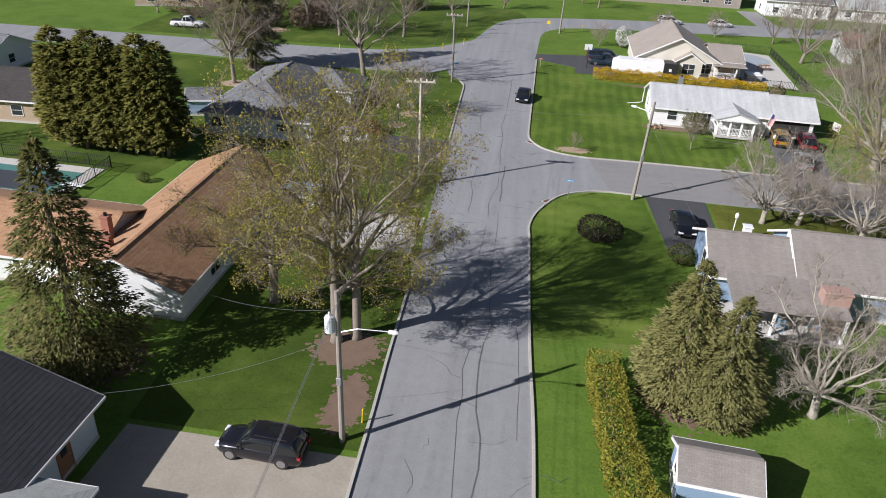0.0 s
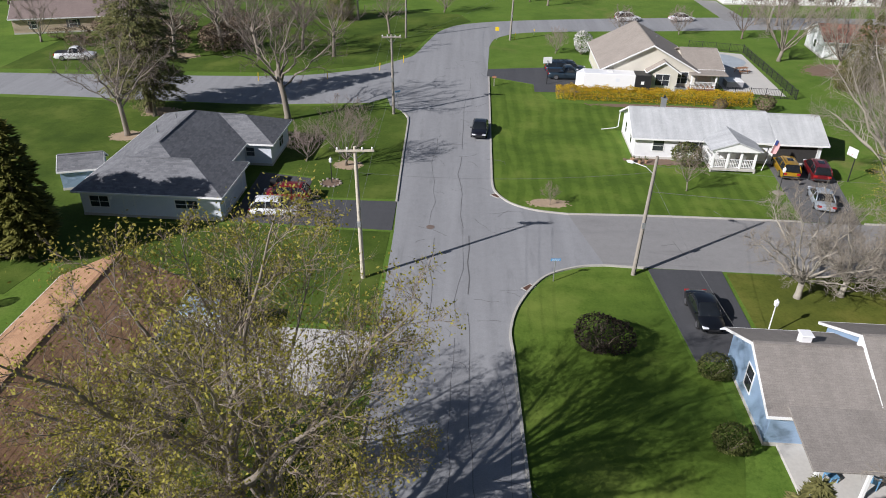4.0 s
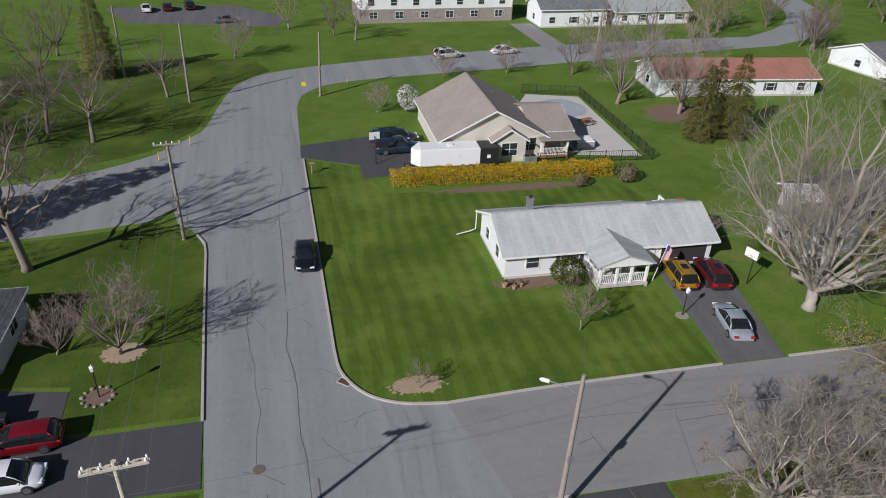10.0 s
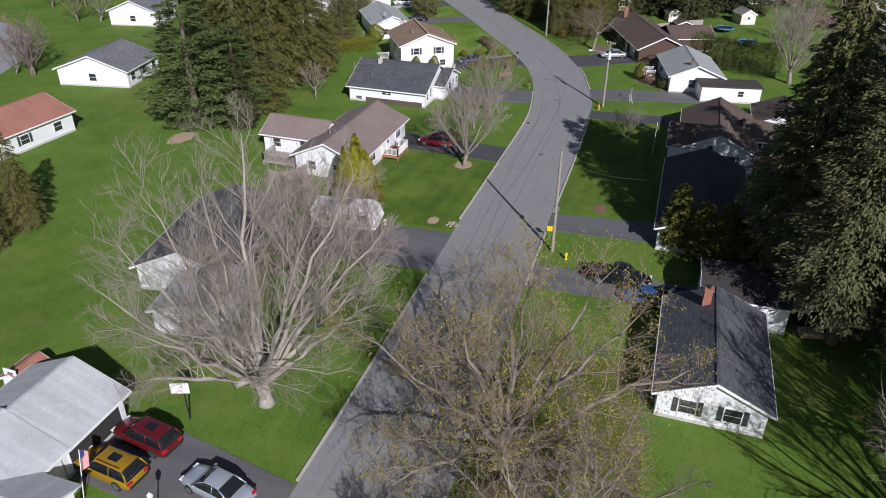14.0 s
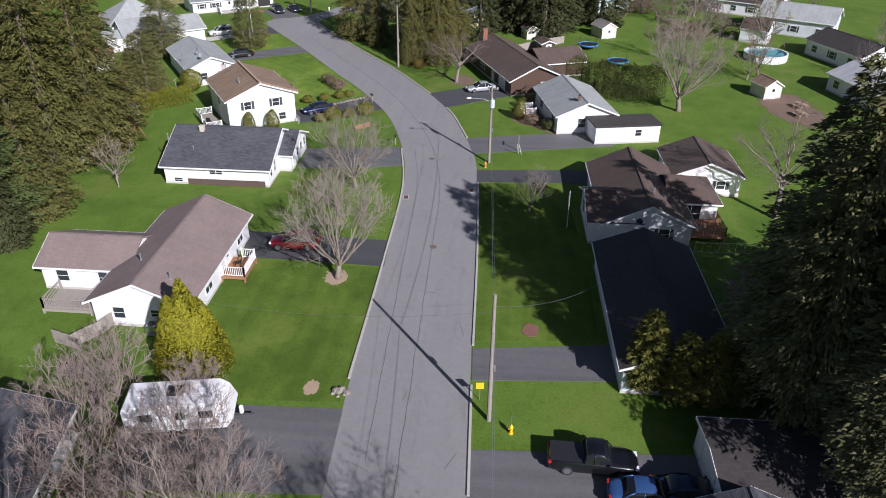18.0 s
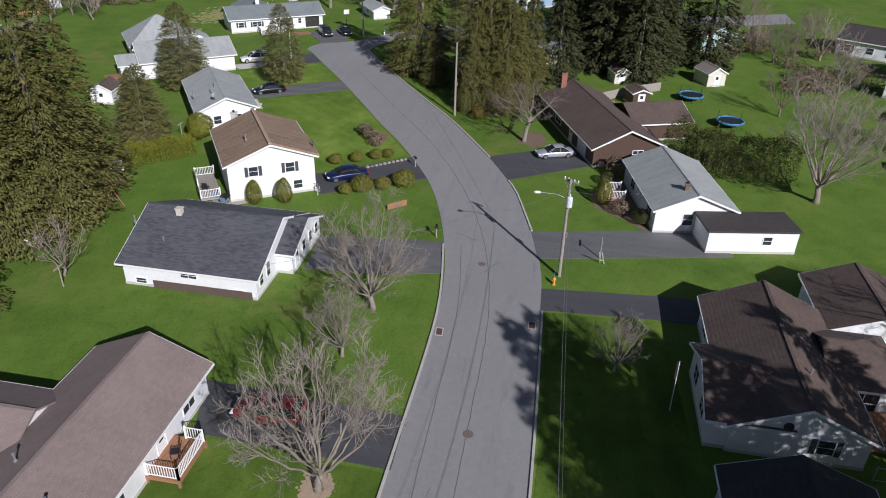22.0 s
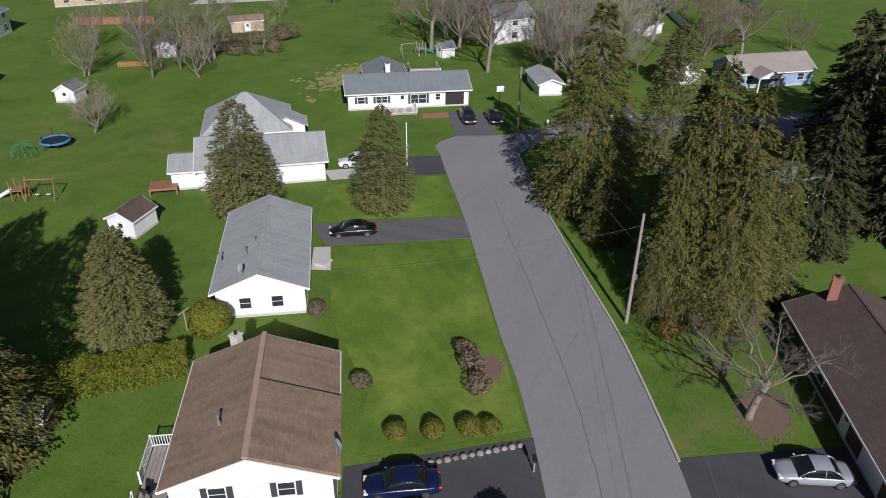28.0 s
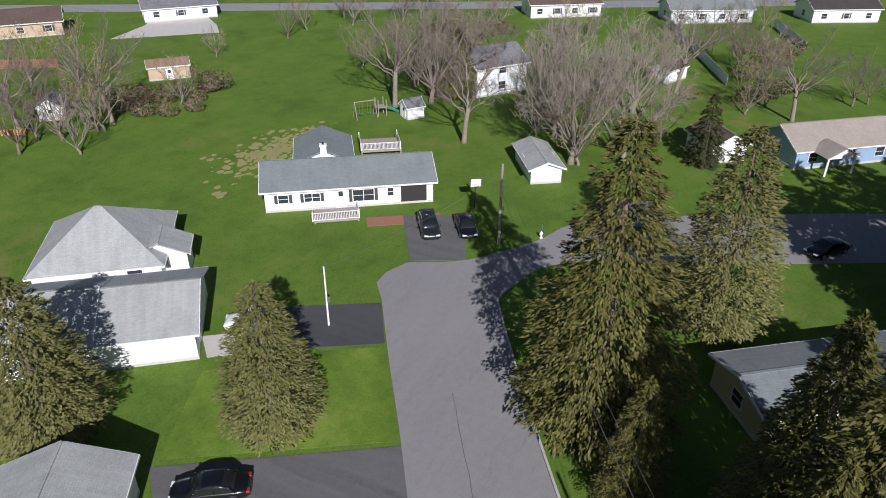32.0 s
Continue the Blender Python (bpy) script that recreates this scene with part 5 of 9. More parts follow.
        for j in range(subs):
            f = 0.28 + 0.72 * ((j + r.random()) / subs) ** 0.8
            c, ax = along(pts, min(f, 0.99))
            d, ln = offshoot(c, ax, gap * (0.46 - 0.28 * f) * r.uniform(0.7, 1.35), r.uniform(0.5, 1.05))
            br = limb(c, d, ln, max(rad * (1 - f) * 0.42, twig_r * 2.0), 4, 4, wood, gnarl * 1.9)
            for k in range(twigs):
                f2 = 0.2 + 0.8 * ((k + r.random()) / twigs)
                c2, ax2 = along(br, min(f2, 0.99))
                d2, ln2 = offshoot(c2, ax2, max(ln * (0.62 - 0.3 * f2), 0.5) * r.uniform(0.6, 1.3), r.uniform(0.45, 1.0))
                tw = limb(c2, d2, ln2, twig_r * 1.5, 2, 3, twig, gnarl * 2.0)
                for m in range(fine):
                    c3, ax3 = along(tw, min(0.15 + 0.85 * r.random(), 0.99))
                    d3, ln3 = offshoot(c3, ax3, max(ln2 * 0.55, 0.3) * r.uniform(0.5, 1.2), r.uniform(0.4, 0.95))
                    spur(c3, d3, ln3)
    return wood, twig, tips


def leaves(points, size, r, per=1, jitter=0.3):
    """Small leaf quads with a fold, strewn about points."""
    V, F = [], []
    for p in points:
        for _ in range(per):
            c = Vector(p) + Vector((r.gauss(0, jitter), r.gauss(0, jitter), r.gauss(0, jitter)))
            a = Vector((r.uniform(-1, 1), r.uniform(-1, 1), r.uniform(-0.6, 0.6))).normalized()
            b = a.orthogonal().normalized()
            b = (b * math.cos(q := r.uniform(0, 6.3)) + a.cross(b) * math.sin(q)) * 0.55
            s = size * r.uniform(0.6, 1.3)
            o = len(V)
            V += [c - a * s, c - b * s, c + a * s, c + b * s]
            F.append((o, o + 1, o + 2, o + 3))
    return V, F


def bare_tree(label, seed, height, width, trunk_r, bark, twigmat, bud=None, bud_size=0.05, bud_per=2, name="bare_tree", **kw):
    wood, twig, tips = bare_tree_mesh(seed, height, width, trunk_r, **kw)
    t = thing(name, label, "tree")
    part("trunk", wood, bark, t, smooth=True)
    part("branchwork", twig, twigmat, t)
    if bud:
        r = random.Random(seed + 1)
        part("foliage", leaves([p for p in tips for _ in range(2) if r.random() < bud_per / 2], bud_size, r, 1, 0.14), bud, t)
    return t


def outward(V, F, centre):
    """Turn each leaf quad so that its face looks away from the crown's middle."""
    q = np.array([tuple(v) for v in V]).reshape(-1, 4, 3)
    n = np.cross(q[:, 2] - q[:, 0], q[:, 3] - q[:, 1])
    back = (n * (q.mean(1) - np.array(centre))).sum(1) < 0
    q[back] = q[back][:, [0, 3, 2, 1]]
    return q.reshape(-1, 3).tolist(), F


def soften(ob, centre, k):
    """Blend the leaves' own normals with that of the crown's rounded form."""
    me = ob.data
    q = np.array([tuple(v.co) for v in me.vertices]).reshape(-1, 4, 3)
    n = np.cross(q[:, 2] - q[:, 0], q[:, 3] - q[:, 1])
    n /= np.linalg.norm(n, axis=1, keepdims=True) + 1e-9
    o = q.mean(1) - np.array(centre)
    o[:, 2] *= 0.5
    o /= np.linalg.norm(o, axis=1, keepdims=True) + 1e-9
    m = n * (1 - k) + o * k
    m /= np.linalg.norm(m, axis=1, keepdims=True) + 1e-9
    me.normals_split_custom_set_from_vertices(np.repeat(m, 4, axis=0).tolist())


def conifer(label, seed, height, radius, mat, base=0.4, whorls=26, per=10, spray=0.36, droop=0.35, power=0.85, name="conifer", sprays=15, ragged=0.25):
    """A spruce: tapered trunk, drooping branches in whorls, each hung with flat needle sprays."""
    r = random.Random(seed)
    t = thing(name, label, "tree")
    part("trunk", tube([(0, 0, -0.1), (0.03, 0, height * 0.4), (0, 0.03, height * 0.97)], [radius * 0.085, radius * 0.06, 0.02], 8), BARK_DARK, t)
    V, F, W = [], [], ([], [])
    for k in range(whorls):
        f = (k + r.uniform(-0.9, 0.9)) / whorls
        f = min(max(f, 0.0), 0.99)
        z = base + (height - base) * f
        reach = radius * (1 - f) ** power * (0.62 + 0.38 * min(1, f * 5))
        n = max(4, round(per * (0.45 + 0.55 * (1 - f))))
        off = r.uniform(0, 6.3)
        for i in range(n):
            a = off + 6.283 * i / n + r.uniform(-0.2, 0.2)
            L = reach * r.uniform(1 - ragged, 1 + ragged * 0.6) + 0.12
            z = base + (height - base) * min(max(f + r.uniform(-0.7, 0.7) / whorls, 0), 0.99)
            dz = -droop * L * r.uniform(0.5, 1.2) + L * 0.18
            tip = Vector((math.cos(a) * L, math.sin(a) * L, dz))
            side = Vector((-math.sin(a), math.cos(a), 0))
            m = max(5, round(2.4 * sprays * (0.3 + 0.7 * L / radius)))
            for j in range(m):
                u = 0.25 + 0.75 * math.sqrt((j + r.random()) / m)
                w = r.gauss(0, 0.5) * (0.10 + 0.36 * (1 - u)) * L
                c = Vector((0, 0, z)) + tip * u + side * w + Vector((0, 0, -0.14 * L * u * u + r.gauss(0, 0.10) - abs(w) * 0.25))
                ax = (tip.normalized() + side * (1.6 * w / max(L, 0.3) + r.uniform(-0.5, 0.5)) + Vector((0, 0, r.uniform(-0.5, 0.3)))).normalized()
                up = Vector((r.uniform(-0.8, 0.8), r.uniform(-0.8, 0.8), 1)).normalized()
                b = ax.cross(up).normalized() * (0.30 * spray * r.uniform(0.6, 1.2))
                s = spray * r.uniform(0.7, 1.4)
                o = len(V)
                V += [c - ax * s * 0.4, c + b, c + ax * s, c - b]
                F.append((o, o + 1, o + 2, o + 3))
    s = spray
    for q in range(24):
        a, zz = r.uniform(0, 6.3), height + r.uniform(-0.9, 0.12)
        o = len(V)
        c = Vector((0, 0, zz))
        d = Vector((math.cos(a), math.sin(a), 0.9)) * 0.22 * (1 + (height - zz))
        e = Vector((-math.sin(a), math.cos(a), 0)) * 0.07
        V += [c, c + d * 0.6 + e, c + d, c + d * 0.6 - e]
        F.append((o, o + 1, o + 2, o + 3))
    soften(part("crown", outward(V, F, (0, 0, height * 0.02)), mat, t, smooth=True), (0, 0, -height * 0.05), 0.42)
    return t


def bush(label, seed, rx, ry, rz, mat, n=900, size=0.10, name="shrub", shape="round", stems=TWIG, category="shrub", core=True):
    """A leafy shrub: stems and many small leaves towards its outside, with an uneven outline."""
    r = random.Random(seed)
    t = thing(name, label, category)
    st = []
    for i in range(7):
        a = r.uniform(0, 6.3)
        st.append(tube([(0.1 * math.cos(a), 0.1 * math.sin(a), -0.05), (0.3 * rx * math.cos(a), 0.3 * ry * math.sin(a), rz * 0.8), (0.6 * rx * math.cos(a), 0.6 * ry * math.sin(a), rz * 1.3)], [0.03, 0.022, 0.01], 4))
    tagged(part("stem_clump", join(*st), stems, t), kind="stuff")
    pts = []
    lump = [(Vector((r.gauss(0, 1), r.gauss(0, 1), r.gauss(0, 1))).normalized(), r.uniform(0.75, 1.1)) for _ in range(14)]
    while len(pts) < n:
        d = Vector((r.gauss(0, 1), r.gauss(0, 1), r.gauss(0, 1))).normalized()
        k = max(q - 0.45 * (1 - d.dot(v)) for v, q in lump)
        k = max(k, 0.72) * r.uniform(0.72, 1.0) ** 0.5
        z = d.z
        if shape == "box":
            mx = max(abs(d.x), abs(d.y), abs(d.z))
            p = Vector((d.x / mx, d.y / mx, d.z / mx)) * r.uniform(0.82, 1.0)
        elif shape == "cone":
            h = r.random() ** 0.75
            w = (1 - h) ** 0.62 * r.uniform(0.75, 1.0)
            a = r.uniform(0, 6.3)
            p = Vector((w * math.cos(a), w * math.sin(a), 2 * (1 - (1 - h)) - 1))
        elif shape == "plumes":
            i = r.randrange(11)
            pr = random.Random(seed * 50 + i)
            off, tall = (0.0 if i == 0 else pr.uniform(0.34, 0.62)), (1.0 if i == 0 else pr.uniform(0.58, 0.86))
            at, a, h = 2.4 * i, r.uniform(0, 6.3), r.random() ** 0.8
            w = 0.52 * min(1.0, (1 - h) ** 0.6 * 1.2) * r.uniform(0.72, 1.0)
            p = Vector((off * math.cos(at) * (1 - 0.25 * h) + w * math.cos(a), off * math.sin(at) * (1 - 0.25 * h) + w * math.sin(a), 2 * tall * h - 1))
        elif shape == "egg":
            q = max(d.z, -0.9)
            w = (1 - abs(q) ** 2.2) ** 0.5 * (1.0 - 0.28 * q) * r.uniform(0.84, 1.0) * (0.58 + 0.46 * k)
            a = math.atan2(d.y, d.x)
            p = Vector((w * math.cos(a), w * math.sin(a), q * r.uniform(0.93, 1.0)))
        else:
            p = d * k
        pts.append((p.x * rx, p.y * ry, rz * (1 + p.z)))
    soften(part("foliage", outward(*leaves(pts, size, r, 1, 0.03), (0, 0, rz * 0.8)), mat, t, smooth=True), (0, 0, rz * 0.8), 0.55)
    return t


def hedge(label, pts, width, height, mat, seed, density=60, size=0.12, name="hedge"):
    """A clipped hedge along a line, made of small leaves, denser at its faces."""
    r = random.Random(seed)
    t = thing(name, label, "hedge", (pts[0][0], pts[0][1], 0))
    o = Vector((pts[0][0], pts[0][1], 0))
    P, S = [], []
    for a, b in zip(pts, pts[1:]):
        A, B = Vector((*a, 0)) - o, Vector((*b, 0)) - o
        d = (B - A)
        nrm = Vector((-d.y, d.x, 0)).normalized()
        for _ in range(int(d.length * (width + 2 * height) * density)):
            u, q = r.random(), r.random()
            wz = 1 + 0.10 * math.sin(u * d.length * 1.7 + seed) + 0.08 * math.sin(u * d.length * 4.1)
            if q < width / (width + 2 * height):
                p = (r.uniform(-0.5, 0.5) * width, height * wz * r.uniform(0.86, 1.02))
            else:
                p = (r.choice((-0.5, 0.5)) * width * wz * r.uniform(0.8, 1.05), height * r.uniform(0.05, 1.0))
            P.append(A + d * u + nrm * p[0] + Vector((0, 0, p[1])))
        for i in range(int(d.length / 0.7)):
            c = A + d * (i + 0.5) / max(1, int(d.length / 0.7))
            S.append(tube([c, c + Vector((r.uniform(-0.2, 0.2), r.uniform(-0.2, 0.2), height * 0.85))], [0.04, 0.015], 4))
    tagged(part("stem_clump", join(*S), TWIG, t), kind="stuff")
    part("foliage", leaves(P, size, r, 1, 0.03), mat, t)
    return t


def place(proto, x, y, s=1.0, ang=0.0, sz=None, label=""):
    c = copy_thing(proto, pose(x, y, 0, 0, 0, ang))
    c.scale = (s, s, sz or s)
    if label:
        c["label"] = label
    return c


def first(proto, x, y, s=1.0, ang=0.0, sz=None):
    proto.matrix_basis = pose(x, y, 0, 0, 0, ang)
    proto.scale = (s, s, sz or s)
    return proto


# the budding maples beside the first street
tA = first(bare_tree("tall budding maple with yellow-green spring buds", 11, 19.0, 15.0, 0.31, BARK, TWIG, BUD, 0.062, 1.5, name="maple_tree", low=0.09, stems=14, subs=12, twigs=10, fine=8, leader=0.30, belly=0.60, open_=2.2, twig_r=0.009, gnarl=0.13), -11.5, 36.7, 1.02, 20, 1.2)
place(tA, -10.3, 37.3, 0.95, 160, 1.06)
tA2 = first(bare_tree("broad maple with reddish twigs and drooping outer branches", 12, 13.5, 13.0, 0.30, BARK, TWIG_RED, BUD, 0.060, 1.3, name="maple_tree", low=0.16, stems=12, subs=10, twigs=10, fine=8, leader=0.2, belly=0.5, open_=2.1, droop=0.10), -17.0, 40.2)
# big bare trees of the side street
tB = first(bare_tree("large multi-stemmed bare tree with pale bark", 5, 21.5, 20.0, 0.46, BARK_PALE, TWIG_PALE, None, low=0.07, stems=20, subs=14, twigs=12, fine=9, belly=0.50, open_=2.0, gnarl=0.13, twig_r=0.0085), 37.1, 80.8)
tC = first(bare_tree("large spreading tree with swelling yellow-green buds", 21, 18.5, 21.5, 0.46, BARK, TWIG, BUD, 0.060, 1.4, name="budding_tree", low=0.11, stems=17, subs=13, twigs=10, fine=8, belly=0.45, open_=2.1, gnarl=0.15, droop=0.08, leader=0.12), 35.4, 63.1)
# medium bare trees
tD = first(bare_tree("medium bare deciduous tree with crooked grey limbs", 31, 11.5, 10.5, 0.24, BARK, TWIG_DARK, None, low=0.2, stems=10, subs=9, twigs=8, fine=6, belly=0.55, open_=1.75, gnarl=0.17, leader=0.2), -25.2, 96.2, 1.42)
tE = first(bare_tree("small bare ornamental tree with dense twigs", 37, 6.0, 6.0, 0.10, BARK, TWIG_RED, None, low=0.10, stems=12, subs=8, twigs=8, fine=5, belly=0.55, open_=1.5, gnarl=0.09, twig_r=0.008), -16.0, 83.6, 1.2)
tF = first(bare_tree("pale leaning bare tree with crooked limbs", 44, 10.5, 11.5, 0.24, BARK_PALE, TWIG_PALE, None, low=0.14, stems=13, subs=11, twigs=9, fine=7, belly=0.5, open_=2.0, gnarl=0.22, lean=0.06), 18.1, 35.8)
tG = first(bare_tree("young bare tree on the lawn", 51, 5.0, 4.2, 0.06, BARK, TWIG, None, low=0.2, stems=8, subs=7, twigs=6, fine=4, belly=0.5, twig_r=0.008, open_=1.5), 17.3, 81.0)
tH = first(bare_tree("bare street tree with upright twiggy crown", 63, 10.5, 9.5, 0.21, BARK, TWIG_PALE, None, low=0.12, stems=12, subs=10, twigs=9, fine=6, belly=0.55, open_=1.6, gnarl=0.12), 81.2, 79.6, 1.12)
tL = first(bare_tree("distant bare tree of a thicket", 71, 9.0, 7.5, 0.16, BARK_DARK, TWIG_DARK, None, low=0.14, stems=8, subs=6, twigs=5, fine=3, twig_r=0.017, belly=0.55, open_=1.6), -52, 128)
tM = first(bare_tree("distant bare tree with reddish twigs", 77, 8.0, 6.5, 0.14, BARK, TWIG_RED, None, low=0.1, stems=8, subs=6, twigs=5, fine=3, twig_r=0.017, belly=0.55, open_=1.5), -45, 133)
tN = first(bare_tree("distant budding tree of the hedgerow", 79, 9.5, 7.5, 0.16, BARK, TWIG, BUD, 0.11, 0.6, low=0.1, stems=8, subs=6, twigs=5, fine=3, twig_r=0.017, belly=0.55, open_=1.6), 228, 138)
place(tD, -41.2, 89.2, 1.15, 60), place(tD, -40.8, 95.6, 0.9, 200)
place(tD, -48, 120, 1.1, 100), place(tD, -36, 121.5, 1.15, 10), place(tD, -25.4, 124.5, 1.0, 220), place(tD, -19.0, 140.2, 0.75, 320), place(tD, -43, 126, 1.15, 300), place(tD, -55, 122, 1.2, 30), place(tD, -31, 128, 0.95, 170), place(tE, -10.8, 159, 1.2, 30), place(tD, 9.6, 169, 0.8, 77)
place(tH, 42.8, 131.1, 1.3, 45), place(tH, 49.8, 126.3, 1.15, 150), place(tE, 8.4, 131, 0.7, 60), place(tE, 20.5, 145.5, 0.85, 10), place(tE, 31, 147, 0.85, 140)
place(tF, 21.2, 62.9, 0.95, 80), place(tF, 24.5, 63.4, 0.85, 200), place(tF, 28.5, 59.5, 1.05, 310), place(tD, 31.5, 57.5, 1.0, 280), place(tF, 26, 38, 0.9, 20)
place(tH, 93.5, 82.0, 0.62, 90), place(tH, 99.9, 81.4, 1.02, 200), place(tH, 96.0, 62.1, 0.50, 40), place(tD, 140.2, 72.4, 1.08, 70, 0.80, "low spreading bare tree beside the brown house"), place(tE, 158.9, 156.7, 1.2, 20)
place(tE, 62.5, 85.5, 0.9, 15), place(tE, 57.0, 83.2, 1.3, 100), place(tE, 54.5, 80.5, 1.2, 210), place(tE, 60.5, 92.5, 1.2, 300), place(tE, 55.4, 88.5, 1.35, 140), place(tE, 63.6, 91.5, 1.1, 20), place(tE, 52.4, 84.6, 1.3, 250)
# trees added at the edge of view for the shadows they cast on the lawn
place(tH, 36, 38, 1.6, 100), place(tC, 42.5, 36, 0.8, 200), place(tH, 40, 33, 1.5, 300)
place(tH, 209.0, 106.5, 1.7, 40), place(tD, 218, 136, 1.5, 10), place(tH, 222, 132, 1.6, 80), place(tD, 226, 128, 1.45, 160), place(tD, 243, 100, 1.35, 70), place(tD, 237.6, 83, 1.2, 190), place(tD, 194, 167, 1.35, 250), place(tD, 186, 175, 1.3, 330), place(tH, 130.0, 39.6, 1.5, 222)
place(tH, 213, 101, 1.5, 140), place(tH, 216.5, 111, 1.6, 240), place(tD, 209.5, 121, 1.3, 30), place(tH, 231, 104, 1.5, 10)
place(tE, 78.4, 98.6, 0.5, 33), place(tD, 97.0, 36.4, 1.15, 133)

# spruces and cedars
sA = first(conifer("tall dark green spruce beside the white house", 3, 14.5, 4.6, NEEDLE, 0.4, 44, 15, 0.23, 0.4, 0.75, name="spruce", sprays=22), -25.8, 31.2)
sB = first(conifer("broad blue-green spruce on the lawn", 8, 9.4, 3.4, NEEDLE_BLUE, 0.3, 40, 15, 0.20, 0.10, 0.78, name="blue_spruce", sprays=20), 10.0, 36.0)
place(sB, 12.2, 34.6, 0.88, 120)
sC = first(conifer("very tall dark spruce with drooping branches", 15, 22.0, 6.4, NEEDLE, 0.8, 52, 14, 0.27, 0.5, 0.66, name="spruce", sprays=30, ragged=0.32), 167.2, 92.0)
sG = first(conifer("tall feathery grey-green spruce with a bare lower trunk", 41, 26.5, 6.0, NEEDLE_GREY, 4.2, 50, 15, 0.26, 0.35, 0.50, name="spruce", sprays=34, ragged=0.35), 57.5, 42.3)
sD = first(conifer("dense dark spruce of a shady stand", 19, 23.5, 5.4, NEEDLE_DARK, 3.6, 48, 14, 0.27, 0.5, 0.62, name="spruce", sprays=34, ragged=0.32), 66.2, 44.8, 1.12)
sE = first(conifer("grey-green conical spruce on the lawn", 23, 11.5, 3.7, NEEDLE_BLUE, 0.3, 44, 16, 0.20, 0.1, 0.52, name="spruce", sprays=20), 156.6, 111.0)
for x, y, s, a, z in ((152.9, 79.0, 0.82, 40, 0.98), (151.0, 80.6, 0.50, 100, 0.76), (154.8, 76.3, 0.78, 160, 0.86), (151.2, 76.2, 0.7, 220, 0.72), (156.6, 73.4, 0.6, 280, 0.70), (149.6, 81.6, 0.22, 330, 0.36), (156.8, 80.6, 0.7, 120, 0.85), (160.6, 88.2, 0.42, 200, 0.45), (162.6, 79.6, 0.62, 20, 0.70)):
    place(sC, x, y, s, a, z)
place(sE, 181.4, 86.1, 1.25, 50, 1.5)
place(sE, 149.6, 123.8, 1.18, 90, 1.06), place(sE, 127.7, 117.4, 1.0, 190, 0.85), place(sE, 129.8, 119.6, 0.8, 10, 0.75)
for x, y, s, a in ((70.0, 44.6, 1.05, 80), (62, 37, 1.0, 200), (52, 36, 0.95, 260), (56, 31, 1.0, 33), (62.0, 41.4, 1.12, 310), (64, 40, 1.05, 250), (58.6, 37.5, 1.05, 70), (69.5, 39.5, 0.95, 100), (72.4, 38.4, 1.0, 15), (78.5, 35.5, 0.9, 220)):
    place(sD, x, y, s, a)
for x, y, s, a in ((102.6, 117.4, 1.05, 0), (107.5, 121, 1.05, 70), (113.6, 116.8, 0.95, 140), (99.0, 123, 1.0, 210), (114, 124, 0.9, 280), (95, 118.5, 0.95, 30), (107.6, 115.0, 1.0, 60), (90.5, 112.8, 0.75, 100)):
    place(sC, x, y, s, a)
pine = first(conifer("tall soft green pine with layered boughs", 35, 18.5, 6.6, NEEDLE_PINE, 0.6, 28, 16, 0.30, -0.05, 0.52, name="pine", sprays=46, ragged=0.4), 82.1, 117.5)
place(sD, -42.0, 96.9, 1.02, 33, 0.86)
cA = first(conifer("tall olive arborvitae in a dense row", 29, 12.0, 2.7, CEDAR, 1.2, 34, 14, 0.38, 0.05, 0.42, name="arborvitae", ragged=0.15), -47.5, 63.0)
for i in range(6):
    place(cA, -45.6 + i * 1.75, 62.9 + 0.2 * (i % 2), 0.92 + 0.03 * (i % 3), 57 * i, 0.9 + 0.05 * ((i * 2) % 3), "olive-green arborvitae in a dense row with bare trunks")
place(sC, 47.5, 117.0, 0.42, 10, 0.44), place(sC, 52.0, 117.2, 0.46, 70, 0.5), place(sC, 49.6, 118.3, 0.40, 130, 0.46), place(cA, 68.5, 54.8, 0.62, 10, 0.57), place(cA, 67.4, 52.6, 0.58, 90, 0.50), place(cA, 67.2, 50.6, 0.55, 200, 0.52), place(cA, 67.4, 48.8, 0.52, 300, 0.46)

# shrubs, hedges
hedge("clipped yellow-green privet hedge", [(5.6, 37.4), (6.1, 31), (6.6, 27.2), (7.6, 25.2), (12, 24.6)], 1.9, 1.7, PRIVET, 3, 190, 0.075)
hedge("long forsythia hedge in yellow blossom", [(6.8, 108.6), (31.5, 108.2)], 1.9, 1.5, FORSYTHIA, 4, 170, 0.075, "forsythia_hedge")
hedge("clipped olive-green hedge behind the two-storey house", [(114.5, 120.0), (120.9, 117.0), (123.9, 113.8), (127.0, 110.8)], 2.4, 2.1, PRIVET_GREEN, 5, 230, 0.075)
hedge("tall dark green hedge beside the yard", [(139.0, 54.6), (135.8, 50.6), (134.6, 47), (136, 41)], 3.4, 4.6, SHRUB_LEAF, 6, 110, 0.10)
g1 = first(bush("golden egg-shaped arborvitae beside the house", 3, 2.75, 2.75, 3.9, GOLD_CEDAR, 40000, 0.085, "golden_arborvitae", "plumes"), 68.1, 87.7)
b1 = first(bush("rounded brownish-green foundation shrub", 5, 1.35, 1.25, 0.95, SHRUB_LEAF, 1900, 0.08), 18.5, 87.2, 1.28)
b2 = first(bush("small rounded clipped evergreen shrub", 6, 0.62, 0.62, 0.45, BOX_LEAF, 2600, 0.045), 131.0, 88.0, 1.2)
b3 = first(bush("bare brownish shrub with dry leaves", 7, 0.9, 0.9, 0.7, DRY_LEAF, 700, 0.08), 137.1, 106.2)
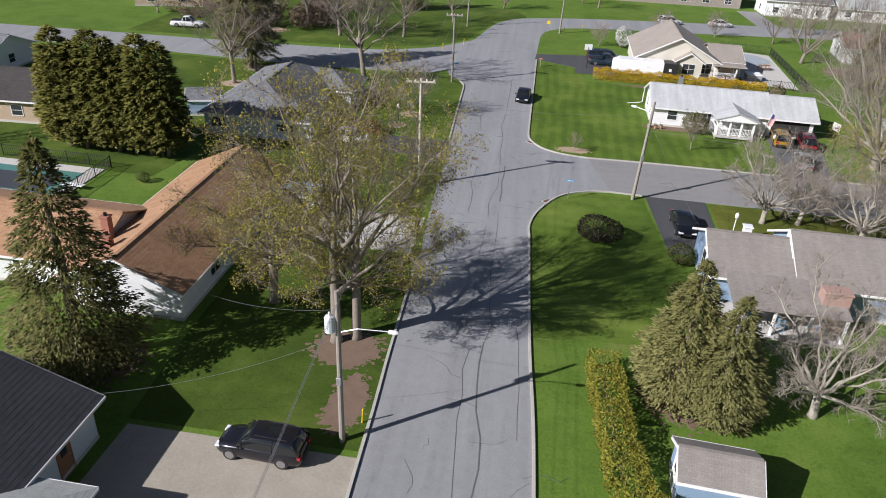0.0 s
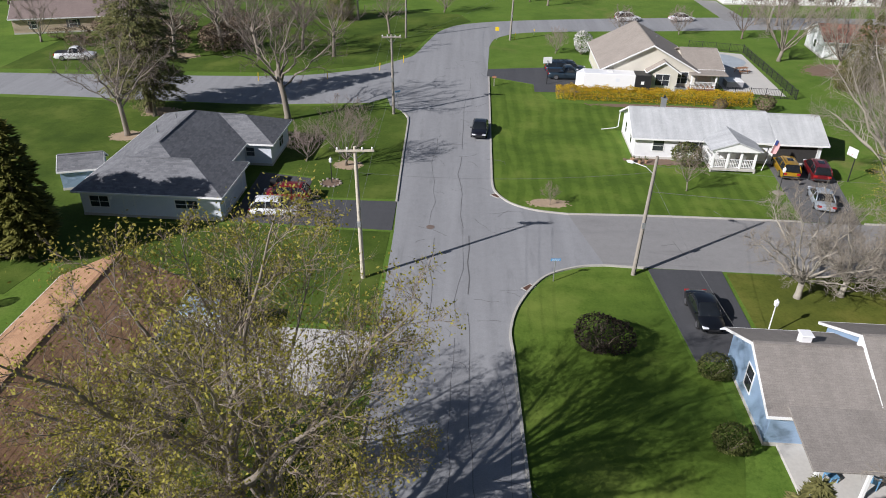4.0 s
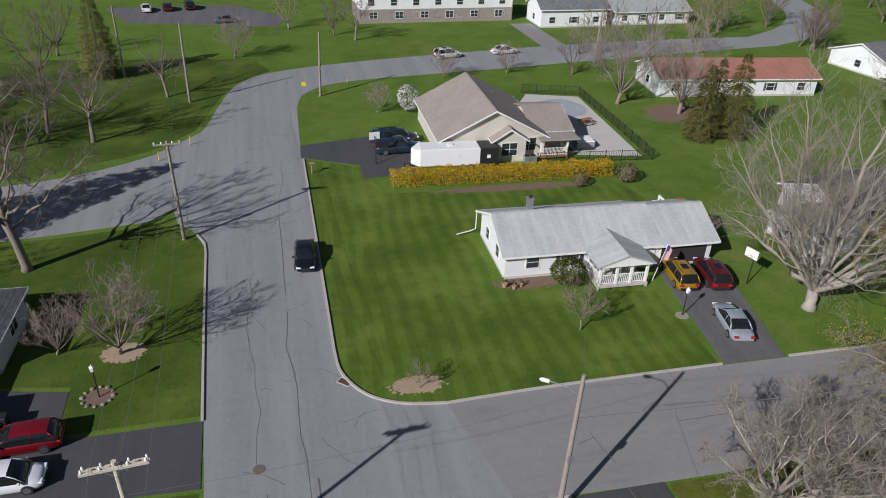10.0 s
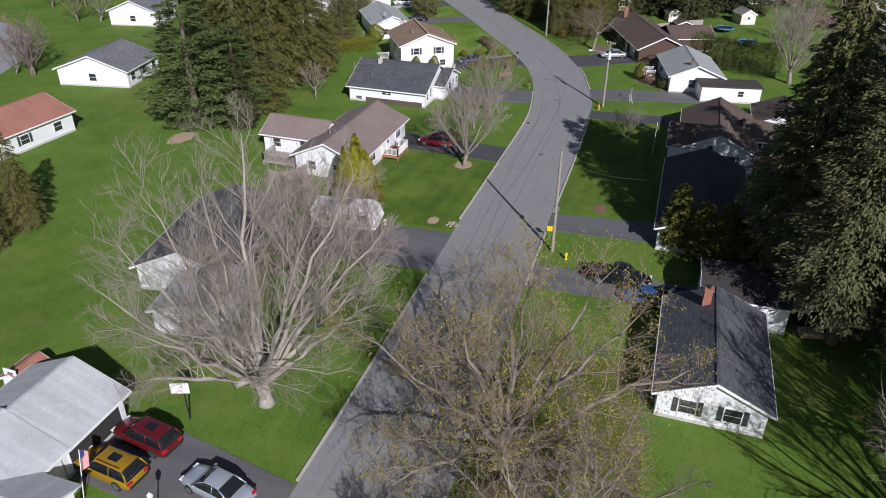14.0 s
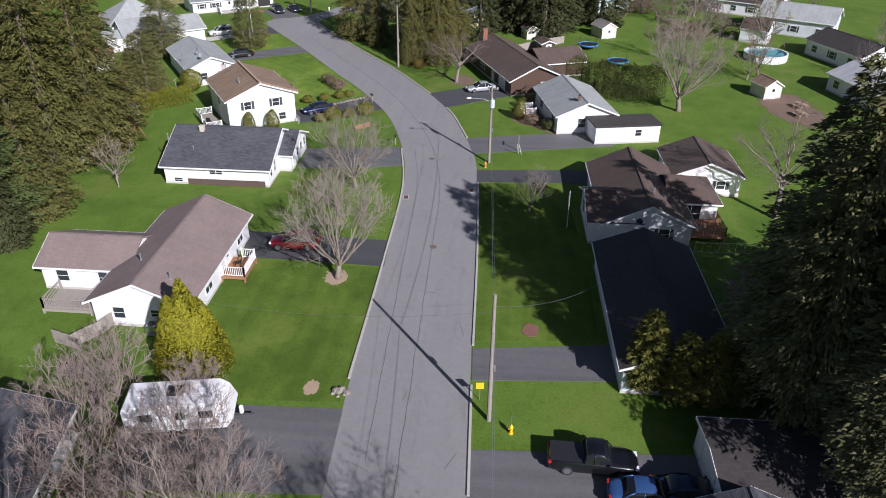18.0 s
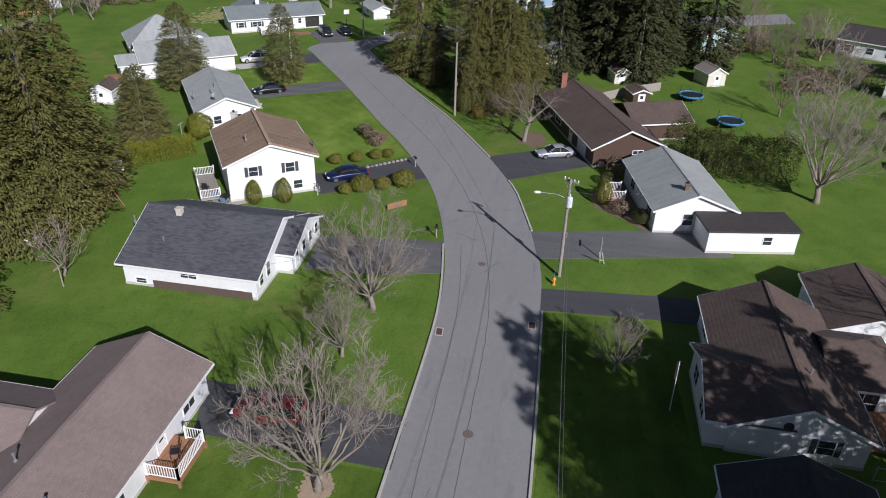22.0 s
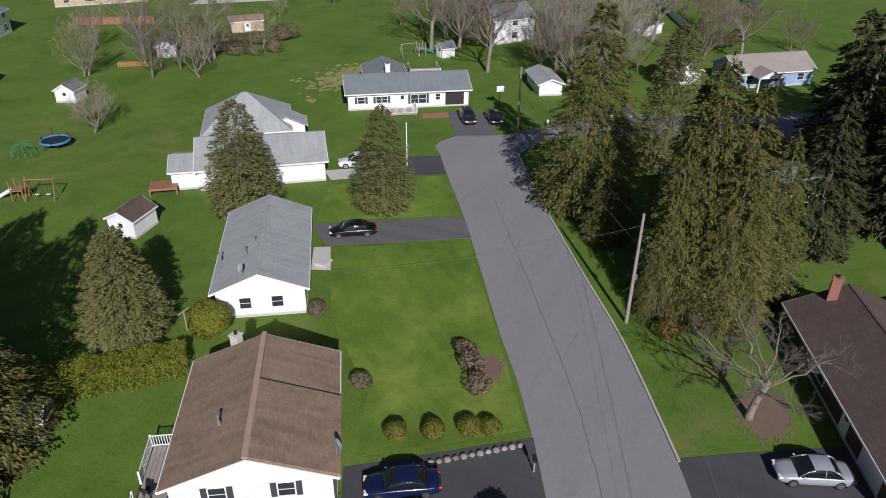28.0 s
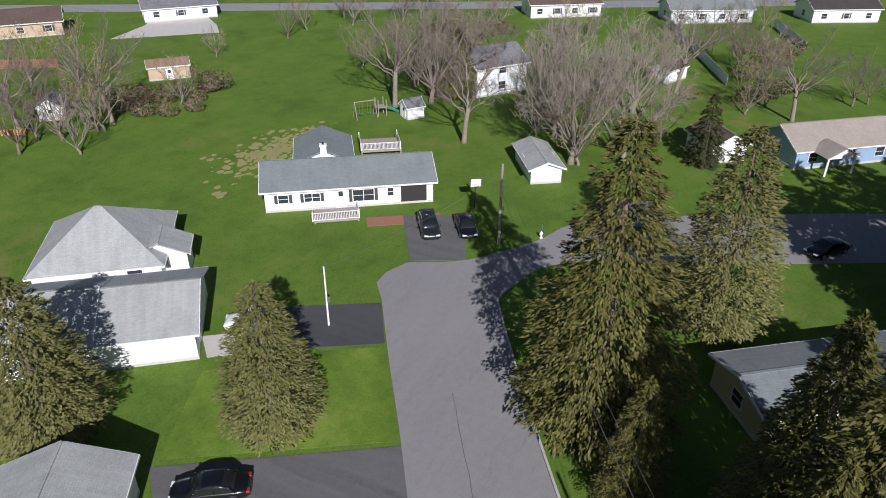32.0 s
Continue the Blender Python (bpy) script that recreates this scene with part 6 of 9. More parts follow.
b4 = first(bush("upright conical dwarf cedar", 9, 0.70, 0.70, 1.15, BOX_LEAF, 6000, 0.042, "dwarf_cedar", "egg"), 115.7, 98.4, 1.15)
place(b4, 116.7, 95.5, 1.2, 40)
for x, y, s in ((127.7, 93.5, 0.9), (129.0, 91.3, 0.9), (130.3, 89.3, 0.9), (120.2, 90.0, 0.9), (121.2, 88.4, 1.4), (122.4, 86.4, 1.0), (123.6, 84.4, 1.4)):
    place(b2, x, y, s * 1.45, 50 * x)
for x, y, s in ((136.4, 91.8, 1.5), (137.6, 92.8, 1.4), (134.2, 90.2, 1.5), (127.7, 61.6, 1.1), (129.4, 62.2, 0.9)):
    place(b3 if s > 1.05 else b1, x, y, s * 0.8, 40 * x)
place(b3, 32.6, 106.0, 1.5), place(b3, 27.0, 105.6, 1.1), place(b3, 122.2, 60.9, 1.2), place(b4, 124.1, 62.6, 1.25, 90), place(b3, 132.2, 61.0, 1.7, 20), place(b1, 120.4, 58.9, 0.85), place(b1, 125.9, 63.0, 0.6), first(bush("dark twiggy rounded shrub on the lawn", 17, 2.0, 2.0, 1.1, leaf_mat("dark_shrub_twigs", (0.022, 0.018, 0.014), (0.075, 0.055, 0.04)), 3200, 0.085), 6.1, 55.6), place(tE, -20.2, 84.2, 0.75, 50), place(b1, -36, 56.5, 0.5), first(bush("small amber-leaved shrub under tall spruces", 27, 1.1, 1.1, 0.9, leaf_mat("amber_leaves", (0.16, 0.11, 0.02), (0.30, 0.20, 0.04)), 1400, 0.075), 147.1, 79.2), place(b3, 130.9, 98.2, 1.0, 140)
place(b1, 12.5, 53.0, 0.9), place(b1, 11.8, 46.8, 0.9), place(b3, 22, 57, 1.0)
first(bush("small flowering tree in white blossom", 12, 1.7, 1.7, 1.9, BLOSSOM, 1500, 0.12, "blossom_tree", category="tree"), 12.4, 131.0)
first(bush("tall golden-green rounded shrub beside the house", 41, 1.7, 1.7, 1.8, PRIVET_GREEN, 8000, 0.07), 130.8, 111.9)

# ---- vehicles ----
def car(label, col, x, y, ang, kind="sedan", name="car", category="car", metal=0.4):
    """A car: lofted body, glazed cabin, roof, wheels with rims, lamps, mirrors. It faces +x in its own axes."""
    L, W, H = {"sedan": (4.75, 1.82, 1.45), "suv": (4.7, 1.88, 1.70), "hatch": (4.25, 1.80, 1.52), "coupe": (4.5, 1.82, 1.38), "pickup": (5.6, 1.98, 1.85), "jeep": (4.3, 1.88, 1.83)}[kind]
    body = paint("car_paint_" + "_".join("%02d" % round(c * 99) for c in col), col, 0.28, metal)
    t = thing(name, label, category, (x, y, 0.035), radians(ang))
    hl, hw = L / 2, W / 2
    belt = H * 0.60 if kind in ("sedan", "coupe") else H * 0.58
    hood = belt * 0.93 if kind != "jeep" else belt
    cab = {"sedan": (-hl * 0.66, -hl * 0.36, hl * 0.14, hl * 0.52), "coupe": (-hl * 0.72, -hl * 0.25, hl * 0.12, hl * 0.5), "suv": (-hl * 0.97, -hl * 0.80, hl * 0.16, hl * 0.50),
           "hatch": (-hl * 0.96, -hl * 0.72, hl * 0.22, hl * 0.62), "pickup": (-hl * 0.22, -hl * 0.16, hl * 0.2, hl * 0.42), "jeep": (-hl * 0.98, -hl * 0.95, hl * 0.2, hl * 0.34)}[kind]
    deck_z = belt * (1.0 if kind in ("suv", "hatch", "jeep") else 0.97)
    stations = [(-hl, 0.38, belt * 0.66, 0.66), (-hl + 0.06, 0.30, belt * 0.80, 0.80), (-hl + 0.20, 0.24, deck_z * 0.95, 0.91), (-hl * 0.78, 0.20, deck_z, 0.97), (-hl * 0.5, 0.19, deck_z * 1.01, 1.0), (-hl * 0.1, 0.19, belt * 1.01, 1.0), (hl * 0.25, 0.19, belt, 1.0),
                (hl * 0.52, 0.19, hood * 1.01, 0.99), (hl * 0.72, 0.20, hood * 0.95, 0.96), (hl * 0.87, 0.22, hood * 0.87, 0.89), (hl - 0.08, 0.26, hood * 0.76, 0.77), (hl, 0.34, hood * 0.60, 0.62)]
    V, F = [], []
    for sx, zl, zt, wf in stations:
        w = hw * wf
        V += [(sx, -w * 0.90, zl), (sx, -w * 0.99, zl + 0.14), (sx, -w, (zl + zt) / 2), (sx, -w * 0.975, zt - 0.12), (sx, -w * 0.90, zt - 0.02), (sx, -w * 0.5, zt + 0.03), (sx, w * 0.5, zt + 0.03), (sx, w * 0.90, zt - 0.02), (sx, w * 0.975, zt - 0.12), (sx, w, (zl + zt) / 2), (sx, w * 0.99, zl + 0.14), (sx, w * 0.90, zl)]
    n = 12
    for k in range(len(stations) - 1):
        F += [(k * n + i, (k + 1) * n + i, (k + 1) * n + (i + 1) % n, k * n + (i + 1) % n) for i in range(n)]
    F += [tuple(range(n)), tuple(range(len(V) - 1, len(V) - n - 1, -1))]
    b = part("body", (V, F), body, t, smooth=True)
    r0, r1, f1, f0 = cab
    top, wt, wb = H, hw * 0.72, hw * 0.92
    zb = belt - 0.04
    hgt = top - zb - 0.02
    xs = [(r0, 0.03), (r0 + 0.5 * (r1 - r0), 0.60), (r1 - 0.02, 0.90), (r1 + 0.3 * (f1 - r1), 0.99), (r1 + 0.65 * (f1 - r1), 1.0), (f1, 0.93), (f1 + 0.45 * (f0 - f1), 0.62), (f0, 0.03)]

    def ring(x, k, lift=0.0, out=0.0):
        h = hgt * k
        ww = wb - (wb - wt) * k
        return [(x, s_ * (w_ + out), zb + z_ + lift) for s_, w_, z_ in ((-1, wb, 0.0), (-1, (wb + ww) / 2, h * 0.5), (-1, ww, h * 0.86), (-1, ww * 0.72, h * 0.985), (1, ww * 0.72, h * 0.985), (1, ww, h * 0.86), (1, (wb + ww) / 2, h * 0.5), (1, wb, 0.0))]

    V, F = [], []
    for x_, k_ in xs:
        V += ring(x_, k_)
    for k in range(len(xs) - 1):
        F += [(k * 8 + i, (k + 1) * 8 + i, (k + 1) * 8 + i + 1, k * 8 + i + 1) for i in range(7)]
    F += [tuple(range(8)), tuple(range(len(V) - 1, len(V) - 9, -1))]
    part("cabin_glass", (V, F), CARGLASS, t, smooth=True)
    V, F = [], []
    for x_, k_ in xs[2:6]:
        V += ring(x_, k_, 0.014, 0.006)[2:6]
    for k in range(3):
        F += [(k * 4 + i, (k + 1) * 4 + i, (k + 1) * 4 + i + 1, k * 4 + i + 1) for i in range(3)]
    part("roof", (V, F), body, t, smooth=True)
    mid = (r1 + f1) / 2
    for s in (-1, 1):
        for lo, hi, w in ((xs[7], xs[5], 0.05), (None, None, 0.06), (xs[0], xs[2], 0.11)):
            if lo is None:
                p0, p1, pm = ring(mid - 0.1, 1.0), ring(mid - 0.1, 1.0), ring(mid - 0.1, 1.0)
            else:
                p0, p1, pm = ring(*lo), ring(*hi), ring(*(xs[6] if lo is xs[7] else xs[1]))
            j = 0 if s < 0 else 7
            j2, j1 = (2, 1) if s < 0 else (5, 6)
            pts_ = [p0[j], pm[j1] if lo is None else pm[j2], p1[j2]]
            part("pillar", tube(pts_, [w / 2] * 3, 5), body, t, smooth=True)
        part("mirror", box(f0 - 0.35, s * (hw + 0.06) - 0.08, belt, f0 - 0.2, s * (hw + 0.06) + 0.08, belt + 0.14, 0.03), body, t)
        part("headlight", box(hl - 0.30, s * hw * 0.62 - 0.2, hood * 0.66, hl - 0.02, s * hw * 0.62 + 0.2, hood * 0.80, 0.03), LAMP_CLEAR, t)
        part("taillight", box(-hl - 0.015, s * hw * 0.68 - 0.17, belt * 0.66, -hl + 0.2, s * hw * 0.68 + 0.17, belt * 0.86, 0.03), LAMP_RED, t)
        for wx in (-L * 0.29, L * 0.31):
            wr_ = 0.33 if kind in ("sedan", "coupe", "hatch") else 0.38
            m = pose(wx, s * (hw - 0.10), wr_ - 0.01, 90, 0, 0)
            wh = part("wheel", lathe([(wr_ * 0.7, -0.11), (wr_ * 0.97, -0.10), (wr_, -0.06), (wr_, 0.06), (wr_ * 0.97, 0.10), (wr_ * 0.7, 0.11)], 18), RUBBER, t, m=m, smooth=False)
            part("rim", lathe([(wr_ * 0.66, -0.125), (wr_ * 0.6, -0.118), (wr_ * 0.2, -0.10), (wr_ * 0.2, 0.10), (wr_ * 0.6, 0.118), (wr_ * 0.66, 0.125)], 14), ALLOY, wh)
    part("bumper", box(-hl - 0.04, -hw * 0.78, 0.36, -hl + 0.08, hw * 0.78, 0.56, 0.03), BLACK if kind in ("suv", "jeep") else body, t)
    part("grille", box(hl - 0.10, -hw * 0.42, hood * 0.45, hl + 0.015, hw * 0.42, hood * 0.66, 0.02), BLACK, t)
    if kind == "suv":
        for s in (-1, 1):
            part("roof_rail", tube([(r1 + 0.25, s * wt * 0.86, top + 0.0), (f1 - 0.25, s * wt * 0.86, top + 0.0)], [0.025, 0.025], 5), BLACK, t)
        part("sunroof", box(mid - 0.35, -wt * 0.42, top - 0.03, mid + 0.4, wt * 0.42, top + 0.004), CARGLASS, t)
    if kind == "pickup":
        part("bed", box(-hl * 0.96, -hw * 0.84, belt - 0.02, -hl * 0.26, hw * 0.84, belt + 0.02), BLACK, t)
    return t


DARK, NAVY = (0.012, 0.012, 0.015), (0.012, 0.018, 0.05)
car("black compact SUV parked on the tan driveway", (0.015, 0.014, 0.02), -12.4, 26.3, 178, "suv")
car("black sedan parked at the kerb", (0.012, 0.014, 0.022), -2.75, 94.4, 268, "sedan")
car("white hatchback parked on the black driveway", (0.75, 0.76, 0.78), -20.2, 72.4, 2, "hatch", metal=0.0)
car("red compact SUV parked on the black driveway", (0.24, 0.008, 0.016), -20.0, 75.4, 184, "hatch")
car("black sedan parked beside the blue house", (0.01, 0.011, 0.014), 13.6, 59.8, 272, "sedan")
car("mustard yellow SUV parked before the open garage", (0.44, 0.25, 0.012), 28.4, 86.6, 84, "suv")
car("dark red SUV parked before the open garage", (0.16, 0.012, 0.016), 31.3, 86.2, 82, "suv")
car("silver sedan parked on the worn driveway", (0.42, 0.47, 0.52), 29.2, 79.5, 80, "sedan")
car("dark teal off-road vehicle on the driveway", (0.03, 0.05, 0.07), 9.0, 117.4, 3, "pickup")
car("dark teal off-road vehicle beside the cream house", (0.03, 0.05, 0.07), 9.6, 120.6, 3, "suv")
car("dark blue SUV on the driveway", (0.03, 0.06, 0.10), 8.4, 120.4, 2, "suv")
car("red SUV parked under a bare tree", (0.24, 0.012, 0.02), 86.3, 84.8, 92, "suv")
car("black pickup in a shaded driveway", DARK, 60.9, 59.2, 268, "pickup")
car("medium blue sedan beside a black pickup", (0.05, 0.12, 0.30), 58.4, 56.2, 268, "sedan")
car("dark blue car in deep shade", NAVY, 58.8, 53.6, 265, "sedan")
car("dark blue sedan parked on the black driveway", (0.012, 0.02, 0.075), 124.0, 91.0, 122, "sedan")
car("silver sedan parked before the brown house", (0.48, 0.50, 0.53), 136.2, 68.3, 112, "sedan")
car("black sedan parked on the grey driveway", (0.01, 0.01, 0.012), 150.4, 111.0, 124, "sedan")
car("white SUV half hidden behind a conifer", (0.72, 0.73, 0.74), 165.3, 119.6, 122, "suv", metal=0.0)
car("dark grey SUV before the open garage", (0.03, 0.032, 0.036), 185.9, 114.2, 215, "suv")
car("black sedan beside the garage", DARK, 187.8, 111.0, 215, "sedan")
car("dark car in a shaded driveway", DARK, 106.2, 52.0, 90, "suv")
car("white SUV parked on the far street", (0.7, 0.71, 0.72), 23.6, 156.6, 14, "suv", metal=0.0)
car("white sedan parked on the far street", (0.7, 0.7, 0.71), 34.0, 158.4, 12, "sedan", metal=0.0)
car("white pickup on a far driveway", (0.7, 0.7, 0.71), -62, 118, 10, "pickup", metal=0.0)
car("silver blue sedan across the corner", (0.3, 0.36, 0.42), 196.5, 95.8, 120, "sedan")
car("white sedan in the far parking lot", (0.7, 0.7, 0.71), -28.7, 193.9, 100, "sedan", metal=0.0)
car("dark red hatchback in the far parking lot", (0.10, 0.012, 0.016), -24.9, 194.8, 100, "hatch")
car("black SUV in the far parking lot", DARK, -20.8, 196.0, 100, "suv")
car("grey sedan at the edge of the far parking lot", (0.16, 0.17, 0.18), -13.2, 183.6, 10, "sedan")
car("dark sedan across the corner", DARK, 199, 78, 140, "sedan")

# ---- street furniture ----
def wire(a, b, sag=0.5, r=0.008):
    A, B = Vector(a), Vector(b)
    pts = []
    for i in range(13):
        t = i / 12
        p = A.lerp(B, t)
        p.z -= sag * 4 * t * (1 - t)
        pts.append(p)
    single("cable", tube(pts, [r] * 13, 4), WIRE, "thin dark overhead cable between utility poles", "cable", group="overhead cables")


def pole(x, y, height, label, lean=0.0, lean_dir=0.0, arm=0.0, arm_dir=0.0, lamp=None, transformer=False, mat=POLEWOOD, stout=1.0):
    t = thing("utility_pole", label, "utility pole", (x, y, 0))
    t.matrix_basis = pose(x, y, 0) @ pose(0, 0, 0, 0, 0, math.degrees(lean_dir)) @ pose(0, 0, 0, 0, lean, 0) @ pose(0, 0, 0, 0, 0, -math.degrees(lean_dir))
    part("shaft", tube([(0, 0, -0.3), (0, 0, height * 0.5), (0, 0, height)], [0.17 * stout, 0.14 * stout, 0.11 * stout], 10), mat, t)
    part("ground_wire", tube([(0.17 * stout, 0, 0), (0.12 * stout, 0, height * 0.9)], [0.015, 0.015], 4), STEEL, t)
    part("tag_box", box(-0.12, -0.28, height * 0.42, 0.12, -0.14, height * 0.42 + 0.45, 0.02), STEEL, t)
    if arm:
        for k, dz in enumerate((0.25, 0.38) if arm > 2 else (0.25,)):
            off = 0.16 if k else -0.16
            m = pose(0, 0, height - dz, 0, 0, math.degrees(arm_dir))
            part("crossarm", box(-arm / 2, off - 0.06, -0.07, arm / 2, off + 0.06, 0.07, 0.01), GREYWOOD if mat is POLEWOOD else mat, t, m=m)
            for ix in (-0.46, -0.2, 0.2, 0.46):
                part("insulator", moved(lathe([(0.03, 0.07), (0.06, 0.12), (0.04, 0.17), (0.06, 0.2), (0.02, 0.26)], 8), pose(ix * arm, off, 0)), WHITE_METAL, t, m=m)
        for ix in (-1, 1):
            part("brace", tube([(ix * arm * 0.3, 0.1, height - 0.32), (0, 0.1, height - 1.0)], [0.025, 0.025], 4), STEEL, t, m=pose(0, 0, 0, 0, 0, math.degrees(arm_dir)))
    if lamp is not None:
        ang, lz, ln = lamp
        m = pose(0, 0, lz, 0, 0, math.degrees(ang))
        part("lamp_arm", tube([(0.1, 0, 0), (ln * 0.4, 0, 0.35), (ln, 0, 0.45)], [0.035, 0.03, 0.03], 6), STEEL, t, m=m)
        part("lamp_head", moved(lathe([(0.04, -0.28), (0.11, -0.22), (0.12, 0.12), (0.08, 0.22), (0.03, 0.28)], 10), pose(ln + 0.25, 0, 0.44, 0, 90, 0)), WHITE_METAL, t, m=m)
    if transformer:
        part("transformer", moved(lathe([(0.20, 0), (0.26, 0.05), (0.26, 0.85), (0.22, 0.95), (0.06, 1.0), (0.06, 1.15), (0.03, 1.2)], 14), pose(-0.38, -0.1, height - 2.4)), plain("transformer_paint", (0.62, 0.65, 0.68), 0.4), t)
    return t


pole(-8.6, 28.0, 9.6, "brown wooden utility pole with grey transformer and street lamp", 1.0, 2.6, 0, 0, (radians(-2), 7.2, 2.6), True)
pole(-10.9, 62.6, 10.5, "pale utility pole with double crossarm and hanging insulators", 1.2, 2.8, 2.6, radians(5), None, False, plain("bleached_pole_wood", (0.52, 0.47, 0.38), 0.85, 0.25, 3.0))
pole(9.6, 65.0, 9.6, "grey leaning utility pole with street lamp", 3.5, 0.9, 0, 0, (radians(150), 8.3, 1.6))
pole(-13.2, 99.6, 9.4, "grey utility pole with crossarm at the road junction", 1.0, 2.6, 2.2, radians(4))
pole(-15.9, 137.6, 10.4, "tan wooden utility pole beside the far street", 0.3, 0)
pole(-26.0, 150.0, 10.0, "brown wooden utility pole on the far verge")
pole(1.4, 138.6, 8.8, "pale utility pole with yellow guy guard", 1.5, 0.4)
pole(47.6, 151.6, 9.0, "grey utility pole leaning beside the far street", 3.0, 0.2)
pole(64.4, 65.8, 10.2, "grey wooden utility pole beside the street", 1.2, 0.3, 0.0)
pole(108.4, 66.6, 9.4, "grey utility pole with transformer and street lamp", 1.0, 0.2, 1.4, radians(60), (radians(95), 7.6, 2.4), True)
pole(147.6, 82.7, 10.0, "weathered grey utility pole at the street edge", 2.0, 0.2)
pole(168.0, 114.3, 5.6, "short white utility post beside the driveway", 0, 0, mat=WHITE, stout=0.5)
pole(186.8, 107.0, 8.4, "dark utility pole at the corner")
for o in (-1.1, 0.0, 1.1):
    wire((-8.6 + o * 0.15, 28, 9.2 + 0.3 * o), (-10.9 + o, 62.6, 10.4), 0.7)
    wire((-10.9 + o, 62.6, 10.4), (-13.2 + o, 99.6, 9.3), 0.7)
    wire((-8.6 + o * 0.15, 28, 9.2 + 0.3 * o), (-7.0 + o * 0.15, -12, 9.2 + 0.3 * o), 0.6)
wire((-10.9, 62.6, 8.6), (9.9, 65.4, 8.4), 0.5), wire((-13.2, 99.6, 9.0), (-15.9, 137.6, 9.8), 0.6), wire((-13.2, 99.6, 8.6), (1.5, 138.6, 8.2), 0.6)
for z, r in ((8.9, 0.008), (6.9, 0.014)):
    wire((10.0, 65.3, z), (64.5, 65.8, z + 0.5), 1.0, r), wire((64.5, 65.8, z + 0.5), (108.5, 66.6, z), 0.9, r), wire((108.5, 66.6, z), (147.8, 82.8, z + 0.4), 0.8, r), wire((147.8, 82.8, z + 0.4), (186.8, 107, z - 1.2), 0.9, r)
wire((64.5, 65.8, 9.4), (78, 56.6, 3.2), 0.8), wire((64.5, 65.8, 9.0), (72.5, 88.9, 3.0), 0.9), wire((108.5, 66.6, 8.4), (121, 58.6, 3.4), 0.5), wire((108.5, 66.6, 8.4), (99.6, 91, 3.0), 0.8)
wire((147.8, 82.8, 9.0), (138, 107, 3.6), 0.8), wire((147.8, 82.8, 8.2), (156, 68.6, 3.2), 0.6), wire((-8.6, 28, 8.6), (-21.6, 36.6, 2.9), 0.7), wire((-8.6, 28, 7.0), (-21, 25.6, 3.0), 0.6), wire((186.8, 107, 7.5), (192.4, 116.5, 2.9), 0.4), wire((168, 114.3, 5.5), (186.8, 107, 7.4), 0.5), wire((9.6, 65, 8.4), (13.6, 54.5, 3.0), 0.4), wire((10.0, 65.2, 8.8), (20.5, 88.4, 2.9), 0.6)

# signs, mailboxes, hydrants, lamps
def post_sign(x, y, label, h, plate, mat, ang=0.0, postmat=STEEL, name="street_sign"):
    t = thing(name, label, "sign", (x, y, 0), ang)
    part("post", tube([(0, 0, -0.1), (0, 0, h)], [0.035, 0.035], 6), postmat, t)
    part("plate", moved(box(-plate[0] / 2, -0.015, 0, plate[0] / 2, 0.015, plate[1]), pose(0, -0.05, h - plate[1])), mat, t)
    return t


SIGNBLUE, SIGNYEL = plain("sign_blue", (0.10, 0.30, 0.55), 0.4), plain("sign_yellow", (0.75, 0.52, 0.02), 0.4)
s = post_sign(3.4, 63.5, "blue street name sign on a thin post", 2.0, (0.75, 0.2), SIGNBLUE, 0.1)
part("plate_bars", join(box(-0.28, -0.075, 1.87, 0.10, -0.068, 1.92), box(0.14, -0.075, 1.87, 0.28, -0.068, 1.92)), WHITE, s)
post_sign(-13.0, 101.9, "blue street name sign at the junction", 2.2, (0.7, 0.2), SIGNBLUE, 0.6)
post_sign(-0.8, 138.6, "yellow warning sign on a post", 2.1, (0.6, 0.6), SIGNYEL), post_sign(5.6, 143.0, "small yellow marker post", 1.0, (0.12, 0.4), SIGNYEL)
post_sign(66.4, 66.5, "small square yellow warning sign", 1.6, (0.55, 0.55), SIGNYEL, radians(-85))
for x, y in ((-24, 112.9), (-17.5, 118), (-14.6, 122.4), (-33, 110.9), (2.2, 139.2), (-7.9, 29.6)):
    single("marker_post", lathe([(0.05, -0.05), (0.05, 1.1), (0.02, 1.15)], 8), SIGNYEL, "thin yellow marker post on the verge", "marker post", pose(x, y, 0, 6, 4, 0), group="marker posts")


def hydrant(x, y, label, col):
    t = thing("fire_hydrant", label, "fire hydrant", (x, y, 0))
    part("barrel", lathe([(0.16, 0), (0.16, 0.06), (0.11, 0.08), (0.11, 0.5), (0.15, 0.52), (0.15, 0.56), (0.12, 0.66), (0.04, 0.74), (0.04, 0.8)], 12), col, t)
    for a in (0, 90, 180):
        part("outlet", moved(lathe([(0.06, 0.08), (0.06, 0.18), (0.04, 0.2)], 8), pose(0, 0, 0.42, 0, 0, a) @ pose(0, 0, 0, 0, 90, 0)), col, t)
    part("flag_rod", tube([(0.14, 0, 0.3), (0.16, 0, 1.5)], [0.012, 0.012], 4), SIGNBLUE, t)


hydrant(63.3, 64.3, "yellow fire hydrant with a blue marker rod", SIGNYEL), hydrant(106.9, 67.0, "orange and yellow fire hydrant by the driveway", plain("hydrant_orange", (0.62, 0.30, 0.04), 0.5)), hydrant(189.6, 103.6, "pale hydrant in a tree's shade", WHITE)


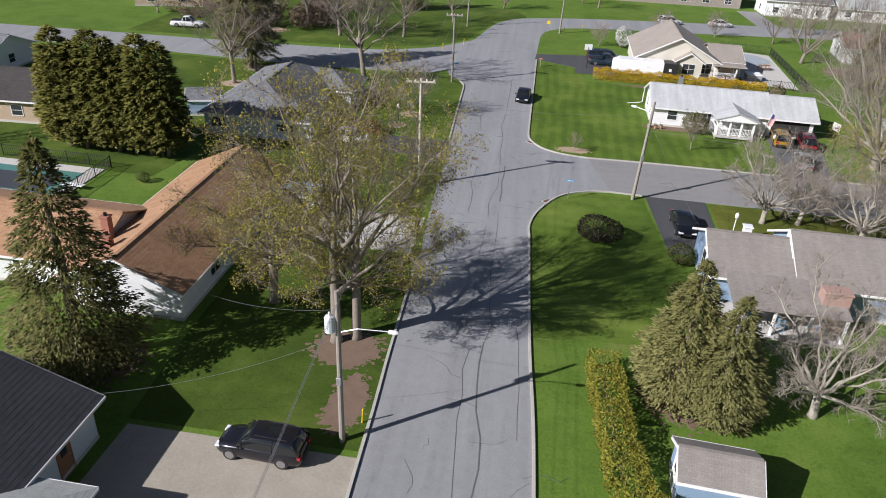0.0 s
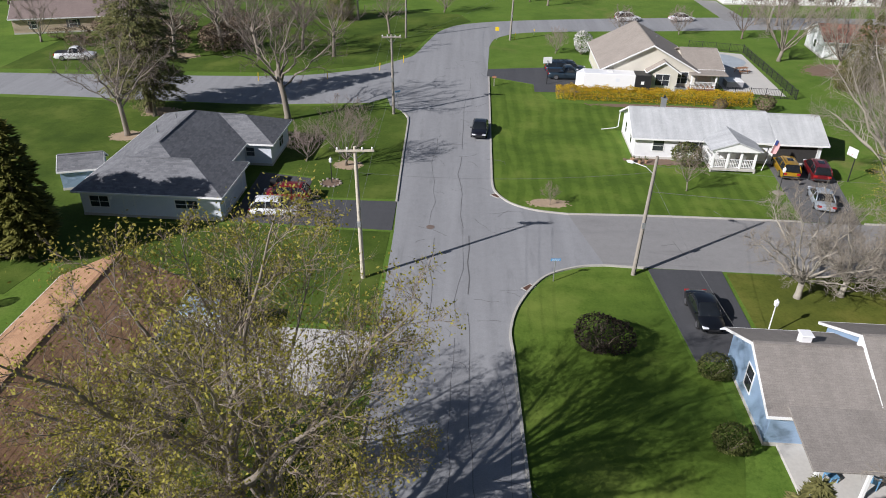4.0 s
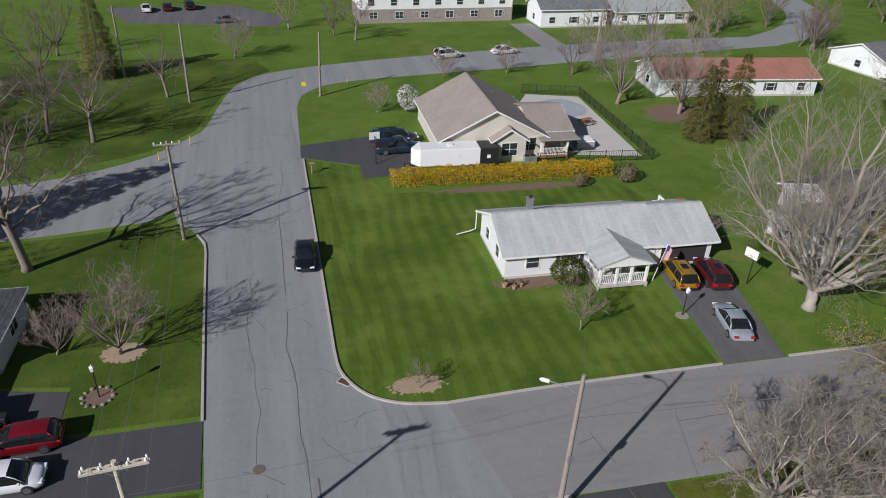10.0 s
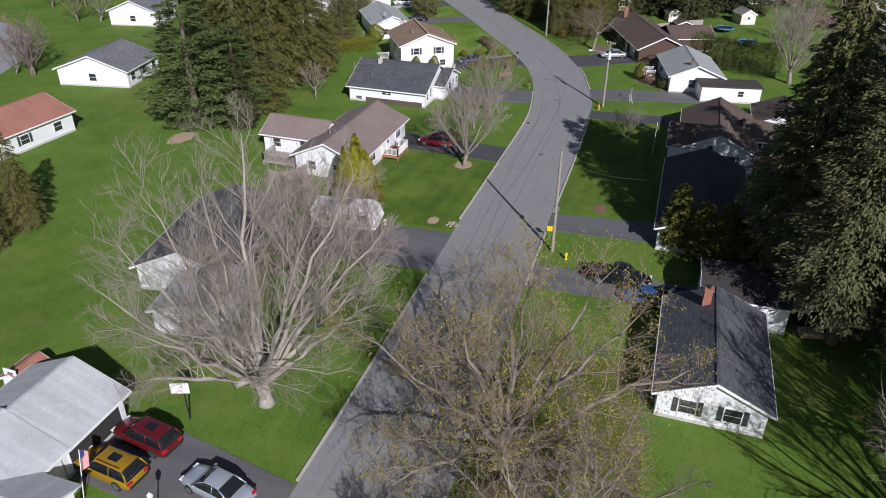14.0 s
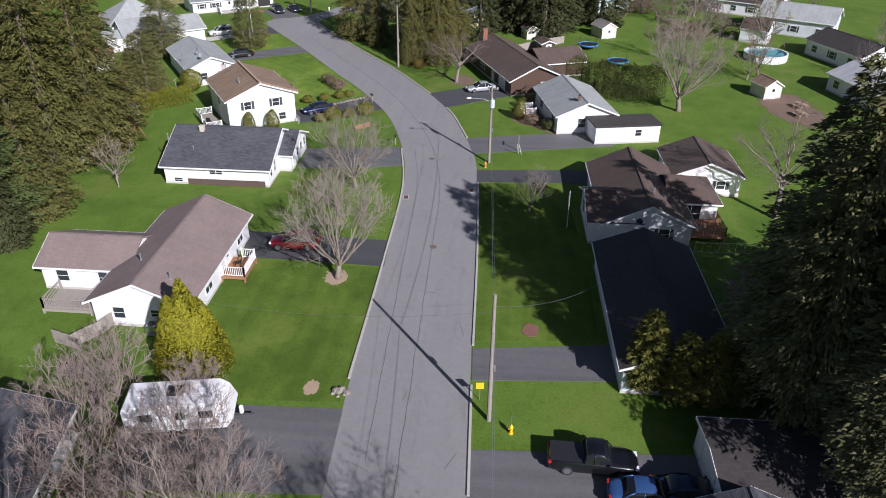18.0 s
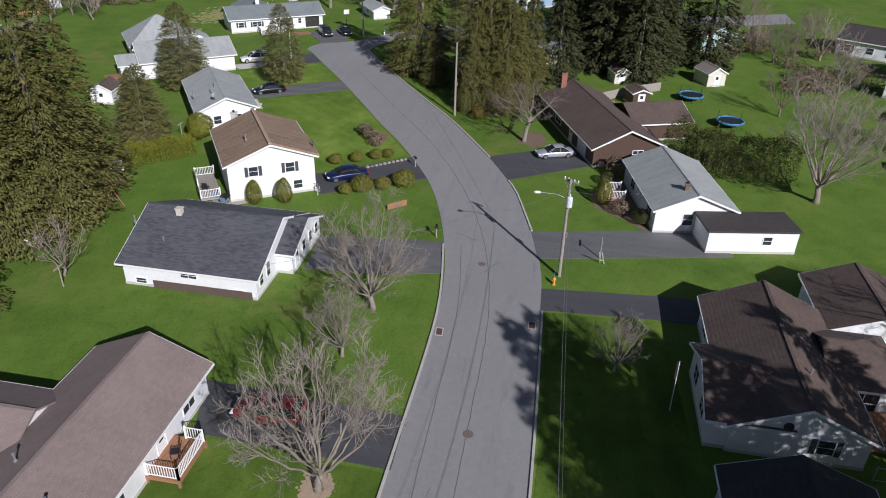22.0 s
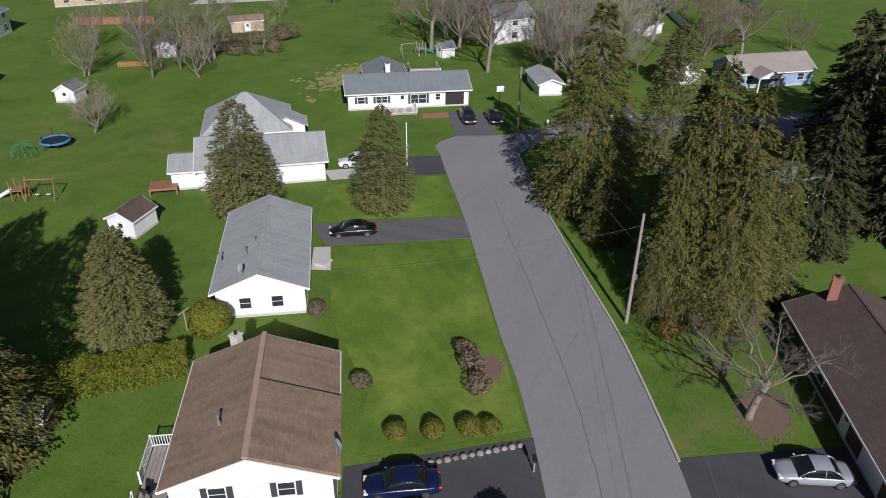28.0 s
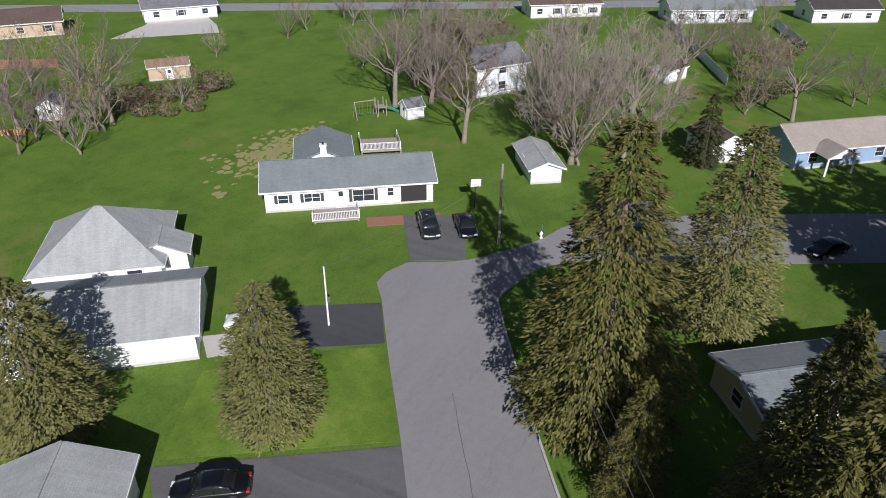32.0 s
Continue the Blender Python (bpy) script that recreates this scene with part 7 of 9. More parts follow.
def mailbox(x, y, ang, label, mat=BLACK):
    t = thing("mailbox", label, "mailbox", (x, y, 0), radians(ang))
    part("post", box(-0.05, -0.05, -0.1, 0.05, 0.05, 1.05), GREYWOOD, t)
    part("box", moved(tube([(-0.28, 0, 0), (0.28, 0, 0)], [0.14, 0.14], 12), pose(0, 0, 1.19)), mat, t)
    part("flag", box(0.0, 0.145, 1.2, 0.04, 0.16, 1.42), LAMP_RED, t)


mailbox(-1.2, 112.5, 0, "mailbox on a stout wooden post", BROWNWOOD), mailbox(128.9, 84.2, 35, "dark mailbox beside the driveway"), mailbox(112.9, 78.6, 10, "dark mailbox by the kerb")


def yard_lamp(x, y, label, h=2.1):
    t = thing("yard_lamp", label, "lamp post", (x, y, 0))
    part("post", tube([(0, 0, -0.1), (0, 0, h)], [0.05, 0.04], 8), BLACK if h < 2.3 else WHITE, t)
    part("lantern", lathe([(0.06, h), (0.14, h + 0.08), (0.18, h + 0.38), (0.06, h + 0.5), (0.02, h + 0.58)], 6), WHITE_METAL, t)


yard_lamp(26.1, 81.5, "black lamp post with white lantern by the drive"), yard_lamp(17.4, 57.9, "white garden lamp post", 2.4), yard_lamp(-16.6, 79.2, "slim black lamp in a stone ring bed")
single("mulch_bed", slab(blob(26.1, 81.5, 0.55, 0.5, 3), -0.02, 0.05), STONE, "small stone ring round the lamp post", "garden bed")


def flagpole(x, y, h, label, lean=12, d=0.0):
    t = thing("flagpole", label, "flagpole", (x, y, 0))
    t.matrix_basis = pose(x, y, 0, 0, lean, d)
    part("staff", tube([(0, 0, -0.1), (0, 0, h)], [0.03, 0.025], 6), WHITE, t)
    fl = part("flag", ([(0.03, 0, h - 0.1), (0.35, 0.08, h - 0.25), (0.62, -0.03, h - 0.5), (0.62, -0.03, h - 1.5), (0.3, 0.1, h - 1.6), (0.03, 0, h - 1.5)], [(0, 1, 4, 5), (1, 2, 3, 4)]), plain("flag_red_white", (0.62, 0.35, 0.36), 0.8, 0.3), t, "hanging red, white and blue flag")
    part("canton", box(0.04, -0.02, h - 0.65, 0.3, -0.012, h - 0.12), plain("flag_blue", (0.05, 0.07, 0.25), 0.8), fl)


flagpole(26.1, 86.7, 3.6, "leaning white flagpole with a hanging flag"), flagpole(92.6, 58.4, 4.0, "thin flagpole with a flag in the shade", 6)


def hoop(x, y, ang, label):
    t = thing("basketball_hoop", label, "basketball hoop", (x, y, 0), radians(ang))
    part("pole", tube([(0, 0, -0.1), (0, 0, 2.6), (0.5, 0, 3.1)], [0.06, 0.05, 0.05], 8), BLACK, t)
    part("backboard", box(0.5, -0.6, 2.75, 0.55, 0.6, 3.6, 0.01), WHITE_METAL, t)
    part("rim", tube([(0.78 + 0.22 * math.cos(a * 0.524), 0.22 * math.sin(a * 0.524), 3.0) for a in range(13)], [0.015] * 13, 4, False), LAMP_RED, t)


hoop(34.0, 84.9, 200, "basketball hoop with white backboard on a black pole"), hoop(6.0, 114.2, 100, "basketball hoop beside the dark driveway"), hoop(192.8, 112.2, 215, "basketball hoop beside the garage")

# manholes and drains, seams in the asphalt
for x, y in ((-6.5, 71.2), (87.5, 71.6), (108.9, 73.6)):
    t = thing("manhole_cover", "round iron manhole cover in the street", "manhole cover", (x, y, 0.022), group="manhole covers")
    part("ring", lathe([(0.36, -0.02), (0.36, 0.012), (0.30, 0.014)], 20), plain("cast_iron", (0.16, 0.12, 0.10), 0.7, 0.3, 5.0), t)
    part("lid", lathe([(0.29, -0.02), (0.29, 0.008), (0.02, 0.02)], 20), plain("cast_iron", (0.16, 0.12, 0.10)), t)
for x, y, a in ((1.5, 62.4, 45), (-0.9, 78.0, -40), (98.0, 75.5, 5), (100.4, 68.4, 5), (-8.5, 57.2, 92)):
    t = thing("storm_drain", "iron storm drain grate at the kerb", "storm drain", (x, y, 0.024), radians(a), group="storm drains")
    part("frame", join(box(-0.5, -0.3, -0.02, 0.5, -0.24, 0.02), box(-0.5, 0.24, -0.02, 0.5, 0.3, 0.02), box(-0.5, -0.24, -0.02, -0.44, 0.24, 0.02), box(0.44, -0.24, -0.02, 0.5, 0.24, 0.02)), CONCRETE, t)
    part("sump", box(-0.44, -0.24, -0.02, 0.44, 0.24, 0.004), plain("rust", (0.10, 0.05, 0.035), 0.9), t)
    for i in range(7):
        part("bar", box(-0.40 + i * 0.125, -0.24, 0.004, -0.35 + i * 0.125, 0.24, 0.014), plain("rust", (0.10, 0.05, 0.035)), t)


def seam(pts, w, seed, wob=0.25, z=0.030, mat=TAR):
    r = random.Random(seed)
    line = smooth_line(pts, 1.2)
    line = [(p[0] + r.uniform(-wob, wob) * 0.4, p[1] + r.uniform(-wob, wob) * 0.4) for p in line]
    return strip(line, -w / 2, w / 2, z - 0.03, z)


SE = []
for k, (o0, o1, y0, y1, w) in enumerate(((-0.4, -3.4, 14, 70, 0.06), (-3.2, -4.6, 40, 116, 0.035), (-2.0, -2.6, 22, 40, 0.035), (-5.6, -7.2, 58, 92, 0.03), (0.6, -0.4, 30, 52, 0.03))):
    n = int((y1 - y0) / 2.2)
    rs = random.Random(k + 400)
    drift, line = 0.0, []
    for i in range(n + 1):
        drift = 0.86 * drift + rs.gauss(0, 0.16)
        line.append((o0 + (o1 - o0) * i / n + drift, y0 + (y1 - y0) * i / n))
    cut = 0
    while cut < n - 2:
        ln = rs.randint(4, 9)
        SE.append(seam(line[cut:cut + ln + 1], w * rs.uniform(0.6, 1.5), k * 31 + cut, 0.16))
        cut += ln + (rs.random() < 0.4)
r = random.Random(7)
for k in range(64):
    y = r.uniform(18, 128)
    x = -1.6 - 0.045 * (y - 27) + r.uniform(-4.6, 3.2)
    a, ln, line = r.choice((0, 1.57, 1.57)) + r.uniform(-0.5, 0.5), r.uniform(0.8, 3.6), [(x, y)]
    for i in range(4):
        a += r.gauss(0, 0.45)
        line.append((line[-1][0] + ln / 4 * math.cos(a), line[-1][1] + ln / 4 * math.sin(a)))
    SE.append(seam(line, r.uniform(0.012, 0.028), k + 50, 0.1))
single("tar_seams", join(*SE), TAR, "dark tar-sealed cracks winding along the street", "road crack", kind="stuff")
SE = [seam([(20, 70.6), (57, 71.4), (86, 71.7), (103, 72.2), (118, 75.4), (133, 81.8), (146, 89.6), (165, 101.8)], 0.045, 3, 0.12, 0.034), seam([(60, 73.6), (86, 74.2), (101, 74.6), (112, 76)], 0.04, 4, 0.1, 0.034)]
for k in range(26):
    x = r.uniform(12, 120)
    y = 71.3 + r.uniform(-3.6, 3.6) + (0.11 * max(0, x - 100)) ** 1.2
    a = r.uniform(-0.5, 0.5) + r.choice((0, 1.57))
    ln = r.uniform(0.8, 2.8)
    SE.append(seam([(x, y), (x + ln * math.cos(a), y + ln * math.sin(a))], r.uniform(0.02, 0.04), k + 150, 0.15, 0.034))
single("tar_seams", join(*SE), TAR, "thin dark seams along the side street", "road crack", kind="stuff")

# beds of earth and mulch
for i, (x, y, rx, ry, mat, lab) in enumerate(((-15.8, 83.7, 1.5, 1.2, TAN_DIRT, "round mulch bed under a small tree"), (-41.2, 89.0, 1.9, 1.6, TAN_DIRT, "round mulch bed under a bare tree"), (-40.7, 97.2, 2.4, 1.8, TAN_DIRT, "wide mulch bed under trees"),
        (3.9, 76.9, 1.9, 0.9, TAN_DIRT, "bare earth patch on the lawn corner"), (-16.7, 79.2, 0.95, 0.85, DIRT, "round stone-ringed planting bed"), (15.6, 88.0, 3.2, 0.9, DIRT, "dark mulch bed along the white house"), (-9.2, 31.0, 1.3, 3.0, DIRT, "reddish mulch strip beside the kerb"), (-10.6, 36.0, 2.6, 2.2, DIRT, "reddish mulch bed under the maples"),
        (81.3, 79.8, 1.3, 1.0, TAN_DIRT, "bare root patch round a tree"), (10.8, 35.4, 3.0, 2.6, DIRT, "needle-strewn earth under the spruces"), (35.2, 62.8, 2.6, 2.0, DIRT, "bare earth under a spreading tree"), (50, 126.0, 6.0, 4.6, DIRT, "worn bare earth under trees"),
        (136.8, 90.8, 2.2, 1.3, DIRT, "mulch island with shrubs on the lawn"), (141.2, 71.4, 3.0, 2.0, DIRT, "worn bare earth under a bare tree"), 
        (72.0, 42, 16, 6.5, DIRT, "needle-strewn ground under dark spruces"), (77.6, 116.9, 2.2, 1.4, TAN_DIRT, "bare earth patch in the back lawn"), (-26, 31.6, 4.2, 3.0, DIRT, "reddish earth under the spruce"), (-48, 121.6, 3, 2, TAN_DIRT, "bare earth under a tree"), (66.6, 78.6, 0.7, 0.5, TAN_DIRT, "bare earth patch in the lawn"), (133, 22.5, 9.0, 4.5, DIRT, "bare earth round the stacked pallets"), (160, 80, 9, 5.5, DIRT, "shaded bare ground under spruces"), (20, 106.2, 9, 0.8, DIRT, "mulch along the hedge"))):
    rb = random.Random(i + 70)
    bits = [slab(blob(x, y, rx * 0.80, ry * 0.80, i + 5, 60, 0.22), -0.02, 0.018 + 0.003 * (i % 2))]
    for k in range(int(110 + 60 * rx)):
        an, q = rb.uniform(0, 6.283), rb.uniform(0.03, 0.12)
        e = rb.gauss(0.80, 0.13)
        bits.append(slab(blob(x + rx * e * math.cos(an), y + ry * e * math.sin(an), q * 1.4, q, k, 7, 0.35), -0.02, 0.0185 + 0.00002 * k + 0.003 * (i % 2)))
    single("garden_bed", join(*bits), mat, lab, "garden bed")
r = random.Random(3)
rock = [lathe([(0.1, -0.05), (0.22, 0.05), (0.18, 0.2), (0.05, 0.27)], 6), lathe([(0.12, -0.05), (0.2, 0.08), (0.1, 0.22), (0.03, 0.24)], 5)]
rock_me = [mesh("rock", v, f, STONE) for v, f in rock]
for cx, cy, rad, n in ((-16.7, 79.2, 0.95, 12), (66.3, 76.5, 0.5, 6)):
    for i in range(n):
        a = 6.283 * i / n
        ob = new("rock", rock_me[i % 2])
        ob.matrix_basis = pose(cx + rad * math.cos(a), cy + rad * math.sin(a), 0.02, 0, 0, r.uniform(0, 360)) @ Matrix.Diagonal((0.75, 0.75, 0.5, 1))
        tagged(ob, "pale field stone edging a bed", "rock", "edging stones")
for i in range(5):
    ob = new("rock", rock_me[i % 2])
    ob.matrix_basis = pose(66.2 + 0.13 * (i % 3), 75.9 + 0.42 * i * 0.5, 0.02, 0, 0, 40 * i) @ Matrix.Diagonal((1.4, 1.4, 1.2, 1))
    tagged(ob, "tan landscape stone at the driveway mouth", "rock", "edging stones")
for i in range(14):
    ob = new("rock", rock_me[i % 2])
    ob.matrix_basis = pose(125.9 + 0.36 * i, 91.2 - 0.42 * i, 0.02, 0, 0, 40 * i) @ Matrix.Diagonal((1.2, 1.2, 1.0, 1))
    tagged(ob, "pale stone edging the driveway", "rock", "edging stones")

# thin dry tufts in the field behind the last house
r = random.Random(91)
tufts = []
for cx, cy, sx, sy, n in ((195.5, 141.3, 8.0, 4.4, 330), (201.5, 140.3, 5.0, 2.2, 90), (183.1, 138.8, 0.8, 0.8, 10)):
    for i in range(n):
        q = r.uniform(0.08, 0.42)
        tufts.append(slab(blob(r.gauss(cx, sx * 0.5), r.gauss(cy, sy * 0.5), q * 1.3, q, i), -0.01, 0.008 + 0.00004 * len(tufts)))
single("dry_grass", join(*tufts), plain("dry_grass", (0.26, 0.245, 0.09), 0.95, 0.3, 0.5, bumpy=0.6), "thin patches of dry yellow grass", "grass", kind="stuff")
single("garden_bed", slab([(118.6, 58.2), (121.0, 60.6), (123.0, 63.4), (126.4, 64.0), (127.6, 63.0), (131.4, 62.8), (132.8, 61.6), (130.8, 60.4)], -0.02, 0.016), DIRT, "dark mulch bed with shrubs along the front wall", "garden bed")

# ---- sheds, vehicles without engines, yard things ----
def shed(label, x, y, ang, L, W, eave, rise, roof, wall, door="W", name="shed"):
    t = house(label, (x, y), ang, "shed", name)
    block(t, x, y, ang, L, W, eave, rise, roof, wall, 0.18, openings=[(door, 0.0, 0.05, 0.95, 1.7, "door")])
    return t


shed("light blue garden shed with weathered roof", 10.9, 28.4, -3, 3.8, 2.9, 1.9, 0.8, R_WARM, W_BLUE)
shed("small shed with blue metal roof on the white drive", -20.3, 54.7, 0, 3.4, 1.7, 2.2, 0.1, plain("blue_metal_roof", (0.36, 0.50, 0.64), 0.35, 0.08), W_GREY, "E")
shed("blue shed behind the grey house", -39.5, 77.0, 20, 3.6, 3.0, 2.0, 0.9, R_GREY, W_BLUE)
shed("white shed with brown roof on the lawn", 141.4, 131.4, 10, 3.6, 3.0, 2.0, 0.8, R_DBROWN, W_WHITE)
shed("small red-brown shed with white trim beneath spruces", 117.3, 115.9, -52, 2.6, 2.0, 1.6, 0.7, R_GREY, siding("red_brown_boards", (0.26, 0.13, 0.11)), "W")
shed("tan shed with grey roof in the back yard", 173.6, 45.2, 25, 4.0, 3.2, 2.1, 0.9, R_WARM, W_CREAM)
shed("small cream shed under spruces", 170.6, 59.8, 20, 3.0, 2.4, 1.9, 0.7, R_DBROWN, W_CREAM)
shed("cream shed with orange-brown roof by the pool", 138.8, 24.6, 20, 3.4, 3.0, 2.0, 0.9, R_BROWN, W_CREAM)
shed("white shed behind the white house", 215.4, 131.8, -35, 2.6, 2.4, 1.8, 0.9, R_GREY, W_WHITE)
shed("long tan shed with brown roof in the field", 214.5, 176.5, -42, 6.4, 3.4, 2.2, 0.8, R_BROWN, W_TAN, "S")
shed("white shed with grey roof beside a bare tree", 193.0, 177.0, 40, 4.4, 3.2, 2.0, 1.0, R_GREY, W_WHITE)
shed("white shed with brown roof at the field edge", 250.6, 102.6, -25, 5.2, 3.4, 2.1, 0.7, R_DBROWN, W_WHITE, "S")
shed("white gabled shed by the pool", 173.2, 16.0, 60, 5.0, 4.0, 2.6, 1.6, R_DBROWN, W_WHITE)
shed("brown playhouse shed beside the brown house", 160.0, 57.4, 20, 3.2, 2.6, 2.0, 0.5, R_DBROWN, W_BROWN)
shed("small white shed in the far yard", 167.2, 171.0, 20, 3.2, 3.0, 1.9, 0.9, R_GREY, W_WHITE)
shed("red and white playhouse under the spruces", 117.6, 115.4, 30, 1.9, 1.6, 1.4, 0.7, R_GREY, W_RED)
shed("small red-roofed well house behind the garage", 33.8, 98.4, 0, 2.4, 2.0, 0.9, 0.5, shingle("red_shingles", (0.30, 0.13, 0.09), (0.36, 0.17, 0.12)), W_WHITE)

# enclosed trailer
t = thing("cargo_trailer", "white enclosed cargo trailer with black rear panel", "trailer", (15.0, 112.6, 0), radians(-2))
part("body", join(box(-4.4, -1.15, 0.5, 2.3, 1.15, 2.5, 0.05)), WHITE_METAL, t)
part("nose", ([(-4.4, -1.15, 0.5), (-4.4, 1.15, 0.5), (-5.3, 0, 0.5), (-4.4, -1.15, 2.45), (-4.4, 1.15, 2.45), (-5.3, 0, 2.3)], [(0, 1, 2), (5, 4, 3), (0, 2, 5, 3), (2, 1, 4, 5), (1, 0, 3, 4)]), WHITE_METAL, t)
part("rear_panel", box(2.3, -1.16, 0.49, 4.4, 1.16, 2.5, 0.05), BLACK, t)
part("badge", box(3.1, -1.18, 1.3, 3.5, -1.161, 1.7), WHITE, t)
part("window", box(-0.2, -1.17, 1.5, 0.3, -1.151, 1.95), LAMP_CLEAR, t)
part("roof_vent", box(-1.2, -0.3, 2.5, -0.6, 0.3, 2.62, 0.03), WHITE, t)
for wx in (0.4, 1.3):
    for s in (-1, 1):
        w = part("wheel", moved(lathe([(0.2, -0.1), (0.34, -0.1), (0.34, 0.1), (0.2, 0.1)], 16), pose(wx, s * 1.16, 0.34, 90, 0, 0)), RUBBER, t)
        part("rim", moved(lathe([(0.18, -0.11), (0.05, -0.12), (0.05, 0.12), (0.18, 0.11)], 12), pose(wx, s * 1.16, 0.34, 90, 0, 0)), ALLOY, w)
part("hitch", join(tube([(-5.2, 0, 0.5), (-6.2, 0, 0.45)], [0.06, 0.05], 6), tube([(-6.0, 0, 0.0), (-6.0, 0, 0.7)], [0.05, 0.05], 6)), BLACK, t)

# camper
t = thing("camper_trailer", "white travel camper with roof hatches", "camper", (62.3, 86.2, 0), radians(-79))
prof = [(-3.4, 0.55), (3.0, 0.55), (3.5, 1.3), (3.1, 2.3), (2.5, 2.75), (-3.2, 2.8), (-3.4, 2.5)]
n = len(prof)
part("body", ([(x, -1.2, z) for x, z in prof] + [(x, 1.2, z) for x, z in prof], [tuple(range(n)), tuple(range(2 * n - 1, n - 1, -1))] + [(i, n + i, n + (i + 1) % n, (i + 1) % n) for i in range(n)]), WHITE_METAL, t)
for x, w in ((-2.0, 0.9), (0.2, 0.6), (1.8, 0.9)):
    for s in (-1, 1):
        part("window", box(x - w / 2, s * 1.205 - 0.01, 1.5, x + w / 2, s * 1.205 + 0.01, 2.1, 0.004), PANE, t)
part("stripe", join(box(-3.3, -1.212, 0.95, 3.2, -1.201, 1.05), box(-3.3, 1.201, 0.95, 3.2, 1.212, 1.05)), plain("beige_stripe", (0.5, 0.45, 0.36), 0.4), t)
part("air_conditioner", box(-0.6, -0.4, 2.79, 0.4, 0.4, 3.08, 0.06), BLACK, t)
for x in (-2.2, 1.6):
    part("roof_hatch", box(x - 0.3, -0.3, 2.78, x + 0.3, 0.3, 2.9, 0.03), LAMP_CLEAR, t)
for wx in (-0.5, 0.4):
    for s in (-1, 1):
        part("wheel", moved(lathe([(0.1, -0.12), (0.34, -0.1), (0.34, 0.1), (0.1, 0.12)], 16), pose(wx, s * 1.12, 0.34, 90, 0, 0)), RUBBER, t)
part("hitch", tube([(3.3, 0, 0.6), (4.6, 0, 0.5)], [0.07, 0.05], 6), BLACK, t)
part("gas_bottle", moved(lathe([(0.15, 0), (0.15, 0.5), (0.06, 0.6)], 10), pose(3.8, 0.1, 0.6)), WHITE, t)

# fence round the pool patio
def mesh_fence(label, pts, h=1.3, mat=BLACK, gap=2.0, pickets=0.21, name="fence"):
    t = thing(name, label, "fence", (pts[0][0], pts[0][1], 0))
    me = mesh("picket", *box(-0.014, -0.014, 0.1, 0.014, 0.014, h), mat)
    for (ax, ay), (bx, by) in zip(pts, pts[1:]):
        d = Vector((bx - ax, by - ay))
        m = t.matrix_basis.inverted() @ pose(ax, ay, 0, 0, 0, math.degrees(math.atan2(d.y, d.x)))
        n = max(1, round(d.length / gap))
        for i in range(n + 1):
            part("post", box(i * d.length / n - 0.04, -0.04, -0.1, i * d.length / n + 0.04, 0.04, h + 0.08), mat, t, m=m)
        for i in range(n):
            x0, x1 = i * d.length / n + 0.04, (i + 1) * d.length / n - 0.04
            k = max(2, int((x1 - x0) / pickets))
            for z in (0.12, h - 0.05):
                part("rail", box(x0, -0.02, z, x1, 0.02, z + 0.04), mat, t, m=m)
            for j in range(1, k):
                part("picket", me, mat, t, m=m @ pose(x0 + (x1 - x0) * j / k, 0, 0))
    return t


mesh_fence("black picket fence round the pool patio", [(30.4, 137.2), (38.6, 135.4), (38.4, 111.4), (24.6, 112.0)])
def board_fence(label, pts, h, mat, name="board_fence"):
    t = thing(name, label, "fence", (pts[0][0], pts[0][1], 0))
    for (ax, ay), (bx, by) in zip(pts, pts[1:]):
        d = Vector((bx - ax, by - ay))
        m = t.matrix_basis.inverted() @ pose(ax, ay, 0, 0, 0, math.degrees(math.atan2(d.y, d.x)))
        n = max(1, int(d.length / 0.3))
        me = mesh("board", *box(0.01, -0.015, 0.05, d.length / n - 0.01, 0.015, h, 0.008), mat)
        for i in range(n):
            part("board", me, mat, t, m=m @ pose(i * d.length / n, 0, 0.02 * (i % 3)))
        part("rail", box(0, 0.016, h * 0.7, d.length, 0.07, h * 0.7 + 0.1), mat, t, m=m)
    return t


board_fence("weathered brown board fence behind the brown house", [(156.6, 64.0), (159.6, 62.0), (163.4, 58.2), (166.8, 53.4)], 1.4, GREYWOOD)
board_fence("long white vinyl fence at the field edge", [(251, 93.4), (288.9, 109.4)], 1.7, plain("white_vinyl", (0.62, 0.66, 0.70), 0.4)), board_fence("long white vinyl fence across far yards", [(280.9, 82.8), (299.2, 89.5)], 1.7, plain("white_vinyl", (0.62, 0.66, 0.70), 0.4))
board_fence("low wooden border rail by the drive", [(117.3, 84.6), (118.9, 82.9)], 0.7, BROWNWOOD, "rail_fence")
board_fence("orange-brown board fence of the far yard", [(201.3, 210.1), (209.8, 196.9)], 1.6, BROWNWOOD)


def round_pool(x, y, r, label):
    t = thing("swimming_pool", label, "pool", (x, y, 0))
    part("wall", lathe([(r, 0), (r, 1.2), (r + 0.18, 1.22), (r + 0.18, 1.28), (r - 0.12, 1.28), (r - 0.12, 0.95)], 36), WHITE_METAL, t)
    part("water", lathe([(r - 0.13, 0.5), (r - 0.13, 1.0), (0.02, 1.0)], 36), plain("pool_water", (0.10, 0.36, 0.42), 0.08, 0.1, 0.6), t)
    for i in range(16):
        a = 6.283 * i / 16
        part("upright", moved(box(-0.04, -0.12, 0, 0.07, 0.12, 1.25), pose(math.cos(a) * (r + 0.04), math.sin(a) * (r + 0.04), 0, 0, 0, math.degrees(a))), WHITE, t)


round_pool(160.2, 18.0, 3.6, "round above-ground pool with turquoise water")
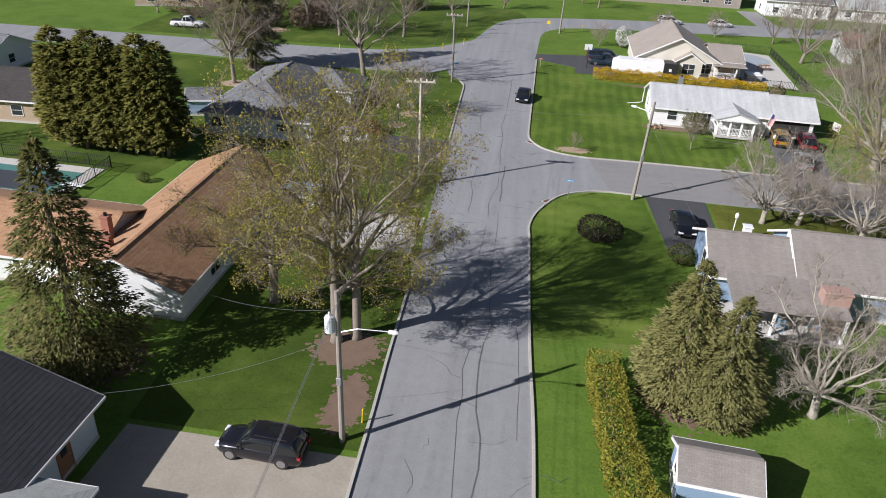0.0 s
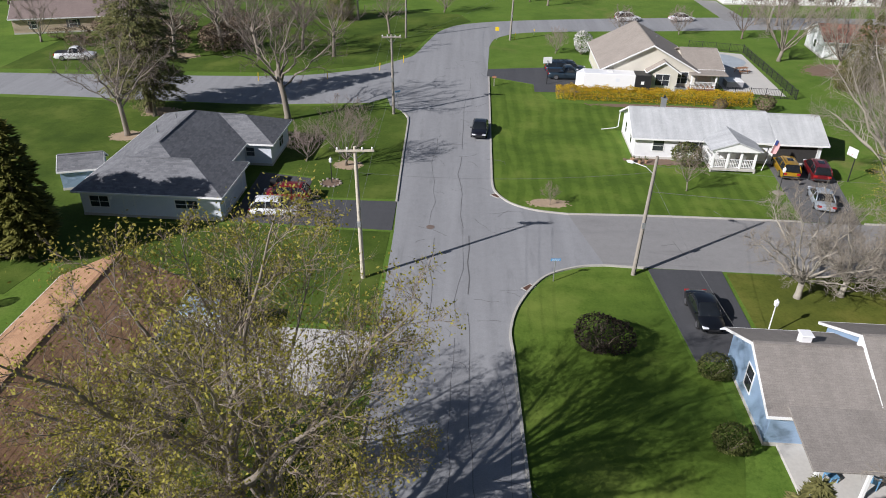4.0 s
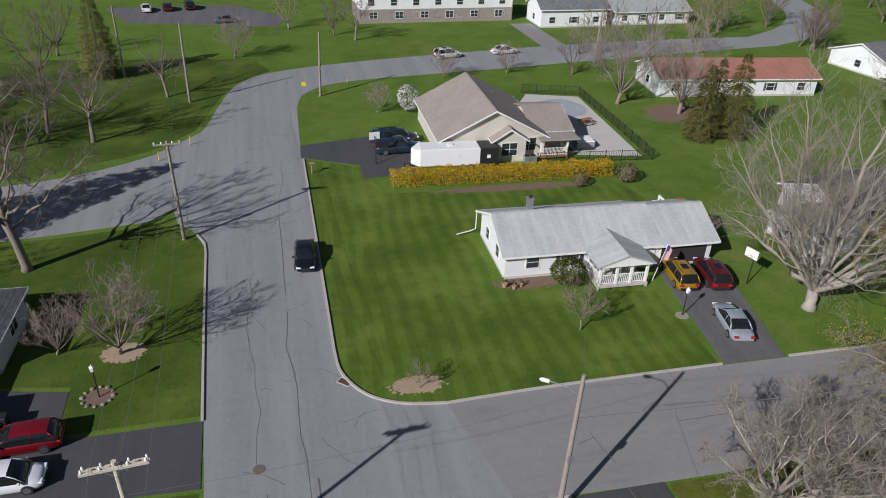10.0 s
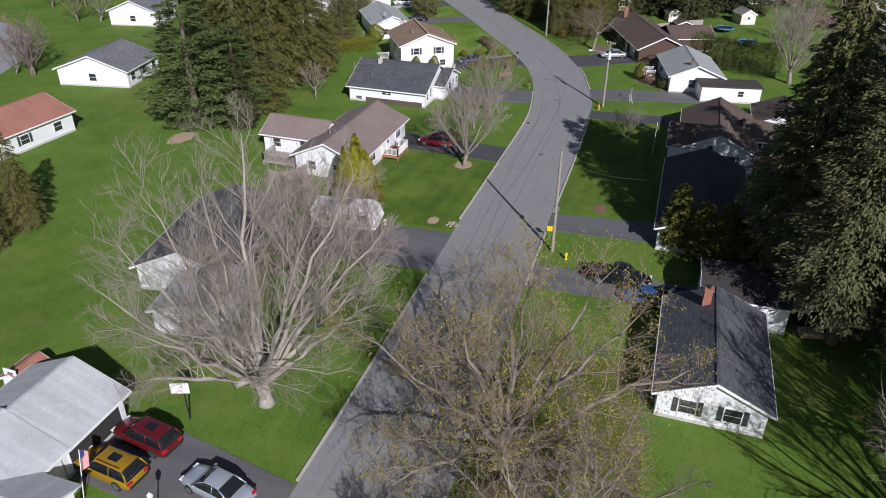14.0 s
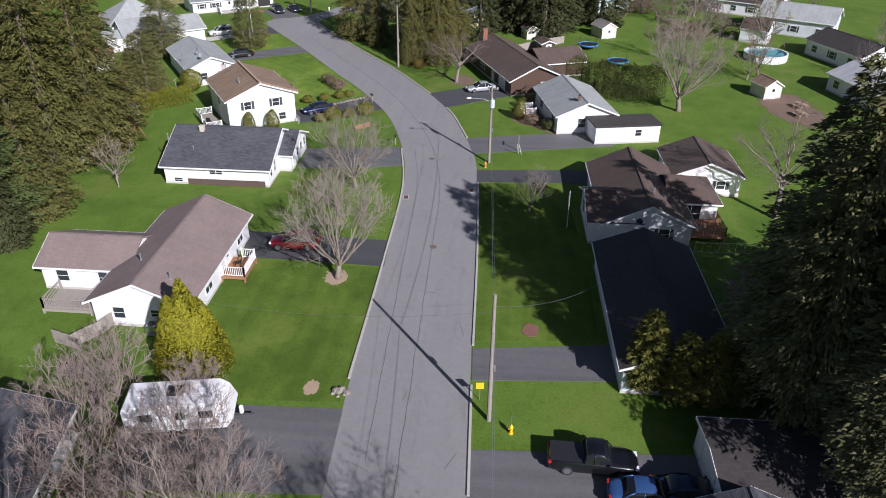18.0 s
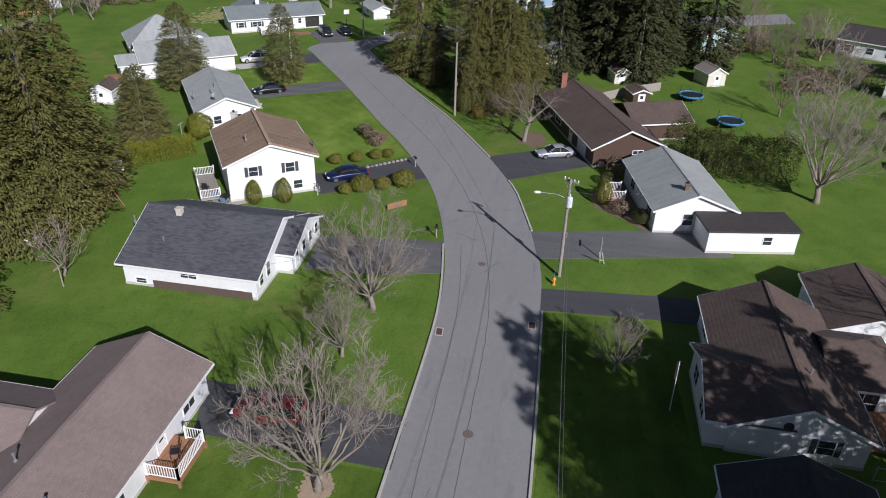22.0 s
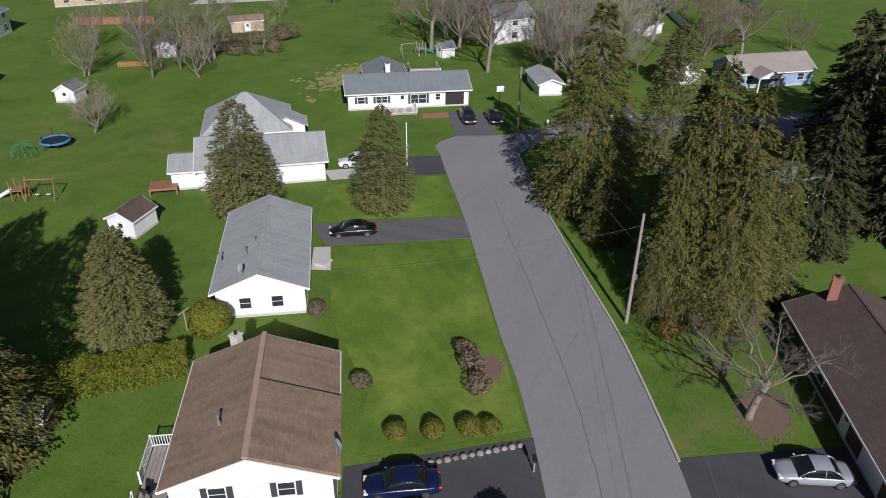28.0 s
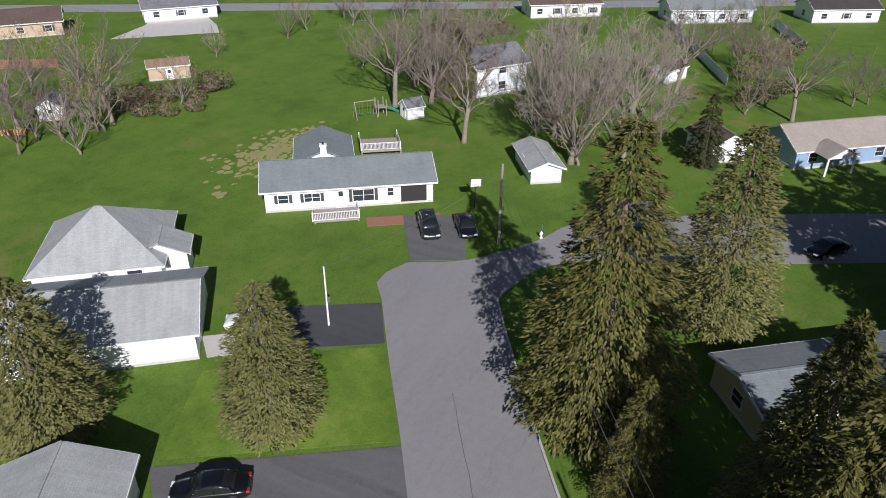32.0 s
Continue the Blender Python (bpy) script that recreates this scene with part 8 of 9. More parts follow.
# sunken pool by the tan-roof house
t = thing("swimming_pool", "rectangular pool with dark winter cover and pale deck", "pool", (-46.5, 53.6, 0))
part("deck", box(-5.6, -4.6, -0.02, 5.6, 4.6, 0.06), CONCRETE, t)
part("water", box(-4.4, -3.2, 0.06, 4.4, 3.2, 0.075), plain("green_pool_water", (0.09, 0.22, 0.19), 0.1, 0.15, 0.4), t)
part("cover", box(-3.6, -1.6, 0.075, 3.2, 1.9, 0.10), plain("pool_cover", (0.05, 0.055, 0.065), 0.6, 0.3, 0.5), t)
part("diving_board", box(4.2, -0.3, 0.35, 6.4, 0.3, 0.42, 0.02), WHITE, t)
mesh_fence("thin dark fence round the pool deck", [(-52, 58.8), (-40.6, 58.8), (-40.6, 48.4)], 1.2, BLACK, 2.5, 0.2)
# pool, hot tub and table on the patio
t = thing("swimming_pool", "pale covered pool in the concrete patio", "pool", (34.2, 130.0, 0))
part("coping", slab(blob(0, 0, 3.4, 4.2, 2, 26, 0.06), 0.0, 0.075), CONCRETE, t)
part("cover", slab(blob(0, 0, 3.0, 3.8, 2, 26, 0.06), 0.0, 0.11), plain("pale_pool_cover", (0.34, 0.38, 0.41), 0.6, 0.3, 0.7), t)
t = thing("hot_tub", "white square hot tub on the patio", "hot tub", (31.6, 116.4, 0.03))
part("shell", box(-1.1, -1.0, 0, 1.1, 1.0, 0.85, 0.06), plain("tub_side", (0.30, 0.30, 0.32), 0.6), t)
part("cover", box(-1.12, -1.02, 0.85, 1.12, 1.02, 0.98, 0.05), WHITE, t)


def picnic_table(x, y, ang, label, mat=BROWNWOOD):
    t = thing("picnic_table", label, "table", (x, y, 0.02), radians(ang))
    for i in range(5):
        part("board", box(-0.9, -0.38 + 0.155 * i, 0.72, 0.9, -0.24 + 0.155 * i, 0.76), mat, t)
    for s in (-1, 1):
        part("bench", box(-0.9, s * 0.72 - 0.13, 0.42, 0.9, s * 0.72 + 0.13, 0.46), mat, t)
        for e in (-0.65, 0.65):
            part("leg", tube([(e, s * 0.72, 0), (e, s * 0.2, 0.72)], [0.05, 0.05], 4), mat, t)


picnic_table(34.9, 123.6, 20, "wooden picnic table on the patio"), picnic_table(129.4, 22.5, 20, "pale wooden pallets stacked by the lawn", TAN_DIRT), picnic_table(133.2, 21.2, 30, "pale wooden pallets stacked by the lawn", TAN_DIRT)


def trampoline(x, y, label):
    t = thing("trampoline", label, "trampoline", (x, y, 0))
    part("pad", tube([(1.75 * math.cos(a * 0.2618), 1.75 * math.sin(a * 0.2618), 0.85) for a in range(25)], [0.16] * 25, 6, False), plain("blue_vinyl", (0.06, 0.20, 0.36), 0.5), t)
    part("mat", lathe([(1.62, 0.82), (1.62, 0.85), (0.02, 0.84)], 24), BLACK, t)
    for i in range(6):
        a = 6.283 * i / 6
        part("leg", tube([(1.7 * math.cos(a), 1.7 * math.sin(a), 0), (1.8 * math.cos(a), 1.8 * math.sin(a), 0.9), (1.7 * math.cos(a), 1.7 * math.sin(a), 2.0 if i % 2 else 1.3)], [0.035] * 3, 5), BLACK, t)


trampoline(163.4, 49.2, "round trampoline with blue pad and sagging net"), trampoline(152.8, 45.2, "round trampoline behind the hedge"), trampoline(153.2, 157.2, "round black trampoline beside the climbing dome")


def swing_set(x, y, ang, label, mat=BROWNWOOD, col=None):
    t = thing("swing_set", label, "play set", (x, y, 0), radians(ang))
    for e in (-1.5, 1.5):
        for s in (-1, 1):
            part("leg", tube([(e, s * 0.9, 0), (e, 0, 2.3)], [0.05, 0.05], 5), mat, t)
    part("beam", tube([(-1.6, 0, 2.3), (1.6, 0, 2.3)], [0.06, 0.06], 6), mat, t)
    for e in (-0.6, 0.6):
        sw = part("swing", box(e - 0.22, -0.1, 0.5, e + 0.22, 0.1, 0.54), col or BLACK, t)
        for q in (-0.2, 0.2):
            part("chain", tube([(e + q, 0, 0.54), (e + q, 0, 2.28)], [0.012, 0.012], 4), STEEL, sw)
    part("tower", join(box(1.7, -0.7, 1.2, 3.0, 0.7, 1.28), *[box(px - 0.05, py - 0.05, 0, px + 0.05, py + 0.05, 2.4) for px in (1.75, 2.95) for py in (-0.65, 0.65)]), mat, t)
    part("slide", tube([(3.0, 0, 1.25), (4.0, 0, 0.7), (5.0, 0, 0.15)], [0.2, 0.2, 0.2], 6), col or SIGNYEL, t)


GREENPL = plain("green_plastic", (0.03, 0.22, 0.16), 0.5)
swing_set(112.6, 112.6, 40, "small play set with green slide by the spruces", BROWNWOOD, GREENPL), swing_set(212.2, 137.6, -40, "play set with ladder and green swings", GREYWOOD, GREENPL), swing_set(142.1, 145.6, 120, "wooden play tower with a slide", BROWNWOOD, WHITE)
t = thing("climbing_dome", "green climbing dome on the lawn", "play set", (149.4, 158.4, 0))
for i in range(6):
    a = 3.1416 * i / 6
    part("hoop", tube([(1.5 * math.cos(b * 0.3142) * math.cos(a), 1.5 * math.cos(b * 0.3142) * math.sin(a), 1.5 * math.sin(b * 0.3142)) for b in range(11)], [0.03] * 11, 4), GREENPL, t)


def satellite_dish(x, y, z, ang, label):
    t = thing("satellite_dish", label, "satellite dish", (x, y, z), radians(ang))
    part("mast", tube([(0, 0, -0.5), (0, 0, 0.3)], [0.03, 0.03], 6), STEEL, t)
    part("dish", moved(lathe([(0.02, 0.0), (0.2, 0.02), (0.34, 0.08), (0.36, 0.10), (0.34, 0.10), (0.02, 0.03)], 14), pose(0.05, 0, 0.4, 0, 60, 0)), plain("dish_grey", (0.35, 0.36, 0.38), 0.5), t)


satellite_dish(121.2, 93.6, 4.75, -60, "grey satellite dish at the eave"), satellite_dish(134.6, 111.4, 4.2, 160, "grey satellite dish on the roof")
def ac_unit(x, y, label):
    t = thing("air_conditioner", label, "air conditioner", (x, y, 0))
    part("case", box(-0.4, -0.4, 0, 0.4, 0.4, 0.8, 0.03), STEEL, t)
    part("fan_grille", lathe([(0.34, 0.80), (0.34, 0.82), (0.02, 0.84)], 16), BLACK, t)


ac_unit(23.2, 112.6, "grey air conditioning unit by the wall"), ac_unit(71.0, 91.2, "grey air conditioning unit by the wall")
def chair(x, y, ang, mat, label, z=0.03):
    t = thing("lawn_chair", label, "chair", (x, y, z), radians(ang))
    part("seat", box(-0.27, -0.27, 0.38, 0.27, 0.27, 0.43, 0.01), mat, t)
    part("backrest", moved(box(-0.27, -0.02, 0, 0.27, 0.03, 0.62, 0.01), pose(0, 0.27, 0.42, -15, 0, 0)), mat, t)
    for px in (-0.24, 0.24):
        for py in (-0.24, 0.24):
            part("leg", box(px - 0.025, py - 0.025, 0, px + 0.025, py + 0.025, 0.38), mat, t)


for x, y, a, z in ((21.6, 87.6, 180, 0.45), (23.2, 87.8, 190, 0.45), (24.4, 87.7, 170, 0.45)):
    chair(x, y, a, WHITE, "white plastic porch chair", z)
for x, y, a in ((16.4, 45.0, 20), (18.4, 44.8, 150), (20.6, 45.2, 260)):
    chair(x, y, a, plain("blue_plastic", (0.12, 0.28, 0.45), 0.5), "blue plastic chair on the cluttered porch", 0.2)
chair(81.4, 88.7, 200, BLACK, "dark chair on the small deck", 0.6), chair(116.6, 104.2, 100, BLACK, "dark chair on the side deck", 0.45)
def bin_(x, y, mat, label, h=0.95):
    t = thing("wheelie_bin", label, "bin", (x, y, 0.02))
    part("body", ([(a * 0.24, b * 0.26, 0) for a, b in ((-1, -1), (1, -1), (1, 1), (-1, 1))] + [(a * 0.29, b * 0.32, h) for a, b in ((-1, -1), (1, -1), (1, 1), (-1, 1))], [(3, 2, 1, 0), (4, 5, 6, 7), (0, 1, 5, 4), (1, 2, 6, 5), (2, 3, 7, 6), (3, 0, 4, 7)]), mat, t)
    part("lid", box(-0.31, -0.34, h, 0.31, 0.34, h + 0.06, 0.02), mat, t)


bin_(120.4, 94.9, BLACK, "black wheeled bin beside the house"), bin_(119.9, 95.7, plain("blue_plastic", (0.12, 0.28, 0.45), 0.5), "blue recycling bin beside the house"), bin_(32.2, 89.2, LAMP_RED, "red cart in the garage mouth", 0.7), bin_(-21.6, 77.2, BLACK, "dark bin against the garage")
t = thing("boat_trailer", "small blue and white boat on a trailer", "boat", (103.6, 114.6, 0), radians(20))
part("hull", ([(-1.5, -0.6, 0.5), (-1.5, 0.6, 0.5), (1.0, 0.5, 0.55), (1.7, 0, 0.7), (1.0, -0.5, 0.55), (-1.5, -0.5, 1.0), (-1.5, 0.5, 1.0), (1.0, 0.45, 0.95), (1.6, 0, 1.0), (1.0, -0.45, 0.95)], [(0, 1, 2, 3, 4), (9, 8, 7, 6, 5), (0, 5, 6, 1), (1, 6, 7, 2), (2, 7, 8, 3), (3, 8, 9, 4), (4, 9, 5, 0)]), WHITE_METAL, t)
part("seat", box(-0.9, -0.25, 1.0, 0.4, 0.25, 1.3, 0.05), SIGNBLUE, t)
part("axle", box(-0.8, -0.7, 0.2, -0.6, 0.7, 0.5), BLACK, t)
for x, y in ((97.4, 107.6), (130.6, 114.4), (112.4, 63.0)):
    t = thing("clothesline_post", "weathered clothesline post with cross bar", "clothesline post", (x, y, 0))
    part("post", tube([(0, 0, -0.1), (0, 0, 2.0)], [0.06, 0.05], 6), GREYWOOD, t)
    part("bar", box(-0.6, -0.04, 1.85, 0.6, 0.04, 1.95), GREYWOOD, t)
t = thing("stepladder", "white ladder frame leaning on the lawn", "ladder", (111.5, 62.8, 0), radians(70))
for s in (-0.2, 0.2):
    part("rail", tube([(s, 0, 0), (s * 0.6, 0.9, 1.6)], [0.035, 0.035], 4), WHITE, t)
part("rung", tube([(-0.18, 0.3, 0.5), (0.18, 0.3, 0.5)], [0.025, 0.025], 4), WHITE, t)
t = thing("firewood_stack", "low stack of split orange firewood", "firewood", (184.6, 176.4, 0), radians(125))
for i in range(14):
    for j in range(3):
        part("log", tube([(-2.6 + i * 0.4, -0.3, 0.15 + j * 0.26), (-2.6 + i * 0.4, 0.3, 0.15 + j * 0.26)], [0.14, 0.13], 6), plain("split_wood", (0.50, 0.27, 0.11), 0.85, 0.3, 4.0), t)

def bicycle(x, y, ang, label):
    t = thing("bicycle", label, "bicycle", (x, y, 0.02), radians(ang))
    for wx in (-0.52, 0.52):
        part("wheel", moved(tube([(0.33 * math.cos(a * 0.5236), 0, 0.33 * math.sin(a * 0.5236)) for a in range(13)], [0.022] * 13, 5, False), pose(wx, 0, 0.34)), WHITE, t)
    part("frame", join(tube([(-0.52, 0, 0.34), (-0.1, 0, 0.3), (0.4, 0, 0.8), (-0.2, 0, 0.78), (-0.1, 0, 0.3)], [0.025] * 5, 5), tube([(0.52, 0, 0.34), (0.4, 0, 0.95)], [0.022] * 2, 5)), WHITE_METAL, t)
    part("saddle", box(-0.34, -0.08, 0.88, -0.08, 0.08, 0.94, 0.02), BLACK, t)
    part("handlebar", tube([(0.42, -0.28, 0.98), (0.4, 0, 0.96), (0.42, 0.28, 0.98)], [0.02] * 3, 5), BLACK, t)


bicycle(120.3, 93.2, 38, "white bicycle leaning beside the house"), bicycle(119.5, 93.0, 30, "white bicycle leaning beside the house")


def patio_table(x, y, z, label):
    t = thing("patio_table", label, "table", (x, y, z))
    part("top", lathe([(0.55, 0.70), (0.57, 0.72), (0.55, 0.74), (0.02, 0.74)], 18), BLACK, t)
    part("post", lathe([(0.25, 0.0), (0.25, 0.03), (0.04, 0.06), (0.04, 0.70)], 10), BLACK, t)


patio_table(115.4, 101.4, 0.03, "round dark metal table on the patio")
for x, y, a in ((114.6, 101.2, 90), (115.5, 102.3, 0), (116.0, 100.9, 220)):
    chair(x, y, a, plain("slate_blue_plastic", (0.16, 0.24, 0.32), 0.5), "slate blue patio chair by the round table")
t = thing("grill", "black covered barbecue grill on the patio", "grill", (116.7, 100.4, 0.03), radians(30))
part("cover", box(-0.55, -0.32, 0.1, 0.55, 0.32, 1.05, 0.12), BLACK, t)
part("side_shelf", box(0.55, -0.25, 0.8, 0.85, 0.25, 0.84), STEEL, t)
flat("patio", [(113.9, 101.9), (115.9, 98.6), (118.0, 99.9), (115.8, 103.4)], 0.03, OLD_CONCRETE, "weathered concrete patio beside the white house", "patio")
# planting stones and pots before the white ranch house
for x, y, k in ((13.2, 87.6, 1.0), (13.9, 87.2, 0.8), (14.6, 87.5, 0.7)):
    t = thing("flower_pot", "clay flower pot with withered plants", "flower pot", (x, y, 0.04))
    part("pot", lathe([(0.16 * k, 0), (0.24 * k, 0.4 * k), (0.26 * k, 0.42 * k), (0.2 * k, 0.42 * k), (0.02, 0.36 * k)], 12), plain("terracotta", (0.42, 0.26, 0.16), 0.9, 0.2, 4.0), t)
    part("plant", leaves([(0.2 * k * math.cos(q * 0.9), 0.2 * k * math.sin(q * 0.9), 0.5 * k + 0.02 * q) for q in range(14)], 0.09, random.Random(4), 2, 0.06), SHRUB_LEAF, t)
# sapling at the lawn corner
place(tG, 4.0, 76.6, 0.5, 70)
single("garden_bed", slab(blob(74.9, 62.6, 0.9, 0.7, 8), -0.02, 0.05), plain("red_mulch", (0.20, 0.095, 0.07), 0.95, 0.35, 2.0, bumpy=0.8), "red mulch bed beside the shaded driveway", "garden bed")

# white canopy behind the gabled house
t = thing("canopy", "white fabric canopy on posts in the shade", "canopy", (59.2, 45.6, 0))
part("cover", ([(-1.5, -1.4, 2.0), (1.5, -1.4, 2.0), (1.5, 0, 2.5), (1.5, 1.4, 2.0), (-1.5, 1.4, 2.0), (-1.5, 0, 2.5), (-1.5, -1.4, 1.95), (1.5, -1.4, 1.95), (1.5, 0, 2.45), (1.5, 1.4, 1.95), (-1.5, 1.4, 1.95), (-1.5, 0, 2.45)], [(0, 1, 2, 5), (5, 2, 3, 4), (11, 8, 7, 6), (10, 9, 8, 11), (0, 6, 7, 1), (3, 9, 10, 4), (1, 7, 8, 2), (2, 8, 9, 3), (4, 10, 11, 5), (5, 11, 6, 0)]), WHITE, t)
for px, py in ((-1.4, -1.3), (1.4, -1.3), (1.4, 1.3), (-1.4, 1.3)):
    part("post", tube([(px, py, 0), (px, py, 1.97)], [0.04, 0.04], 6), STEEL, t)

# beside the mauve-roofed house
board_fence("weathered grey board fence of a small pen", [(70.0, 99.6), (69.4, 97.8), (71.4, 96.4), (73.6, 95.8)], 1.3, GREYWOOD)
t = thing("air_conditioner", "grey outdoor air conditioner against the white wall", "air conditioner", (72.0, 92.6, 0))
part("casing", box(-0.4, -0.4, 0.05, 0.4, 0.4, 0.8, 0.04), STEEL, t)
part("fan_grille", lathe([(0.33, 0.8), (0.33, 0.83), (0.06, 0.84), (0.02, 0.84)], 16), BLACK, t)
part("base", box(-0.5, -0.5, -0.05, 0.5, 0.5, 0.05), CONCRETE, t)
t = thing("air_conditioner", "grey outdoor air conditioner beside the porch", "air conditioner", (23.9, 112.6, 0))
part("casing", box(-0.4, -0.4, 0.05, 0.4, 0.4, 0.8, 0.04), STEEL, t)
part("fan_grille", lathe([(0.33, 0.8), (0.33, 0.83), (0.06, 0.84), (0.02, 0.84)], 16), BLACK, t)
part("base", box(-0.5, -0.5, -0.05, 0.5, 0.5, 0.05), CONCRETE, t)
mesh_fence("grey chain-link fence behind the shaded house", [(88.7, 46.6), (88.9, 39.6)], 1.2, STEEL, 2.5, 0.6)

# ---- far houses and woods ----
FH = [("white house with dark grey roof and broad chimney", 160.0, 188.0, 40, 12, 8, 2.7, 1.8, R_GREY, W_WHITE, 4),
      ("long white two-storey apartment house with brick base", 27.0, 187.0, 3, 31, 9.5, 5.2, 1.9, R_LIGHT, W_WHITE, 7),
      ("pale house with mauve-brown roof behind a hedge", -72.0, 138.0, 20, 18, 9, 2.6, 1.8, R_MAUVE, W_TAN, 3), ("white house with grey roof and dark shutters", 53.5, 180.5, 2, 14, 8, 3.6, 2.0, R_GREY, W_WHITE, 3),
      ("long white house with grey roof behind trees", 71.0, 182.0, 4, 17, 8, 2.8, 1.8, R_LIGHT, W_WHITE, 4), ("white split-level house with red-brown roof", 63.0, 137.0, -4, 25, 9.0, 2.8, 1.7, shingle("red_shingles", (0.30, 0.13, 0.09), (0.36, 0.17, 0.12)), W_WHITE, 5),
      ("white gabled house with grey roof on a rise", 96.3, 143.6, 11, 10, 11.4, 2.7, 2.1, R_GREY, W_WHITE, 3), 
      ("pale teal house with dark roof", 202.0, 43.0, 25, 13, 8, 2.6, 1.7, R_BLUEG, siding("teal_siding", (0.42, 0.58, 0.58)), 3), ("light blue cottage with tan shingle roof and white porch", 226.3, 78.7, -51.3, 14, 7.2, 2.6, 1.9, R_TAUPE, W_BLUE, 3),
      ("dark red house with brown roof", 228.0, 58.0, -55, 13, 8, 2.6, 1.8, R_DBROWN, W_RED, 3), ("tall white barn-like garage", 233.0, 127.5, -35, 9, 8, 4.6, 2.0, R_GREY, W_WHITE, 1), ("small white outbuilding with pale grey roof", 205.3, 109.5, 34, 7.6, 3.6, 2.0, 0.7, R_LIGHT, W_WHITE, 1), ("small white garage with brown roof", 220.4, 91.2, 38.7, 6, 4.6, 2.4, 1.2, R_DBROWN, W_WHITE, 1),
      ("orange brick house with skylights", 222.0, 226.0, -40, 20, 9, 2.8, 1.9, R_DBROWN, W_TAN, 4), ("white house with brown roof across the field", 291.0, 134.0, -55, 16, 8, 3.0, 1.8, R_DBROWN, W_WHITE, 4), ("blue-grey house with dark roof across the field", 300.0, 104.0, -60, 18, 8, 3.0, 1.9, R_BLUEG, W_GREY, 4),
      ("white house with dark roof at the far edge", 314.0, 78.0, -60, 15, 8, 3.0, 1.9, R_BLACK, W_WHITE, 3), ("grey house with pale roof beyond the pool", 182.0, 5.0, 60, 14, 9, 3.4, 2.2, R_LIGHT, W_GREY, 3), ("white house with dark roof beyond the pool", 160.0, 3.5, 20, 13, 8, 2.8, 1.7, R_BLACK, W_WHITE, 3),
      ("white house with silver roof at the yard's end", 138.0, 8.5, 15, 12, 8, 2.8, 1.7, R_SILVER, W_WHITE, 3), ("white house with black roof past the hedges", 200.0, 10.0, 60, 15, 9, 3.0, 1.9, R_BLACK, W_WHITE, 4), ("white house with grey gable roof beyond the lawn", 131.0, 164.4, 12, 9, 9.8, 3.0, 2.0, R_GREY, W_WHITE, 3), ("white house with grey roof on the far street", 250.0, 208.0, -40, 15, 8, 2.8, 1.8, R_GREY, W_WHITE, 3),
      ("white house with dark roof beyond the field", 183.0, 217.0, 30, 14, 9, 4.6, 1.9, R_GREY, W_WHITE, 4), ("low yellow house with flat grey-green roof beneath spruces", 177.2, 76.1, -53, 18.4, 6.2, 2.7, 0.8, R_BLUEG, W_YELLOW, 2),
      ("white house with grey roof down the street", -78, 86, 0, 14, 9, 2.7, 1.8, R_GREY, W_WHITE, 3), ("house with dark grey roof and stone front", -62, 72, 5, 15, 10, 2.7, 2.0, R_BLACK, W_TAN, 3), ("pale farmhouse beyond the meadow", -96, 190, 10, 14, 9, 4.2, 2.2, R_GREY, W_WHITE, 4)]
for lab, x, y, a, L, W, e, ri, rf, wl, nw in FH:
    t = house(lab, (x, y), a)
    ops = []
    for s in ("S", "N"):
        for i in range(nw):
            u = (i + 0.5) / nw * L - L / 2
            ops.append((s, u, 0.9, 1.2, 1.1, "shuttered" if i % 2 else "window"))
            if e > 4:
                ops.append((s, u, 3.3, 1.2, 1.1))
    ops += [("W", 0.0, 0.9, 1.1, 1.1), ("E", 0.0, 0.9, 1.1, 1.1)] if nw > 1 else []
    block(t, x, y, a, L, W, e, ri, rf, wl, 0.4, openings=ops)
    if "apartment" in lab:
        part("brick_base", box(-L / 2 - 0.05, -W / 2 - 0.05, 0.0, L / 2 + 0.05, W / 2 + 0.05, 2.6), plain("grey_brick", (0.30, 0.26, 0.23), 0.9, 0.2, 2.0), t)
        for i in range(6):
            window(t, pose(-L / 2 + 2.6 + i * 5.1, -W / 2 - 0.06, 0.9), 1.5, 1.2)
    if "cottage" in lab:
        porch_roof(t, 220.9, 77.95, 38.7, 3.4, 4.2, 2.5, 1.0, rf)
        for k in (-1.8, 1.8):
            part("porch_post", box(-0.1, -0.1, 0, 0.1, 0.1, 2.3), WHITE, t, m=local(t, 219.8 - 0.625 * k, 77.1 + 0.78 * k))
flat("parking_lot", [(-37, 197), (-31, 184), (-4, 180), (-2, 187), (-12, 199)], 0.03, WORNTOP, "grey asphalt parking lot beyond the lawn", "parking lot")
flat("driveway", [(42.5, 159.5), (47, 160.5), (46, 180), (41.5, 180)], 0.03, ROAD_B, "grey driveway across the far street", "driveway")
flat("road", smooth_line([(88, 160), (104, 168), (117, 184), (126, 212), (132, 250)]) + smooth_line([(124, 252), (118, 214), (110, 189), (99, 175), (86, 166.5)]), 0.012, ROAD_A, "pale grey street beyond the houses", "road")
flat("road", [(225, 262), (330, 78), (337, 82), (232, 266)], 0.02, ROAD_A, "pale grey road beyond the field", "road")
flat("driveway", [(228, 205), (242, 190), (247, 195), (262, 216), (257, 220), (240, 208)], 0.024, CONCRETE, "pale gravel turning place in the field", "driveway")
r = random.Random(12)
